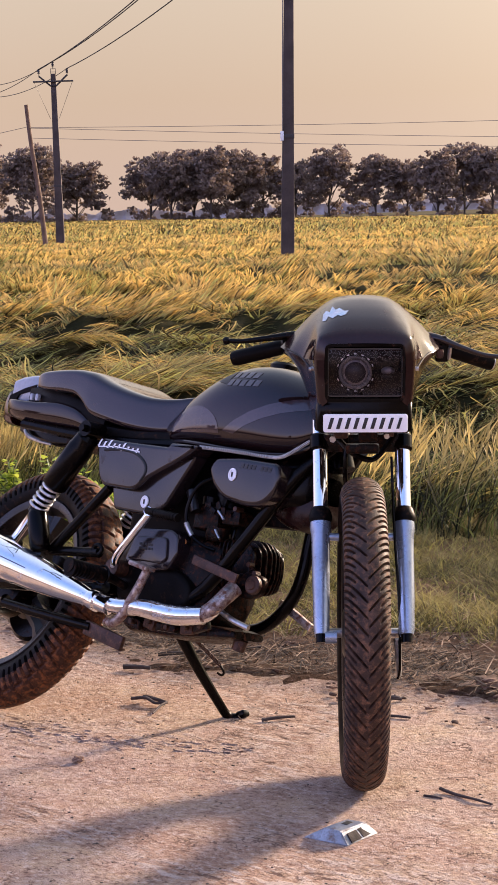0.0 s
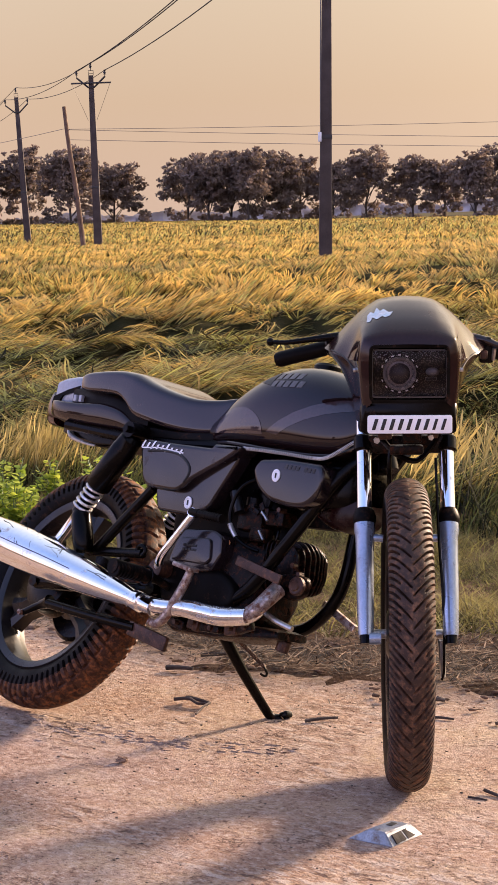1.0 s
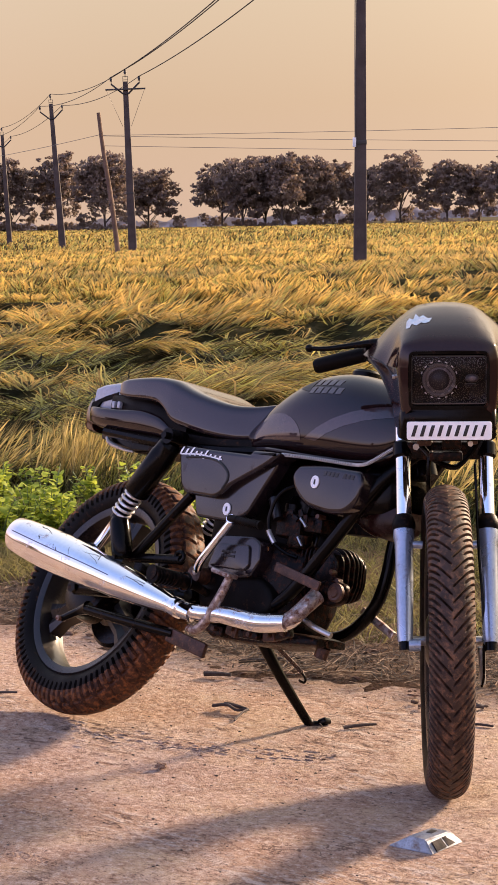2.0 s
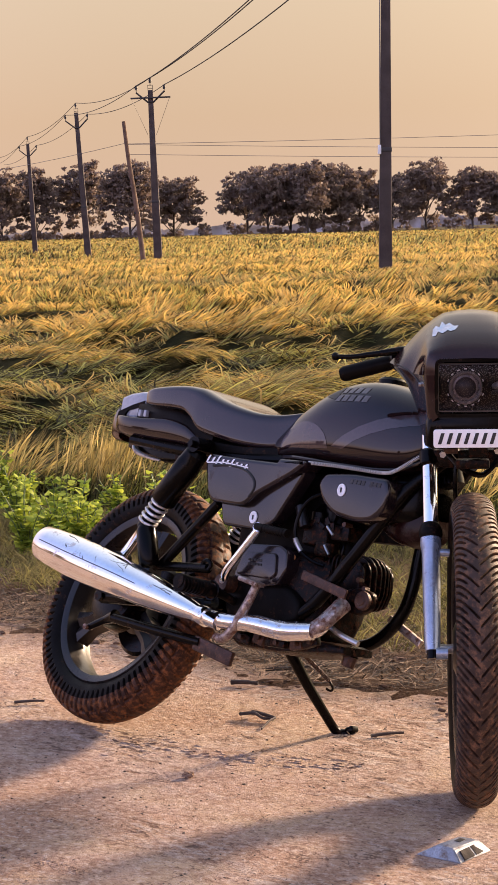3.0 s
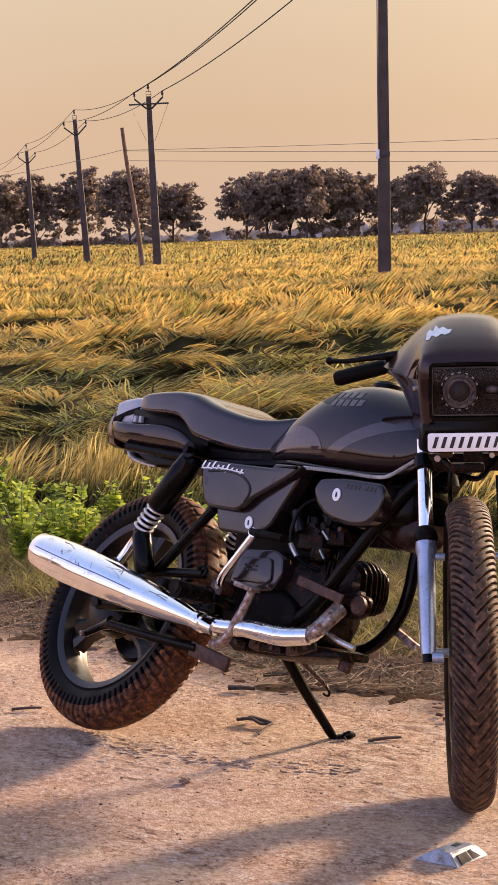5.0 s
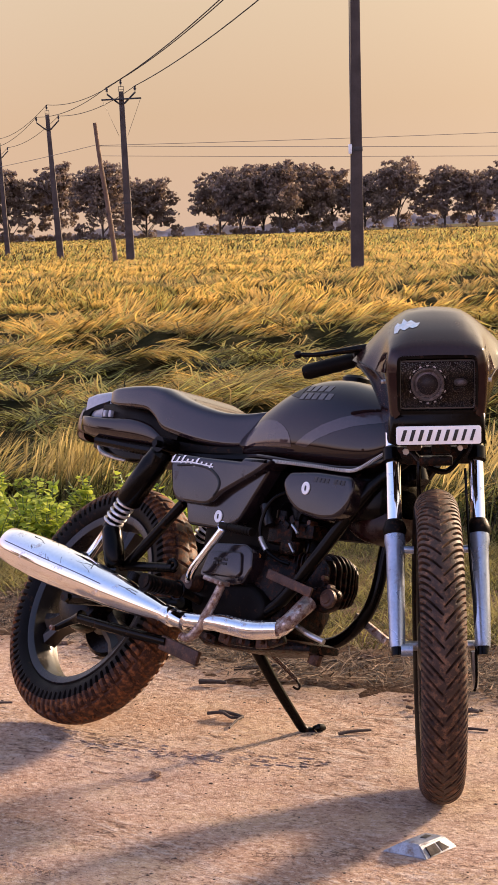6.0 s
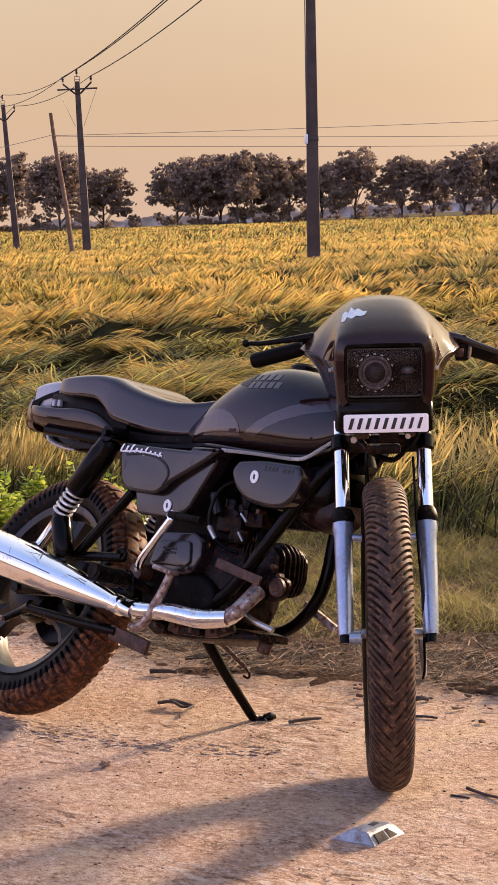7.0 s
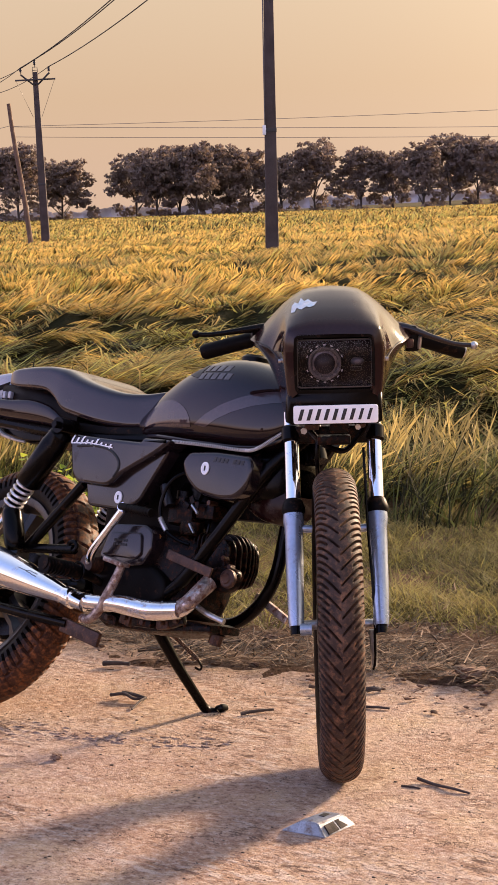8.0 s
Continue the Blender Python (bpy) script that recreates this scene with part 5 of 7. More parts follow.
tool = cover_part("tool_cover", [(0.683, 0.625), (0.70, 0.650), (0.78, 0.655), (0.885, 0.648), (0.893, 0.62), (0.885, 0.58), (0.855, 0.552), (0.81, 0.548), (0.74, 0.560), (0.70, 0.59)], -0.075, 0.062, "dark grey rounded front side cover", 0.020, 0.011)
tl = cast(tool)
for k in range(8):
    if k != 4:
        patch(tl, bar(0.785 + 0.0115 * k, 0.636 - 0.0006 * k, 0.008, 0.010, 0.3), (0, 1, 0), lambda a, b: (a, -0.4, b), 0.0008, "letter_bar", M_INK, tool, "black letter mark")
for (x, z, y, par) in ((0.498, 0.536, -0.1285, lower), (0.760, 0.615, -0.1365, tool)):
    part("badge", lathe([(0.0, 0.0), (0.0135, 0.0), (0.0135, -0.003), (0.0095, -0.004), (0.0085, -0.0025), (0.0, -0.0025)], 24), M_WHITE, par, "round white badge", Matrix.Translation((x, y, z)) @ Matrix.Diagonal((0.85, 1, 1.05, 1)))
    part("badge_mark", box(0.0035, 0.002, 0.011, 0.0005, (x, y - 0.0035, z)), M_INK, par, "dark mark in the badge")

# twisted cord along the tank's lower edge
cord = [Vector(p) for p in ((0.640, -0.128, 0.671), (0.70, -0.131, 0.669), (0.78, -0.131, 0.665), (0.85, -0.128, 0.661), (0.885, -0.124, 0.665), (0.92, -0.112, 0.690), (0.957, -0.095, 0.722))]
cpts, _ = spline(cord, 0.01, sub=52)
cd = part("twisted_cord", tube(cord, 0.0036, 8), M_INK, bike, "black and white twisted cord")
for ph in (0.0, math.pi):
    hel = []
    for i, p in enumerate(cpts):
        d = (cpts[min(i + 1, len(cpts) - 1)] - cpts[max(i - 1, 0)]).normalized()
        u = d.cross(Vector((0, 0, 1))).normalized()
        w = d.cross(u)
        a = i * 0.85 + ph
        hel.append(p + (u * math.cos(a) + w * math.sin(a)) * 0.0030)
    part("strand", tube(hel, 0.0015, 5, smooth=False), M_CORDW, cd, "white strand")

# exhaust
mdir = Vector((0.60, 0.0, -0.116)).normalized()
mrot = mdir.to_track_quat("X", "Z").to_matrix().to_4x4()
MUF = Matrix.Translation((-0.135, -0.20, 0.412)) @ mrot
muf = part("muffler", lathe([(0.0, 0.012), (0.030, 0.010), (0.033, 0.0), (0.040, 0.0), (0.0445, 0.006), (0.047, 0.04), (0.051, 0.12), (0.0515, 0.20), (0.049, 0.28), (0.0445, 0.345), (0.043, 0.352), (0.0425, 0.40), (0.0345, 0.48), (0.0335, 0.49), (0.026, 0.55), (0.0185, 0.60), (0.0175, 0.66), (0.0, 0.66)], 48, "X"),
           M_CHROME, bike, "scratched chrome muffler", MUF, angle=50)
part("pipe_clamp", lathe([(0.0, 0.0), (0.0225, 0.0), (0.0232, 0.003), (0.0232, 0.023), (0.0225, 0.026), (0.0, 0.026)], 28, "X"), M_CHROME, muf, m=MUF @ Matrix.Translation((0.595, 0, 0)))
# Black line painting the dark horizon reflected in the chrome.
part("dark_line", tube([(0.03, -0.0462, 0.012), (0.12, -0.0505, 0.012), (0.20, -0.051, 0.012), (0.30, -0.0468, 0.012), (0.40, -0.0415, 0.010)], 0.0012, 6), M_INK, muf, m=MUF)
r8 = random.Random(8)
for k in range(16):
    x0, a0 = r8.uniform(0.10, 0.50), math.radians(r8.uniform(-150, -20))
    run, turn = r8.uniform(0.004, 0.06), r8.uniform(-0.5, 0.5)
    pts = []
    for q in range(6):
        x = x0 + run * q / 5
        a = a0 + turn * q / 5 + r8.uniform(-0.05, 0.05)
        rad = 0.0512 if x < 0.22 else (0.0512 - (x - 0.22) * 0.052 if x < 0.35 else (0.0434 if x < 0.40 else 0.0428 - (x - 0.40) * 0.105))
        pts.append((x, rad * math.cos(a), -rad * math.sin(a)))
    part("scratch", tube([Vector((p[0], -abs(p[1]), p[2])) for p in pts], r8.uniform(0.0005, 0.0011), 5, smooth=False), M_INK, muf, "dark scratch in the chrome", MUF)
part("outlet", tube([(0.03, 0, 0), (-0.012, 0, 0)], 0.020, 20), M_RUST, muf, m=MUF)
pipe = part("exhaust_pipe", tube([(0.46, -0.20, 0.297), (0.53, -0.19, 0.293), (0.60, -0.165, 0.297), (0.67, -0.14, 0.295), (0.735, -0.125, 0.303), (0.755, -0.108, 0.335), (0.766, -0.085, 0.362)], [0.017, 0.018, 0.018, 0.018, 0.017, 0.016, 0.016], 18), M_PIPE, bike, "stained chrome exhaust pipe")
part("heat_shield", tube([(0.565, -0.180, 0.298), (0.61, -0.168, 0.297), (0.67, -0.148, 0.293), (0.735, -0.130, 0.302)], [0.0182, 0.0220, 0.0225, 0.0200], 18), M_PIPE, pipe, "rust-stained chrome heat shield")
part("exhaust_elbow", tube([(0.728, -0.130, 0.301), (0.748, -0.122, 0.318), (0.762, -0.105, 0.345), (0.768, -0.080, 0.372)], [0.0178, 0.0178, 0.0182, 0.020], 14), M_WORN, pipe, "worn stained exhaust elbow")

# frame tubes
for s in (-1, 1):
    path = [(0.965, 0.04, 0.712), (0.87, 0.085, 0.63), (0.815, 0.10, 0.55), (0.803, 0.10, 0.43), (0.779, 0.10, 0.361), (0.723, 0.10, 0.304), (0.655, 0.10, 0.283), (0.52, 0.10, 0.282), (0.40, 0.10, 0.29)]
    part("cradle_tube", tube(path if s > 0 else [(0.965, s * 0.04, 0.712), (0.90, s * 0.085, 0.63), (0.80, s * 0.10, 0.487), (0.745, s * 0.10, 0.415), (0.69, s * 0.10, 0.355), (0.62, s * 0.10, 0.315), (0.52, s * 0.10, 0.287), (0.40, s * 0.10, 0.29), (0.35, s * 0.10, 0.33)], 0.0148, 16), M_BLACK, bike)
    part("seat_stay", tube([(0.37, s * 0.12, 0.562), (0.205, s * 0.12, 0.396)], 0.0125, 12), M_BLACK, bike)
    part("swing_arm", tube([(0.0, s * 0.10, 0.306), (0.2, s * 0.105, 0.315), (0.42, s * 0.09, 0.325)], 0.018, 12), M_BLACK, bike)
    part("seat_rail", tube([(0.95, s * 0.03, 0.69), (0.6, s * 0.07, 0.68), (0.3, s * 0.10, 0.675), (0.0, s * 0.09, 0.70)], 0.013, 10), M_BLACK, bike)
    part("peg_stay", tube([(0.19, s * 0.12, 0.396), (0.30, s * 0.125, 0.403), (0.38, s * 0.13, 0.407)], 0.0115, 12), M_BLACK, bike)
    part("stay_loop", tube([Vector((0.378 + 0.014 * math.cos(a), s * 0.135, 0.414 + 0.011 * math.sin(a))) for a in [k * 0.5236 for k in range(12)]], 0.005, 8, closed=True), M_BLACK, bike, "black steel loop")
    sh = new("shock_absorber", None)
    sh.parent = bike
    y = s * 0.15
    top, bot = Vector((0.309, y, 0.683)), Vector((0.098, y, 0.402))
    part("upper_sleeve", tube([top.lerp(bot, q) for q in (0.02, 0.05, 0.12, 0.13, 0.46, 0.475)], [0.019, 0.028, 0.0295, 0.031, 0.0315, 0.028], 24, smooth=False), M_BLACK, sh)
    coil = []
    ax = (bot - top).normalized()
    u = ax.orthogonal().normalized()
    w = ax.cross(u)
    for k in range(121):
        t = k / 120
        c = top.lerp(bot, 0.46 + 0.22 * t)
        a = t * 2 * math.pi * 5.4
        coil.append(c + (u * math.cos(a) + w * math.sin(a)) * 0.0218)
    part("spring", tube(coil, 0.0038, 8, smooth=False), M_SPRING, sh, "bare bright spring coils")
    part("damper_rod", tube([top.lerp(bot, 0.44), top.lerp(bot, 0.72)], 0.0172, 16), M_BLACK, sh)
    part("lower_rod", tube([top.lerp(bot, q) for q in (0.70, 0.72, 0.96, 1.0)], [0.016, 0.011, 0.011, 0.016], 16, smooth=False), M_CHROME, sh, "bright lower rod")
    part("lower_eye", tube([bot + Vector((0, -0.02, 0)), bot + Vector((0, 0.02, 0))], 0.016, 16), M_BLACK, sh)
    part("peg_hanger", tube([(0.170, s * 0.152, 0.487), (0.172, s * 0.152, 0.478), (0.190, s * 0.152, 0.430), (0.199, s * 0.152, 0.402), (0.202, s * 0.152, 0.392)], [0.019, 0.024, 0.0255, 0.024, 0.018], 18, smooth=False), M_BLACK, bike, "black foot peg hanger")
    part("top_eye", tube([top + Vector((0, -0.024, 0.006)), top + Vector((0, 0.03, 0.006))], 0.019, 18), M_BLACK, sh)
    part("top_nut", tube([top + Vector((0, -0.036, 0.006)), top + Vector((0, -0.022, 0.006))], 0.009, 6), M_BLACK, sh)
    tagged(sh, "rear shock absorber with bare spring coils")
part("swing_pivot", tube([(0.42, -0.13, 0.33), (0.42, 0.13, 0.33)], 0.014, 12), M_BLACK, bike)

# engine
engine = part("crankcase", loft([ring_section(x, w, zb, zt, 28, 0.4, 0.5, 0.5) for x, w, zb, zt in ((0.385, 0.06, 0.31, 0.42), (0.40, 0.085, 0.285, 0.455), (0.46, 0.10, 0.262, 0.478), (0.60, 0.102, 0.258, 0.48), (0.665, 0.092, 0.275, 0.475), (0.70, 0.070, 0.32, 0.465))]), M_ENGINE, bike, "oily dark engine case", angle=55)
RZ90 = Matrix.Rotation(math.radians(90), 4, "Z")
part("clutch_cover", slab(rounded([(0.468, 0.400), (0.494, 0.470), (0.512, 0.477), (0.600, 0.481), (0.624, 0.470), (0.630, 0.428), (0.608, 0.390), (0.56, 0.382), (0.49, 0.384)], 0.009), 0.045, 0.005), M_GREYPAINT, engine, "dull dark engine side cover", Matrix.Translation((0, -0.09, 0)))
part("cover_panel", slab(rounded([(0.482, 0.403), (0.503, 0.456), (0.597, 0.461), (0.605, 0.412), (0.590, 0.400)], 0.010), 0.008, 0.003), M_GREYPAINT, engine, m=Matrix.Translation((0, -0.134, 0)))
for r_ in range(2):
    for k in range(5):
        part("letter_bar", box(0.0065, 0.0016, 0.0055, 0.0004, (0.520 + 0.009 * k, -0.1425, 0.440 - 0.0095 * r_)), M_INK, engine)
part("lower_case", slab(rounded([(0.43, 0.38), (0.48, 0.40), (0.62, 0.395), (0.67, 0.36), (0.67, 0.32), (0.62, 0.29), (0.50, 0.285), (0.44, 0.31)], 0.03), 0.03, 0.012), M_RUBBERSIDE, engine, m=Matrix.Translation((0, -0.09, 0)))
fin_o = rounded([(-0.070, 0.360), (-0.070, 0.486), (0.070, 0.486), (0.070, 0.360)], 0.022)
fin_i = rounded([(-0.056, 0.374), (-0.056, 0.470), (0.056, 0.470), (0.056, 0.374)], 0.02)
part("cylinder", slab(fin_i, 0.110, 0.004), M_ENGINE, engine, m=Matrix.Translation((0.67, 0, 0)) @ RZ90)
for k in range(6):
    x = 0.664 + 0.0115 * k
    sc_ = 0.92
    part("fin", slab(fin_o, 0.0040, 0.0), M_ENGINE, engine, m=Matrix.Translation((x, 0, 0.42)) @ Matrix.Diagonal((1, sc_, sc_, 1)) @ Matrix.Translation((0, 0, -0.42)) @ RZ90)
part("head_block", slab(rounded([(-0.044, 0.385), (-0.044, 0.462), (0.044, 0.462), (0.044, 0.385)], 0.02), 0.046, 0.008), M_ENGINE, engine, m=Matrix.Translation((0.736, 0, 0)) @ RZ90)
for k in range(8):
    y = -0.049 + 0.0143 * k
    q = 1 - 0.22 * (abs(y) / 0.052) ** 2
    part("fin", slab(rounded([(0.0, -0.062), (0.0, 0.064), (0.044, 0.062), (0.068, 0.038), (0.072, -0.015), (0.058, -0.056)], 0.012), 0.0042, 0.0), M_ENGINE, engine, m=Matrix.Translation((0.732, y, 0.422)) @ Matrix.Diagonal((q, 1, q, 1)))
part("head_side", slab(rounded([(0.745, 0.358), (0.750, 0.402), (0.785, 0.412), (0.836, 0.404), (0.834, 0.366), (0.800, 0.350)], 0.015), 0.018, 0.007), M_ENGINE, engine, "oily brown cylinder head side", Matrix.Translation((0, -0.052, 0)))
part("valve_cap", lathe([(0.0, -0.010), (0.009, -0.010), (0.011, -0.008), (0.016, -0.008), (0.019, -0.006), (0.019, 0.0), (0.0, 0.0)], 24), M_RUST, engine, "round rusty valve cap", Matrix.Translation((0.815, -0.070, 0.384)) @ Matrix.Diagonal((1.1, 1.4, 1.1, 1)))
for x, z in ((0.785, 0.428), (0.806, 0.410)):
    part("bolt", tube([(x, -0.052, z), (x, -0.068, z)], 0.0062, 6), M_RUST, engine)
part("strap", box(0.14, 0.006, 0.022, 0.002), M_RUST, bike, "bent rusty bracket strap", Matrix.Translation((0.735, -0.118, 0.406)) @ Matrix.Rotation(math.radians(13), 4, "Y"))
# Two added black fillers stop light showing through the frame.
part("filler_block", box(0.27, 0.11, 0.20, 0.012, (0.50, 0.02, 0.560), 2), M_RUBBERSIDE, bike, "black filler block inside the frame")
part("filler_panel", box(0.20, 0.03, 0.13, 0.010, (0.72, 0.035, 0.585), 2), M_RUBBERSIDE, bike, "black filler panel behind the carburettor")
part("intake", tube([(0.70, -0.01, 0.475), (0.69, -0.01, 0.51), (0.665, -0.015, 0.54), (0.66, -0.01, 0.58)], [0.020, 0.022, 0.028, 0.03], 16), M_RUBBERSIDE, engine)
part("carburettor", box(0.075, 0.07, 0.06, 0.012, (0.645, -0.045, 0.520), 3), M_ENGINE, bike, "grimy carburettor")
part("float_bowl", lathe([(0.0, 0.0), (0.024, 0.0), (0.027, 0.008), (0.027, 0.03), (0.0, 0.034)], 20, "Z"), M_ENGINE, bike, m=Matrix.Translation((0.668, -0.055, 0.470)))
part("mixture_body", box(0.055, 0.05, 0.035, 0.008, (0.712, -0.045, 0.526), 2), M_ENGINE, bike)
part("linkage", tube([(0.690, -0.088, 0.536), (0.703, -0.090, 0.527), (0.712, -0.090, 0.518)], 0.0036, 8), M_STEEL, bike, "bright linkage end")
part("linkage", tube([(0.690, -0.088, 0.494), (0.702, -0.090, 0.482), (0.709, -0.090, 0.475)], 0.0034, 8), M_STEEL, bike, "bright linkage end")
part("intake_bolt", tube([(0.735, -0.060, 0.545), (0.735, -0.085, 0.545)], 0.006, 6), M_RUST, bike)
for k in range(4):
    part("choke_plate", box(0.018, 0.004, 0.012, 0.001), M_ENGINE, bike, m=Matrix.Translation((0.655 + 0.016 * k, -0.086, 0.548 - 0.012 * (k % 2))) @ Matrix.Rotation(0.5 * k, 4, "Y"))
part("throttle_cap", lathe([(0.0, 0.0), (0.020, 0.0), (0.020, 0.02), (0.012, 0.028), (0.006, 0.04), (0.0, 0.04)], 18, "Z"), M_BLACK, bike, m=Matrix.Translation((0.63, -0.05, 0.548)))
part("cable", tube([(0.668, -0.10, 0.605), (0.645, -0.11, 0.590), (0.627, -0.115, 0.560), (0.621, -0.115, 0.515), (0.640, -0.11, 0.475), (0.672, -0.10, 0.455), (0.700, -0.09, 0.448)], 0.0045, 8), M_BLACK, bike, "looped black cable")
part("cable_ferrule", tube([(0.624, -0.115, 0.50), (0.632, -0.113, 0.487), (0.643, -0.11, 0.473)], 0.0062, 8), M_STEEL, bike)
part("cable", tube([(0.70, -0.03, 0.53), (0.715, -0.05, 0.50), (0.71, -0.05, 0.47)], 0.004, 8), M_BLACK, bike, "thin black hose")
part("amber_plug", tube([(0.612, -0.095, 0.457), (0.618, -0.112, 0.457)], 0.010, 12), M_AMBER, bike, "amber plug")
part("frame_gusset", slab(rounded([(0.60, 0.50), (0.66, 0.66), (0.70, 0.66), (0.66, 0.50)], 0.01), 0.02, 0.003), M_BLACK, bike, m=Matrix.Translation((0, -0.03, 0)))
part("gusset_tube", tube([(0.60, -0.09, 0.575), (0.625, -0.09, 0.53)], 0.012, 12), M_RIM, bike)
part("air_box", loft([ring_section(x, w, zb, zt, 24, 0.5, 0.6, 0.5) for x, w, zb, zt in ((0.66, 0.07, 0.57, 0.66), (0.70, 0.085, 0.555, 0.675), (0.80, 0.085, 0.548, 0.675), (0.90, 0.075, 0.56, 0.675), (0.93, 0.05, 0.58, 0.66))]), M_BLACK, bike, "black air filter box", angle=55)
part("inner_guard", loft([ring_section(x, w, zb, zt, 20, 0.5, 0.6, 0.5) for x, w, zb, zt in ((0.795, 0.040, 0.548, 0.60), (0.835, 0.052, 0.526, 0.61), (0.86, 0.06, 0.518, 0.62), (0.90, 0.06, 0.512, 0.63), (0.93, 0.045, 0.53, 0.64))]), M_SHROUD, bike, "dark maroon rounded inner guard", angle=55)

# foot controls
kick = part("kick_lever", tube([(0.455, -0.145, 0.380), (0.475, -0.165, 0.405), (0.52, -0.170, 0.458), (0.562, -0.170, 0.510)], [0.013, 0.0095, 0.0085, 0.0095], 14), M_CHROME, bike, "chrome kick starter lever")
part("knuckle", tube([(0.562, -0.166, 0.510), (0.570, -0.186, 0.511)], 0.0105, 14), M_CHROME, kick)
kp = part("kick_pedal", tube([(0.572, -0.19, 0.512), (0.605, -0.20, 0.509), (0.690, -0.212, 0.502)], 0.0085, 12), M_RUBBERSIDE, kick, "black ribbed rubber pedal")
for k in range(9):
    p0 = Vector((0.605, -0.20, 0.509)).lerp(Vector((0.688, -0.2118, 0.502)), k / 8)
    dd = Vector((0.083, -0.0118, -0.009)).normalized() * 0.0028
    part("rib", tube([p0 - dd, p0 + dd], 0.0096, 12), M_RUBBERSIDE, kp)
part("pivot_boss", tube([(0.455, -0.10, 0.378), (0.455, -0.158, 0.378)], 0.020, 16), M_RUST, bike)
for s in (-1, 1):
    peg = part("foot_peg", tube([(0.47, s * 0.12, 0.34), (0.465, s * 0.16, 0.352), (0.46, s * 0.20, 0.358), (0.455, s * 0.29, 0.366)], [0.010, 0.010, 0.017, 0.017], 16), M_RUBBERSIDE, bike, "black ribbed rubber foot peg")
    for k in range(9):
        part("rib", tube([(0.459, s * (0.205 + 0.010 * k), 0.3585), (0.459, s * (0.209 + 0.010 * k), 0.3588)], 0.0185, 14), M_RUBBERSIDE, peg)
    part("peg_clip", tube([Vector((0.462, s * 0.188, 0.356)) + Vector((0.021 * math.cos(a), 0, 0.021 * math.sin(a))) for a in [k * 0.628 for k in range(10)]], 0.003, 6, closed=True), M_BLACK, peg)
brake = part("brake_pedal", tube([(0.497, -0.188, 0.256), (0.522, -0.19, 0.254), (0.545, -0.19, 0.272), (0.570, -0.19, 0.315), (0.590, -0.19, 0.355), (0.602, -0.19, 0.385)], [0.0085, 0.0105, 0.0115, 0.0110, 0.0100, 0.0095], 12), M_WORN, bike, "bent worn steel brake pedal")
part("pedal_pad", box(0.058, 0.034, 0.011, 0.004, (0, 0, 0), 3), M_WORN, brake, m=Matrix.Translation((0.588, -0.195, 0.388)) @ Matrix.Rotation(math.radians(10), 4, "Y"))
part("brake_rod", tube([(0.085, -0.130, 0.258), (0.24, -0.132, 0.246), (0.40, -0.133, 0.236)], 0.0125, 12), M_BLACK, bike, "black brake link")
part("brake_arm", tube([(0.085, -0.125, 0.262), (0.05, -0.125, 0.25), (0.0, -0.13, 0.226)], [0.018, 0.010, 0.008], 12), M_BLACK, bike)
part("arm_nut", tube([(0.0, -0.12, 0.226), (0.0, -0.145, 0.226)], 0.007, 6), M_WORN, bike)
part("axle_nut", tube([(0.008, -0.08, 0.306), (0.008, -0.125, 0.306)], 0.014, 6), M_BLACK, bike)
part("peg_bracket", box(0.13, 0.012, 0.034, 0.004), M_RUST, bike, "rusty foot rest bracket", Matrix.Translation((0.445, -0.135, 0.222)) @ Matrix.Rotation(math.radians(11), 4, "Y"))
part("under_frame", loft([ring_section(x, w, zb, zt, 16, 0.4, 0.5, 0.5) for x, w, zb, zt in ((0.40, 0.05, 0.26, 0.29), (0.47, 0.09, 0.240, 0.285), (0.60, 0.09, 0.240, 0.28), (0.72, 0.08, 0.255, 0.285), (0.76, 0.05, 0.262, 0.28))]), M_ENGINE, bike, "dusty engine bottom", angle=50)
r6 = random.Random(6)
for k, (x, z, w, h) in enumerate(((0.500, 0.262, 0.050, 0.022), (0.556, 0.268, 0.034, 0.030), (0.612, 0.262, 0.060, 0.018), (0.668, 0.268, 0.036, 0.026), (0.712, 0.276, 0.044, 0.020))):
    part("engine_mount", box(w, 0.016, h, 0.004, (0, 0, 0), 2), M_RUST if k % 2 else M_ENGINE, bike, m=Matrix.Translation((x, -0.100 - 0.004 * (k % 3), z)) @ Matrix.Rotation(r6.uniform(-0.35, 0.35), 4, "Y"))
    part("mount_bolt", tube([(x + 0.006, -0.108, z + 0.002), (x + 0.006, -0.122, z + 0.002)], 0.0062, 6), M_RUST, bike)
part("drain_bolt", tube([(0.742, 0.0, 0.262), (0.735, 0.0, 0.238)], 0.016, 10), M_RUST, bike)
part("crash_bar", tube([(0.745, -0.085, 0.316), (0.785, -0.09, 0.302), (0.830, -0.085, 0.290)], 0.0065, 10), M_STEEL, bike, "bright bent rod")
part("cradle_tab", box(0.112, 0.012, 0.018, 0.003), M_WORN, bike, "worn steel foot rest bar", Matrix.Translation((0.792, 0.112, 0.3355)) @ Matrix.Rotation(math.radians(25), 4, "Y"))

# side stand
stand = part("side_stand", tube([(0.475, 0.085, 0.250), (0.495, 0.140, 0.180), (0.512, 0.205, 0.112), (0.520, 0.243, 0.078), (0.536, 0.260, 0.077), (0.548, 0.264, 0.083)], [0.0155, 0.0128, 0.0112, 0.0112, 0.010, 0.0090], 14), M_BLACK, bike, "black side stand with a hooked foot")
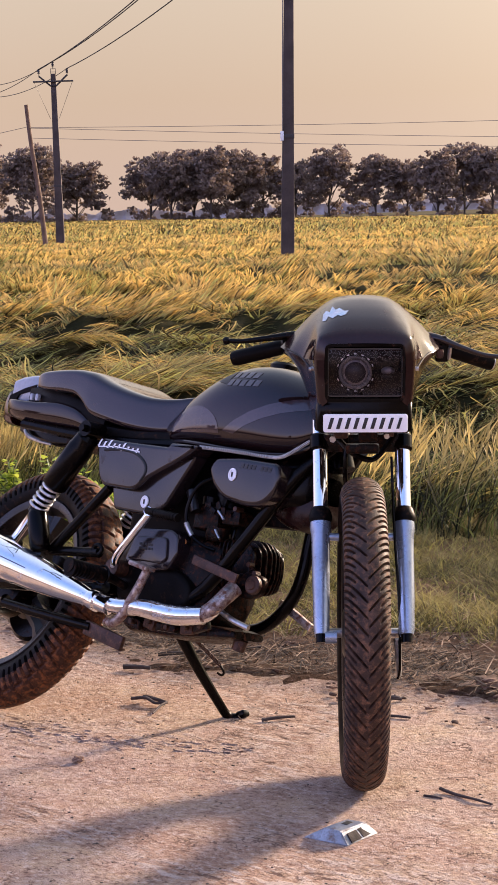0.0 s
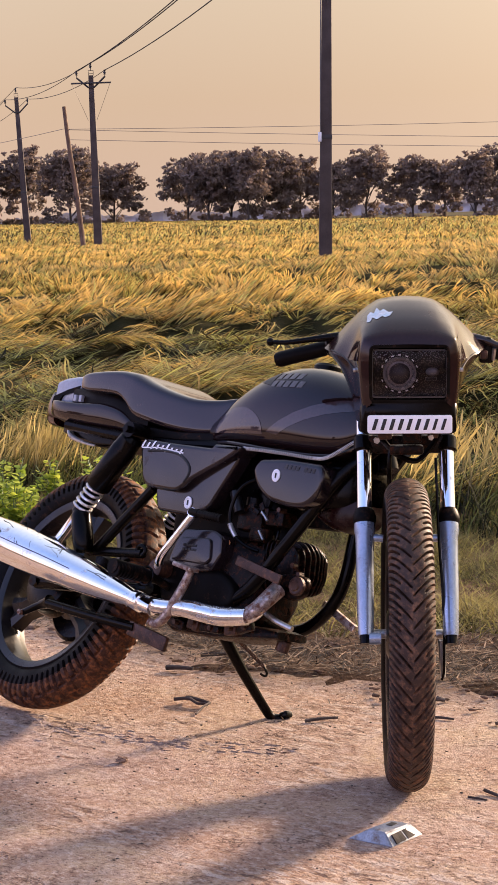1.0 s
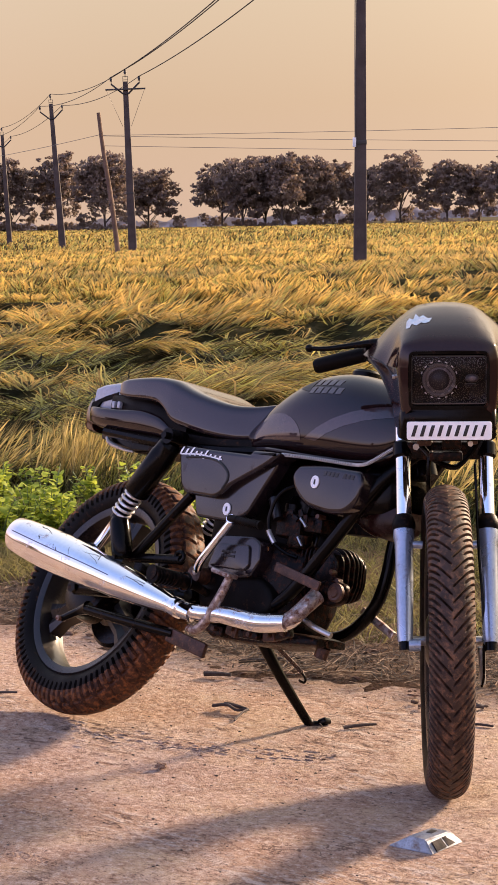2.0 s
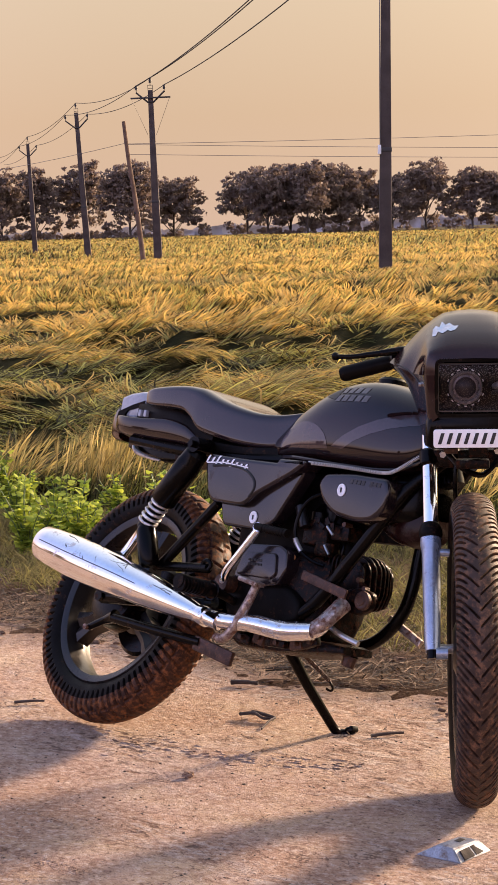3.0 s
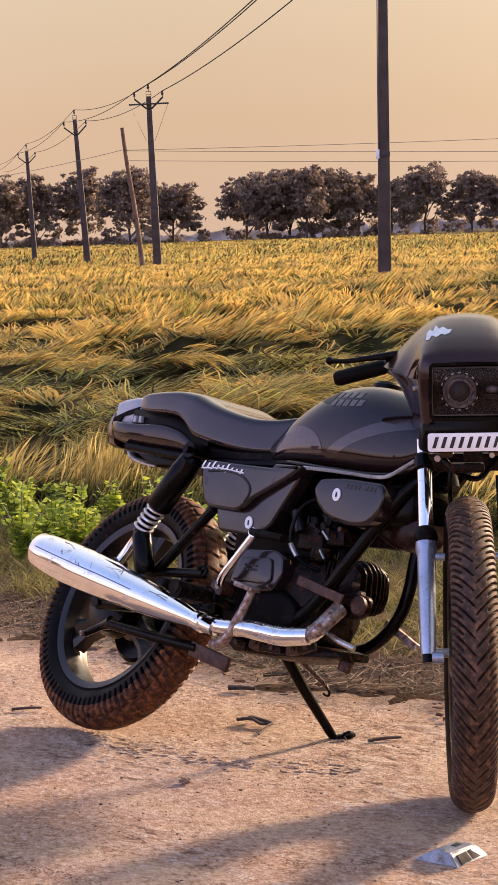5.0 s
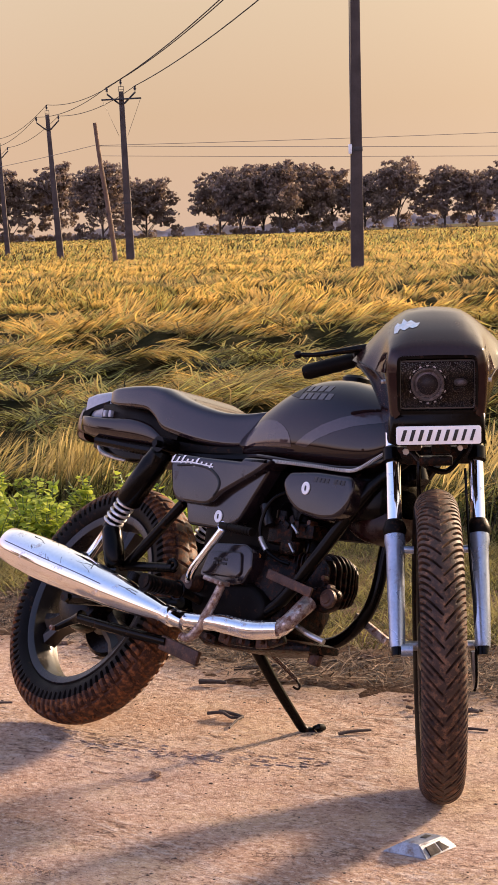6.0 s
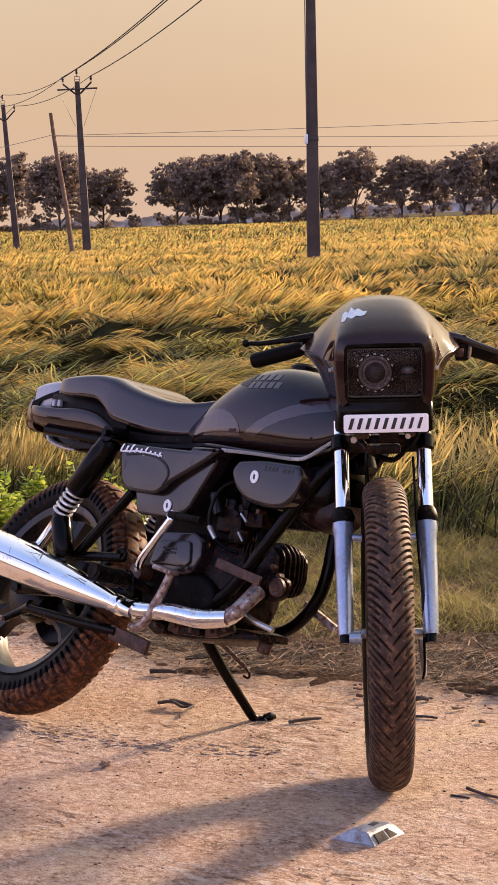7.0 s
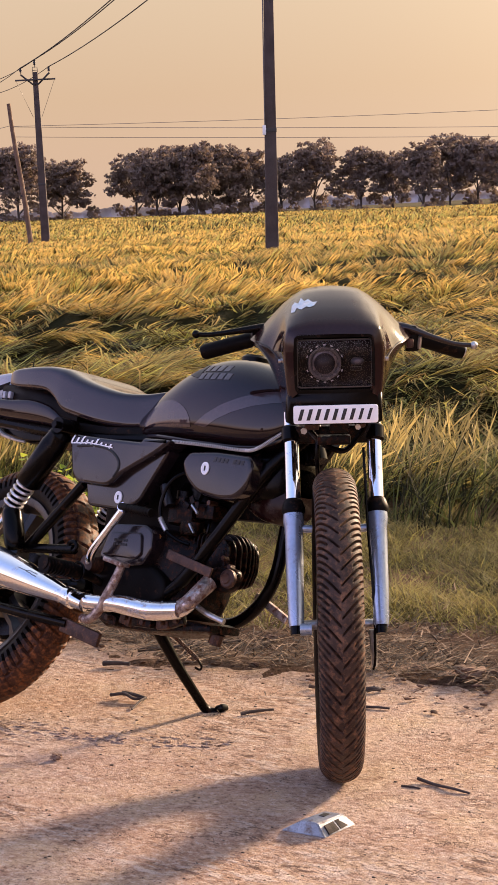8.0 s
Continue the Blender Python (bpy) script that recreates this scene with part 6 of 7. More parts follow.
part("stand_foot", box(0.026, 0.026, 0.016, 0.007, (0, 0, 0), 3), M_BLACK, stand, m=Matrix.Translation((0.549, 0.264, 0.087)) @ Matrix.Rotation(math.radians(-25), 4, "Y"))
part("stand_spring", tube([Vector((0.515 + 0.045 * t, 0.085 + 0.06 * t, 0.25 - 0.055 * t)) + Vector((0.0042 * math.cos(t * 130), 0.0, 0.0042 * math.sin(t * 130))) for t in [k / 160 for k in range(161)]], 0.0017, 6, smooth=False), M_RUST, stand, "rusty return spring")
part("spring_hook", tube([(0.56, 0.145, 0.195), (0.565, 0.155, 0.18), (0.557, 0.158, 0.172), (0.545, 0.155, 0.176)], 0.003, 6), M_BLACK, stand)

# fork and front end (front axes)
fork = new("front_fork", None)
fork.parent = bike
tagged(fork, "front fork with chrome stanchions and silver legs")


def fork_x(z):
    return 0.035 - 0.49 * (z - 0.30)


for s in (-1, 1):
    y = s * 0.087
    part("stanchion", tube([(fork_x(0.545), y, 0.545), (fork_x(0.76), y, 0.76)], 0.0160, 24), M_CHROME, fork, "chrome stanchion", FR)
    leg = part("fork_leg", tube([(fork_x(z), y, z) for z in (0.331, 0.345, 0.42, 0.49, 0.518, 0.534, 0.551)], [0.0150, 0.0165, 0.0180, 0.0190, 0.0195, 0.0225, 0.0215], 24, smooth=False), M_FORK, fork, "silver fork leg", FR)
    part("dust_boot", tube([(fork_x(z), y, z) for z in (0.545, 0.551, 0.559, 0.571, 0.575)], [0.0215, 0.0245, 0.0245, 0.0200, 0.0172], 24, smooth=False), M_RUBBERSIDE, fork, "black rubber dust boot", FR)
    part("bottom_bolt", tube([(fork_x(0.334), y, 0.334), (fork_x(0.315), y, 0.315)], 0.0125, 12), M_BLACK, leg, m=FR)
    part("leg_lug", tube([(fork_x(0.52), y - s * 0.010, 0.519), (fork_x(0.52), y - s * 0.038, 0.517)], 0.0085, 12), M_FORK, leg, m=FR)
    part("clamp_ring", tube([(fork_x(z), y, z) for z in (0.688, 0.692, 0.716, 0.720)], [0.018, 0.0215, 0.0215, 0.018], 20, smooth=False), M_BLACK, fork, m=FR)
part("axle_boss", tube([(0.025, -0.080, 0.327), (0.025, -0.056, 0.327)], 0.013, 16), M_FORK, fork, m=FR)
part("axle", tube([(-0.032, -0.10, 0.3235), (-0.032, 0.10, 0.3235)], 0.010, 12), M_STEEL, fork, m=FR)
for s in (-1, 1):
    part("axle_lug", tube([(0.022, s * 0.087, 0.330), (-0.032, s * 0.087, 0.3235)], 0.013, 12), M_FORK, fork, m=FR)
part("lower_clamp", box(0.055, 0.20, 0.040, 0.010, (-0.175, 0, 0.705)), M_ENGINE, fork, "brown lower fork clamp", FR)
part("brake_plate", lathe([(0.0, 0.040), (0.05, 0.040), (0.052, 0.046), (0.035, 0.052), (0.0, 0.054)], 30), M_RIM, fork, m=FR @ Matrix.Translation((-0.032, 0.0, 0.3235)))
part("brake_cable", tube([(-0.12, 0.062, 0.68), (-0.06, 0.066, 0.52), (0.0, 0.072, 0.40), (0.01, 0.074, 0.27), (0.0, 0.07, 0.235)], 0.0028, 8), M_BLACK, fork, "black brake cable", FR)
part("brake_lever_arm", tube([(0.0, 0.07, 0.318), (0.0, 0.072, 0.24)], [0.008, 0.006], 8), M_STEEL, fork, m=FR)
for y, z, w, h, mt in ((-0.045, 0.733, 0.030, 0.022, M_RUST), (0.012, 0.728, 0.040, 0.026, M_ENGINE), (0.055, 0.735, 0.022, 0.020, M_RUST), (0.0, 0.700, 0.07, 0.020, M_ENGINE)):
    part("lamp_bracket", box(0.03, w, h, 0.005, (-0.10, y, z), 2), mt, fork, m=FR)
part("wiring", tube([(-0.11, -0.05, 0.72), (-0.10, -0.02, 0.690), (-0.11, 0.02, 0.675), (-0.12, 0.05, 0.70), (-0.13, 0.07, 0.73)], 0.006, 8), M_BLACK, fork, "drooping black wiring", FR)
part("wiring", tube([(-0.14, -0.03, 0.74), (-0.12, -0.035, 0.66), (-0.16, -0.03, 0.60), (-0.2, -0.02, 0.55)], 0.005, 8), M_BLACK, fork, "drooping black wiring", FR)
part("bolt", tube([(-0.075, -0.062, 0.722), (-0.085, -0.062, 0.722)], 0.007, 6), M_STEEL, fork, m=FR)
part("bolt", tube([(-0.075, 0.050, 0.728), (-0.085, 0.050, 0.728)], 0.006, 6), M_STEEL, fork, m=FR)


# cowl
def half(points):
    return points + [(-y, z) for y, z in reversed(points[:-1])]


C = [(0.038, half([(-0.075, 0.811), (-0.079, 0.828), (-0.0815, 0.860), (-0.0815, 0.895), (-0.080, 0.912), (-0.075, 0.923), (-0.050, 0.928), (0.0, 0.929)])),
     (0.026, half([(-0.090, 0.797), (-0.095, 0.822), (-0.098, 0.860), (-0.099, 0.895), (-0.097, 0.918), (-0.090, 0.938), (-0.053, 0.949), (0.0, 0.951)])),
     (-0.010, half([(-0.094, 0.783), (-0.099, 0.815), (-0.102, 0.860), (-0.107, 0.892), (-0.102, 0.924), (-0.093, 0.953), (-0.055, 0.972), (0.0, 0.975)])),
     (-0.060, half([(-0.098, 0.770), (-0.103, 0.812), (-0.110, 0.860), (-0.123, 0.892), (-0.113, 0.922), (-0.094, 0.968), (-0.056, 0.992), (0.0, 0.996)])),
     (-0.115, half([(-0.101, 0.758), (-0.108, 0.806), (-0.126, 0.862), (-0.152, 0.901), (-0.137, 0.925), (-0.097, 0.978), (-0.056, 1.006), (0.0, 1.012)])),
     (-0.175, half([(-0.103, 0.755), (-0.112, 0.806), (-0.136, 0.866), (-0.170, 0.907), (-0.149, 0.928), (-0.099, 0.981), (-0.057, 1.010), (0.0, 1.017)]))]
bm = bmesh.new()
rings = [[bm.verts.new((x, y, z)) for y, z in pts] for x, pts in C]
for A, B in zip(rings, rings[1:]):
    for k in range(len(A) - 1):
        bm.faces.new((A[k], A[k + 1], B[k + 1], B[k]))
bmesh.ops.recalc_face_normals(bm, faces=bm.faces)
ridge = {q for A in rings for q in (A[3], A[-4])}
bmesh.ops.split_edges(bm, edges=[e for e in bm.edges if e.verts[0] in ridge and e.verts[1] in ridge])
bmesh.ops.subdivide_edges(bm, edges=list(bm.edges), cuts=3, smooth=0.35, use_grid_fill=True)
bmesh.ops.solidify(bm, geom=list(bm.faces), thickness=0.004)
cowl = part("headlamp_cowl", bm, M_COWL, bike, "brown-black headlamp cowl with a torn sticker", FR, angle=60)
ct = cast(cowl, FRI)
tear = [(-0.056 + (a + 0.056) * 0.86, 0.982 + (b - 0.982) * 0.86) for a, b in ((-0.088, 0.966), (-0.085, 0.980), (-0.078, 0.988), (-0.070, 0.986), (-0.063, 0.998), (-0.056, 0.992), (-0.047, 0.996), (-0.036, 0.990), (-0.026, 0.991), (-0.033, 0.983), (-0.044, 0.979), (-0.052, 0.981), (-0.064, 0.974), (-0.074, 0.977), (-0.080, 0.968))]
patch(ct, tear, (-1, 0, 0), lambda a, b: (0.3, a, b), 0.0010, "torn_sticker", M_STICKER, cowl, "torn pale blue and white sticker", FR, 0.004)
for s in (-1, 1):
    dark_line = []
    for a, b in ((0.155, 0.906), (0.138, 0.900), (0.122, 0.889), (0.108, 0.872)):
        hit = ct.ray_cast(Vector((0.3, s * a, b)), Vector((-1, 0, 0)))[0]
        if hit:
            dark_line.append(hit + Vector((0.001, 0, 0)))
    if len(dark_line) > 2:
        # Black line paints the shade along the crease of the wing.
        part("crease_line", tube(dark_line, 0.0017, 6), M_INK, cowl, m=FR)
    part("side_bolt", tube([(-0.03, s * 0.100, 0.872), (-0.03, s * 0.112, 0.872)], 0.0045, 10), M_STEEL, cowl, m=FR)
# headlamp
lamp = part("headlamp", box(0.05, 0.178, 0.128, 0.022, (-0.010, 0, 0.868), 4), M_LENSDARK, bike, "square headlamp with a dark round projector", FR)


def frame_ring(w, h, r, t, x, depth, z0):
    """A rounded rectangular frame in the y, z plane."""
    o = rounded([(-w / 2, -h / 2), (w / 2, -h / 2), (w / 2, h / 2), (-w / 2, h / 2)], r, 6)
    i = rounded([(-w / 2 + t, -h / 2 + t), (w / 2 - t, -h / 2 + t), (w / 2 - t, h / 2 - t), (-w / 2 + t, h / 2 - t)], max(0.002, r - t), 6)
    b = bmesh.new()
    lay = []
    for pts, xx in ((i, x - depth), (i, x - 0.001), (i, x), (o, x), (o, x - 0.001), (o, x - depth)):
        lay.append([b.verts.new((xx, y, z + z0)) for y, z in pts])
    for A, B in zip(lay, lay[1:]):
        for k in range(len(A)):
            b.faces.new((A[k], A[(k + 1) % len(A)], B[(k + 1) % len(B)], B[k]))
    bmesh.ops.recalc_face_normals(b, faces=b.faces)
    return b


part("bezel", frame_ring(0.161, 0.116, 0.014, 0.006, 0.040, 0.03, 0.870), M_BLACK, lamp, "black headlamp bezel", FR)
part("inner_bezel", frame_ring(0.152, 0.098, 0.010, 0.003, 0.034, 0.02, 0.870), M_LENSGREY, lamp, m=FR)
part("reflector_plate", box(0.004, 0.150, 0.100, 0.001, (0.017, 0, 0.868)), M_LENSDARK, lamp, "dark reflector plate", FR)
PJ = FR @ Matrix.Translation((0.018, -0.019, 0.869))
part("projector", lathe([(0.0, 0.004), (0.012, 0.0035), (0.021, 0.0025), (0.026, 0.001), (0.027, 0.006), (0.030, 0.0085), (0.0325, 0.0085), (0.034, 0.006), (0.034, 0.0), (0.0, 0.0)], 40, "X"), M_PROJ, lamp, "round projector lens with a grey ring", PJ)
part("projector_lens", lathe([(0.0, 0.014), (0.008, 0.0130), (0.015, 0.0100), (0.020, 0.0050), (0.0215, 0.002), (0.0, 0.002)], 32, "X"), M_LENSGREY, lamp, "dark domed lens", PJ)
for k in range(16):
    a = 2 * math.pi * k / 16
    if abs(math.sin(a)) < 0.97:
        part("led", box(0.002, 0.0052, 0.0022, 0.0006, (0.002, 0, 0.0375)), M_WHITE, lamp, m=PJ @ Matrix.Rotation(a, 4, "X"))
part("side_bulb", lathe([(0.0, 0.010), (0.007, 0.008), (0.011, 0.003), (0.012, 0.0), (0.0, 0.0)], 20, "X"), M_PROJ, lamp, "small bright side bulb", FR @ Matrix.Translation((0.018, 0.047, 0.872)) @ Matrix.Diagonal((1, 1.2, 0.75, 1)))
part("bulb_holder", box(0.008, 0.022, 0.008, 0.002, (0.020, 0.044, 0.858)), M_RIM, lamp, m=FR)
pane = part("lens", box(0.003, 0.146, 0.092, 0.001, (0.036, 0, 0.870)), M_GLASS, lamp, "flat clear headlamp glass", FR)
pane.visible_shadow = False
part("chin_panel", loft([[(x, -w, zb), (x, -w, zt), (x, -w * 0.9, zt + 0.005), (x, w * 0.9, zt + 0.005), (x, w, zt), (x, w, zb), (x, w * 0.9, zb - 0.006), (x, -w * 0.9, zb - 0.006)] for x, w, zb, zt in ((0.030, 0.088, 0.786, 0.806), (0.022, 0.095, 0.752, 0.808), (-0.05, 0.099, 0.745, 0.80), (-0.12, 0.10, 0.745, 0.78))]), M_BLACK, cowl, "black chin panel under the headlamp", FR, angle=50)
plate = part("number_plate", slab(rounded([(-0.085, -0.0185), (0.085, -0.0185), (0.085, 0.0185), (-0.085, 0.0185)], 0.006), 0.004, 0.001), M_WHITE, bike, "white number plate with black marks", FR @ Matrix.Translation((0.034, 0.001, 0.768)) @ RZ90)
for k in range(9):
    bmb = box(0.001, 0.0072 if k < 7 else 0.0060, 0.0225, 0.0004)
    for v in bmb.verts:
        v.co.y += v.co.z * 0.30
    part("mark_bar", bmb, M_INK, plate, "black bar", FR @ Matrix.Translation((0.0386, -0.0685 + 0.0172 * k, 0.768)))

# handlebar and controls
bars = part("handlebar", tube([(-0.212, -0.17, 0.903), (-0.205, -0.12, 0.917), (-0.19, -0.07, 0.930), (-0.185, 0, 0.932), (-0.19, 0.07, 0.930), (-0.205, 0.12, 0.917), (-0.212, 0.17, 0.903)], 0.0112, 14), M_BLACK, bike, "black handlebar", FR)
for s in (-1, 1):
    z1 = 0.878 if s < 0 else 0.866
    a, b = Vector((-0.212, (-0.165 if s < 0 else 0.182), 0.905 if s < 0 else 0.900)), Vector((-0.235, s * 0.271 if s < 0 else 0.283, z1))
    g = part("grip", tube([a, a.lerp(b, 0.05), a.lerp(b, 0.93), b], [0.0145, 0.0165, 0.0168, 0.0150], 20, smooth=False), M_RUBBERSIDE, bars, "black rubber handlebar grip", FR)
    part("grip_end", tube([b, b.lerp(a, -0.03)], 0.0125, 16), M_STEEL if s > 0 else M_BLACK, bars, m=FR)
    part("switch_housing", tube([a.lerp(b, -0.30), a.lerp(b, -0.26), a.lerp(b, -0.06), a.lerp(b, -0.02)], [0.016, 0.021, 0.022, 0.018], 14, smooth=False), M_BLACK, bars, "black switch housing", FR)
    if s < 0:
        lv = [(-0.190, -0.125, 0.930), (-0.185, -0.15, 0.930), (-0.182, -0.20, 0.925), (-0.185, -0.25, 0.919), (-0.19, -0.284, 0.920)]
    else:
        lv = [(-0.190, 0.14, 0.925), (-0.183, 0.165, 0.922), (-0.180, 0.21, 0.905), (-0.185, 0.26, 0.888), (-0.19, 0.302, 0.883)]
    le = part("lever", tube(lv, [0.012, 0.0095, 0.0062, 0.0052, 0.0050], 12), M_BLACK if s < 0 else M_PAINT, bars, "black control lever" if s < 0 else "glossy black control lever", FR)
    bmb = bmesh.new()
    bmesh.ops.create_uvsphere(bmb, u_segments=14, v_segments=10, radius=0.0088)
    part("lever_ball", bmb, M_BLACK if s < 0 else M_STEEL, le, m=FR @ Matrix.Translation(lv[-1]))
    part("lever_perch", box(0.03, 0.035, 0.022, 0.006, (-0.195, s * 0.135, 0.925), 2), M_RUST, bars, m=FR)
    part("control_cable", tube([(-0.185, s * 0.135, 0.932), (-0.16, s * 0.10, 0.945), (-0.15, s * 0.05, 0.90), (-0.19, s * 0.03, 0.80), (-0.24, s * 0.02, 0.74)], 0.0042, 8), M_BLACK, bars, m=FR)
part("clamp", box(0.036, 0.030, 0.050, 0.008, (-0.200, 0.172, 0.898), 3), M_BLACK, bars, "black throttle clamp", FR)
part("clamp", box(0.020, 0.016, 0.020, 0.005, (-0.178, 0.166, 0.892), 2), M_RUST, bars, "rusty clamp bolt head", FR)
part("clamp", tube([(-0.186, 0.186, 0.880), (-0.176, 0.188, 0.905)], 0.0045, 8), M_STEEL, bars, "bright cable end", FR)
part("lever_perch", box(0.030, 0.030, 0.020, 0.007, (-0.190, 0.168, 0.919), 3), M_BLACK, bars, m=FR)
part("steering_head", tube([(0.90, 0, 0.80), (0.955, 0, 0.66)], 0.026, 18), M_BLACK, bike)


# ---- small things on the ground ----
stud = new("road_stud", None)
tagged(stud, "worn silver road stud lying loose on the concrete", "road stud")
stud.matrix_basis = Matrix.Translation((1.292, -0.260, 0.001)) @ Matrix.Rotation(math.radians(4), 4, "Z") @ Matrix.Diagonal((1.08, 1.08, 1.0, 1))
M_STUD = material("scuffed silver alloy", (0.36, 0.38, 0.42), 0.42, 0.5, 0.3, 30, 220, 0.15, grime=(0.13, 0.09, 0.07), grime_amount=0.34)
# Dark brown paints the shade inside the stud's empty windows.
M_HOLLOW = material("shade-dark hollow", (0.035, 0.024, 0.019), 0.9, 0, 0.5, 60, 250, 0.3)
sb = bmesh.new()
lo = [sb.verts.new(p) for p in ((-0.050, -0.046, 0), (0.046, -0.044, 0), (0.052, 0.046, 0), (-0.044, 0.044, 0))]
hi = [sb.verts.new(p) for p in ((-0.014, -0.026, 0.022), (0.024, -0.034, 0.022), (0.032, 0.034, 0.022), (-0.006, 0.033, 0.022))]
sb.faces.new(lo[::-1])
sb.faces.new(hi)
for k in range(4):
    sb.faces.new((lo[k], lo[(k + 1) % 4], hi[(k + 1) % 4], hi[k]))
bmesh.ops.recalc_face_normals(sb, faces=sb.faces)
bmesh.ops.bevel(sb, geom=list(sb.edges), offset=0.0022, segments=2, affect="EDGES")
part("body", sb, M_STUD, stud)
# two dark windows in the steep side, their shade painted on, with a bar between them
for a, b in ((-0.030, 0.000), (0.005, 0.031)):
    wv = bmesh.new()
    wq = []
    for y, t in ((a, 0.16), (b, 0.16), (b * 0.86, 0.80), (a * 0.86, 0.80)):
        wq.append(wv.verts.new((0.0495 + (0.0285 - 0.0495) * t + 0.0008, y, 0.022 * t + 0.0008)))
    fw = wv.faces.new(wq)
    ex_ = bmesh.ops.extrude_face_region(wv, geom=[fw])
    bmesh.ops.translate(wv, vec=(-0.004, 0, -0.003), verts=[g for g in ex_["geom"] if isinstance(g, bmesh.types.BMVert)])
    bmesh.ops.recalc_face_normals(wv, faces=wv.faces)
    part("reflector_window", wv, M_HOLLOW, stud, "empty reflector window, shade painted brown")
# Black plate painting the shade of the hole in the top.
part("top_hole_shade", box(0.012, 0.018, 0.002, 0.0008, (0.006, 0.012, 0.0222)), M_INK, stud)


def twig(points, r, label, mat=None):
    return tagged(part("twig", tube([(x, y, z) for x, y, z in points], [r * (1 - 0.5 * i / len(points)) for i in range(len(points))], 7), mat or M_TWIG), label, "twig", "twigs on the ground")


twig([(1.285, 0.070, 0.010), (1.33, 0.066, 0.006), (1.38, 0.058, 0.008), (1.424, 0.056, 0.006)], 0.0038, "dark dry twig on the road")
twig([(1.275, 0.028, 0.004), (1.298, 0.031, 0.005), (1.318, 0.034, 0.004)], 0.0026, "short dark twig on the road")
twig([(0.215, 0.234, 0.006), (0.26, 0.238, 0.014), (0.30, 0.232, 0.008), (0.327, 0.243, 0.012), (0.335, 0.215, 0.010), (0.355, 0.168, 0.004)], 0.0045, "crooked dark twig on the road")
twig([(0.23, 0.262, 0.006), (0.27, 0.250, 0.012), (0.32, 0.252, 0.008)], 0.006, "short dark twig with bark on the road")
twig([(0.613, 0.275, 0.004), (0.635, 0.31, 0.006), (0.656, 0.343, 0.004)], 0.0045, "thin dry twig on the road")
twig([(0.832, 0.474, 0.004), (0.86, 0.483, 0.005), (0.889, 0.491, 0.004)], 0.0038, "thin dry twig on the road")
twig([(-0.045, 0.459, 0.006), (-0.01, 0.475, 0.008), (0.024, 0.491, 0.006)], 0.007, "dark stub of wood on the road")
twig([(-0.03, 0.575, 0.02), (0.04, 0.64, 0.022), (0.10, 0.71, 0.024), (0.152, 0.79, 0.022)], 0.006, "long dark stick on the verge")
twig([(-0.365, -0.022, 0.004), (-0.34, 0.01, 0.005), (-0.312, 0.036, 0.004)], 0.0042, "thin dry twig on the road")
twig([(-1.25, 0.62, 0.01), (-1.1, 0.70, 0.02), (-0.98, 0.76, 0.02)], 0.006, "dark stick on the verge")
twig([(0.735, 0.60, 0.004), (0.752, 0.606, 0.008), (0.765, 0.618, 0.004)], 0.007, "dark scrap of bark on the road")

# crumbs of earth and gravel
def crumbs(name, n, xr, yr, size, mat, label, seed, thin=0.0):
    r = np.random.default_rng(seed)
    x = r.uniform(*xr, n)
    y = yr[0] + (yr[1] - yr[0]) * r.random(n) ** (1.0 - thin)
    s = size[0] + (size[1] - size[0]) * r.random(n) ** 5
    ico = bmesh.new()
    bmesh.ops.create_icosphere(ico, subdivisions=1, radius=1.0)
    v0 = np.array([v.co[:] for v in ico.verts])
    f0 = np.array([[v.index for v in f.verts] for f in ico.faces])
    ico.free()
    q = v0[None] * (1 + 0.30 * r.normal(0, 1, (n, len(v0), 1))) * s[:, None, None] * np.array([1.35, 1.0, 0.45])
    q = q + np.stack([x, y, s * 0.35 + 0.002], -1)[:, None, :]
    f = f0[None] + (np.arange(n) * len(v0))[:, None, None]
    return tagged(sheet(name, q.reshape(-1, 3), f.reshape(-1, 3), mat), label, "crumbs", kind="stuff")


M_CLOD = material("dry earth clod", (0.24, 0.14, 0.09), 0.95, 0, 0.6, 12, 200, 0.5)
M_CHIP = material("dark road grit", (0.10, 0.075, 0.06), 0.9, 0, 0.4, 30, 200, 0.3)
crumbs("earth_crumbs", 3200, (-3, 2.4), (0.50, 1.25), (0.0014, 0.0115), M_CLOD, "brown earth crumbs along the road edge", 71, 0.2)
crumbs("road_grit", 3400, (-1.0, 2.0), (-1.2, 0.65), (0.0006, 0.0034), M_CHIP, "dark grit scattered over the concrete", 72)
for x, y, s in ((0.905, 0.80, 0.030), (0.86, 0.83, 0.024), (0.95, 0.84, 0.02), (0.635, 0.805, 0.016), (0.74, 0.80, 0.014), (0.492, -0.205, 0.012), (0.20, 0.86, 0.02), (-0.6, 0.80, 0.02)):
    bm = bmesh.new()
    bmesh.ops.create_icosphere(bm, subdivisions=3, radius=s)
    for v in bm.verts:
        v.co *= 1 + 0.8 * noise.noise(v.co * 1.6 / s + Vector((x * 9, y * 7, 0)))
        v.co.z *= 0.5
    tagged(part("earth_clod", bm, M_CLOD, None, "", Matrix.Translation((x, y, s * 0.35 + (0.012 if y > 0.6 else 0.0)))), "lump of dry brown earth beside the road", "clod", "clods on the verge")


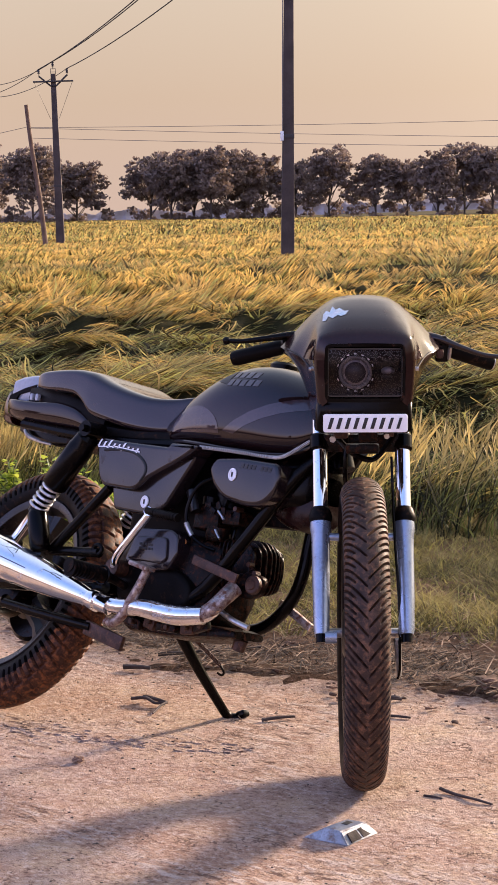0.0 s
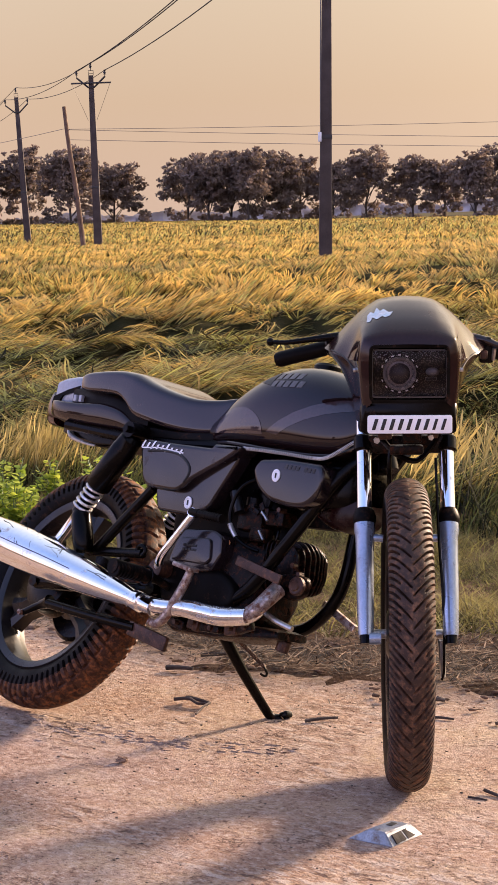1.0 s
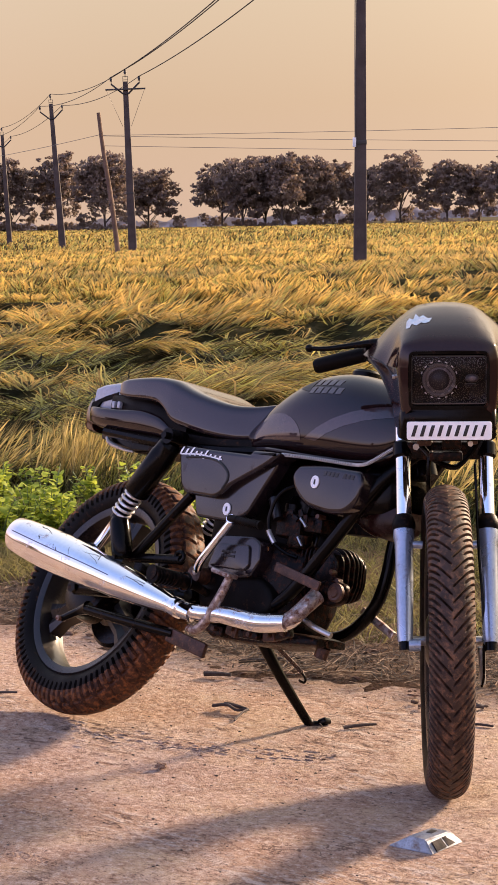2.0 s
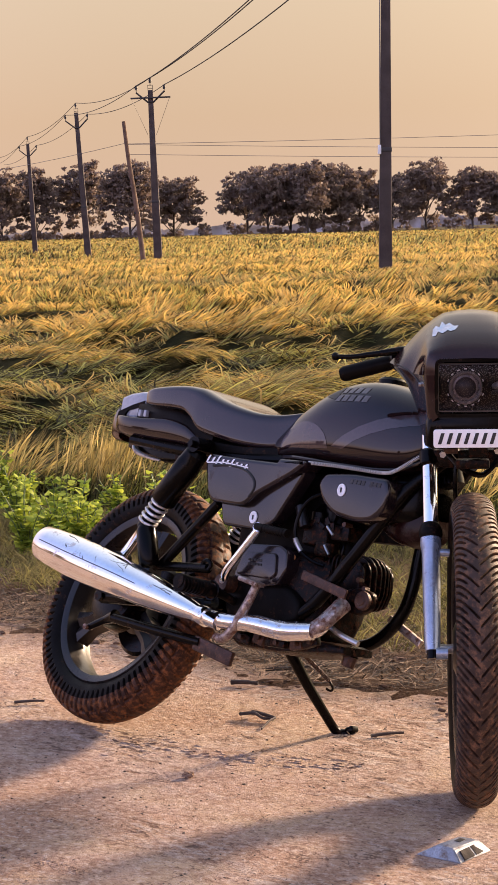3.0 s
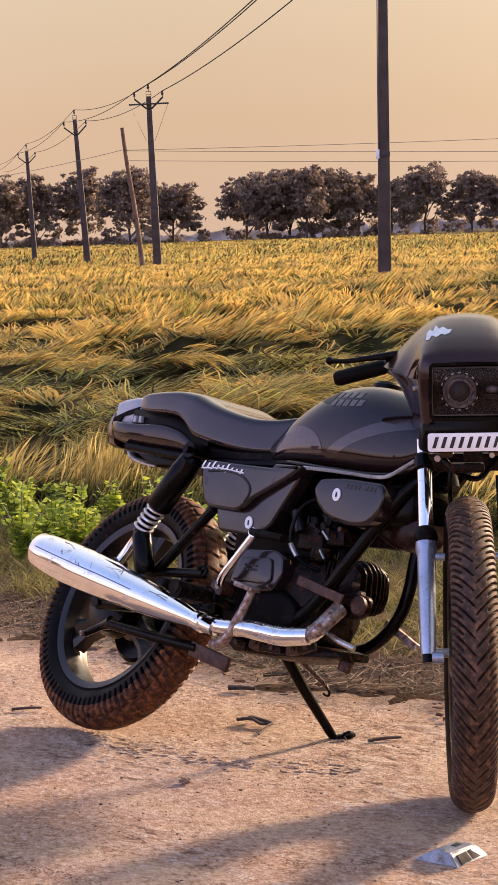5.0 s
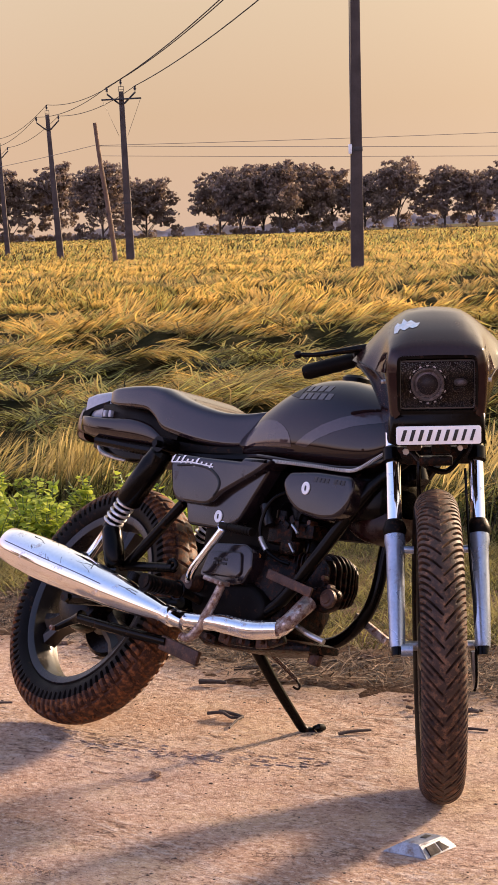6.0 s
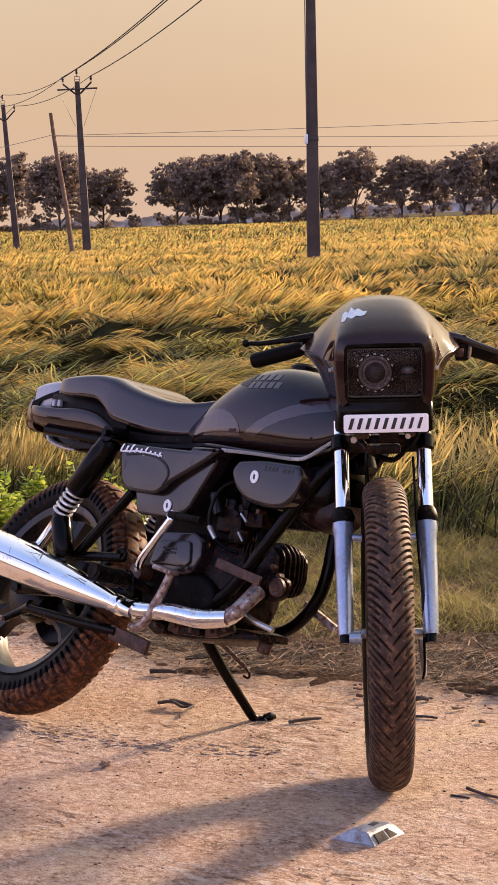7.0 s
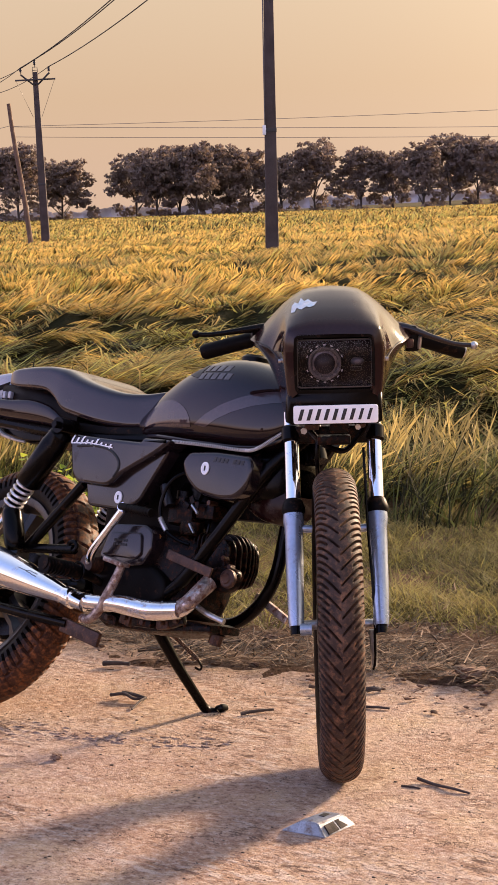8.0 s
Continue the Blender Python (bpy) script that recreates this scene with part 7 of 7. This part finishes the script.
# lifted flakes of the skin of the concrete in a band, and ribs pressed by a tyre
def plates(name, mids, sizes, turns, thick, mat, label, category, tilt=0.0, seed=0):
    """Thin ragged plates lying on the road, one island each."""
    r = np.random.default_rng(seed)
    n, k = len(mids), 7
    g = np.arange(k) * 2 * math.pi / k
    rad = r.uniform(0.6, 1.15, (n, k))
    a, b = sizes[:, :1] * rad * np.cos(g), sizes[:, 1:] * rad * np.sin(g)
    c, s = np.cos(turns)[:, None], np.sin(turns)[:, None]
    x, y = mids[:, :1] + a * c - b * s, mids[:, 1:] + a * s + b * c
    lean = tilt * r.normal(0, 1, (n, 1)) * a
    base = road_z(mids[:, 0], mids[:, 1])[:, None] + 0 * a
    low = np.stack([x, y, base - 0.001], -1)
    top = np.stack([x * 0.9 + mids[:, :1] * 0.1, y * 0.9 + mids[:, 1:] * 0.1, base + thick * r.uniform(0.4, 1.5, (n, 1)) + np.abs(lean)], -1)
    mid = np.stack([mids[:, 0], mids[:, 1], top[:, :, 2].mean(1)], -1)[:, None]
    v = np.concatenate([low, top, mid], 1)
    q = []
    for j in range(k):
        i = (j + 1) % k
        q += [(j, i, k + i), (j, k + i, k + j), (k + j, k + i, 2 * k)]
    f = np.array(q)[None] + (np.arange(n) * (2 * k + 1))[:, None, None]
    return tagged(sheet(name, v.reshape(-1, 3), f.reshape(-1, 3), mat), label, category, kind="stuff")


r5 = np.random.default_rng(81)
u = r5.random(230)
band = np.stack([-0.25 + 1.0 * u, -0.105 + 0.03 * u + 0.16 * u ** 4 + r5.normal(0, 0.020, 230) * (0.6 + 1.2 * np.sin(u * 9) ** 2)], -1)
plates("concrete_flakes", band, np.stack([r5.uniform(0.003, 0.016, 230), r5.uniform(0.002, 0.006, 230)], -1), 0.35 + r5.normal(0, 0.25, 230), 0.0014, M_ROAD, "pale flakes lifting from the worn concrete", "flakes", 0.04, 82)
for x0, y0, ln, tw in ((0.375, -0.600, 0.26, 0.0), (0.520, -0.800, 0.34, 0.06)):
    ribs = [(x0 + 0.0125 * k, y0 + tw * 0.0125 * k + 0.020 * w) for k in range(int(ln / 0.0125)) for w in (-0.55, 0.0, 0.55)]
    ribs = np.array(ribs) + r5.normal(0, 0.0015, (len(ribs), 2))
    keep = r5.random(len(ribs)) < 0.8
    ribs = ribs[keep]
    plates("tyre_print", ribs, np.stack([r5.uniform(0.0028, 0.0045, len(ribs)), r5.uniform(0.004, 0.0062, len(ribs))], -1), np.full(len(ribs), 0.5), 0.0016, M_ROAD, "ribs of dust left by a tyre on the concrete", "tyre print", 0.0, 83)


# weeds by the road
def weed(x, y, height, seed):
    r = random.Random(seed)
    root = new("weed", None)
    root.location = (x, y, 0.0)
    stems = bmesh.new()
    leaves_v, leaves_f = [], []
    for k in range(r.randint(5, 8)):
        a, ln = r.uniform(0, 6.28), height * r.uniform(0.6, 1.05)
        lean = r.uniform(0.05, 0.5)
        pts = [Vector((math.cos(a) * lean * ln * t * t, math.sin(a) * lean * ln * t * t, ln * t)) for t in (0, 0.35, 0.7, 1.0)]
        q = tube(pts, [0.0035, 0.003, 0.0024, 0.0015], 5)
        me = bpy.data.meshes.new("stem")
        q.to_mesh(me)
        q.free()
        stems.from_mesh(me)
        bpy.data.meshes.remove(me)
        for j in range(r.randint(20, 30)):
            t = r.uniform(0.2, 1.0)
            p = Vector((math.cos(a) * lean * ln * t * t, math.sin(a) * lean * ln * t * t, ln * t))
            b_ = r.uniform(0, 6.28)
            size = r.uniform(0.009, 0.021) * (1.25 - 0.4 * t)
            d = Vector((math.cos(b_), math.sin(b_), r.uniform(-0.2, 0.7))).normalized()
            sd = d.cross(Vector((r.uniform(-.5, .5), r.uniform(-.5, .5), 1))).normalized()
            up = sd.cross(d)
            c = p + d * size * 1.1
            ring = []
            for i in range(11):
                g = 2 * math.pi * i / 11
                rad = size * (0.86 + 0.16 * math.cos(3 * g)) * (1 + 0.10 * math.sin(5 * g + seed))
                ring.append(c + d * math.cos(g) * rad + sd * math.sin(g) * rad * 0.95 + up * (-0.25 * rad * abs(math.sin(g))))
            o = len(leaves_v)
            leaves_v.append(c)
            leaves_v.extend(ring)
            leaves_f.extend((o, o + 1 + i, o + 1 + (i + 1) % 11) for i in range(11))
    tagged(part("stem", stems, M_WEEDSTEM, root), kind="stuff")
    sheet("leaves", np.array([v[:] for v in leaves_v]), leaves_f, M_WEED, np.zeros(len(leaves_v)), root)
    return tagged(root, "bright green broad-leaved weed on the verge", "weed", "weeds on the verge")


M_WEEDSTEM = material("green weed stem", (0.10, 0.16, 0.04), 0.6, 0, 0.3, 30, 120, 0.1)
rw = random.Random(11)
for i in range(48):
    wx, wy = -3.6 + 2.35 * rw.random(), 1.30 + 0.85 * rw.random()
    if wx > -1.9 and wy < 1.6:
        wy += 0.2
    weed(wx, wy, rw.uniform(0.16, 0.33), i)
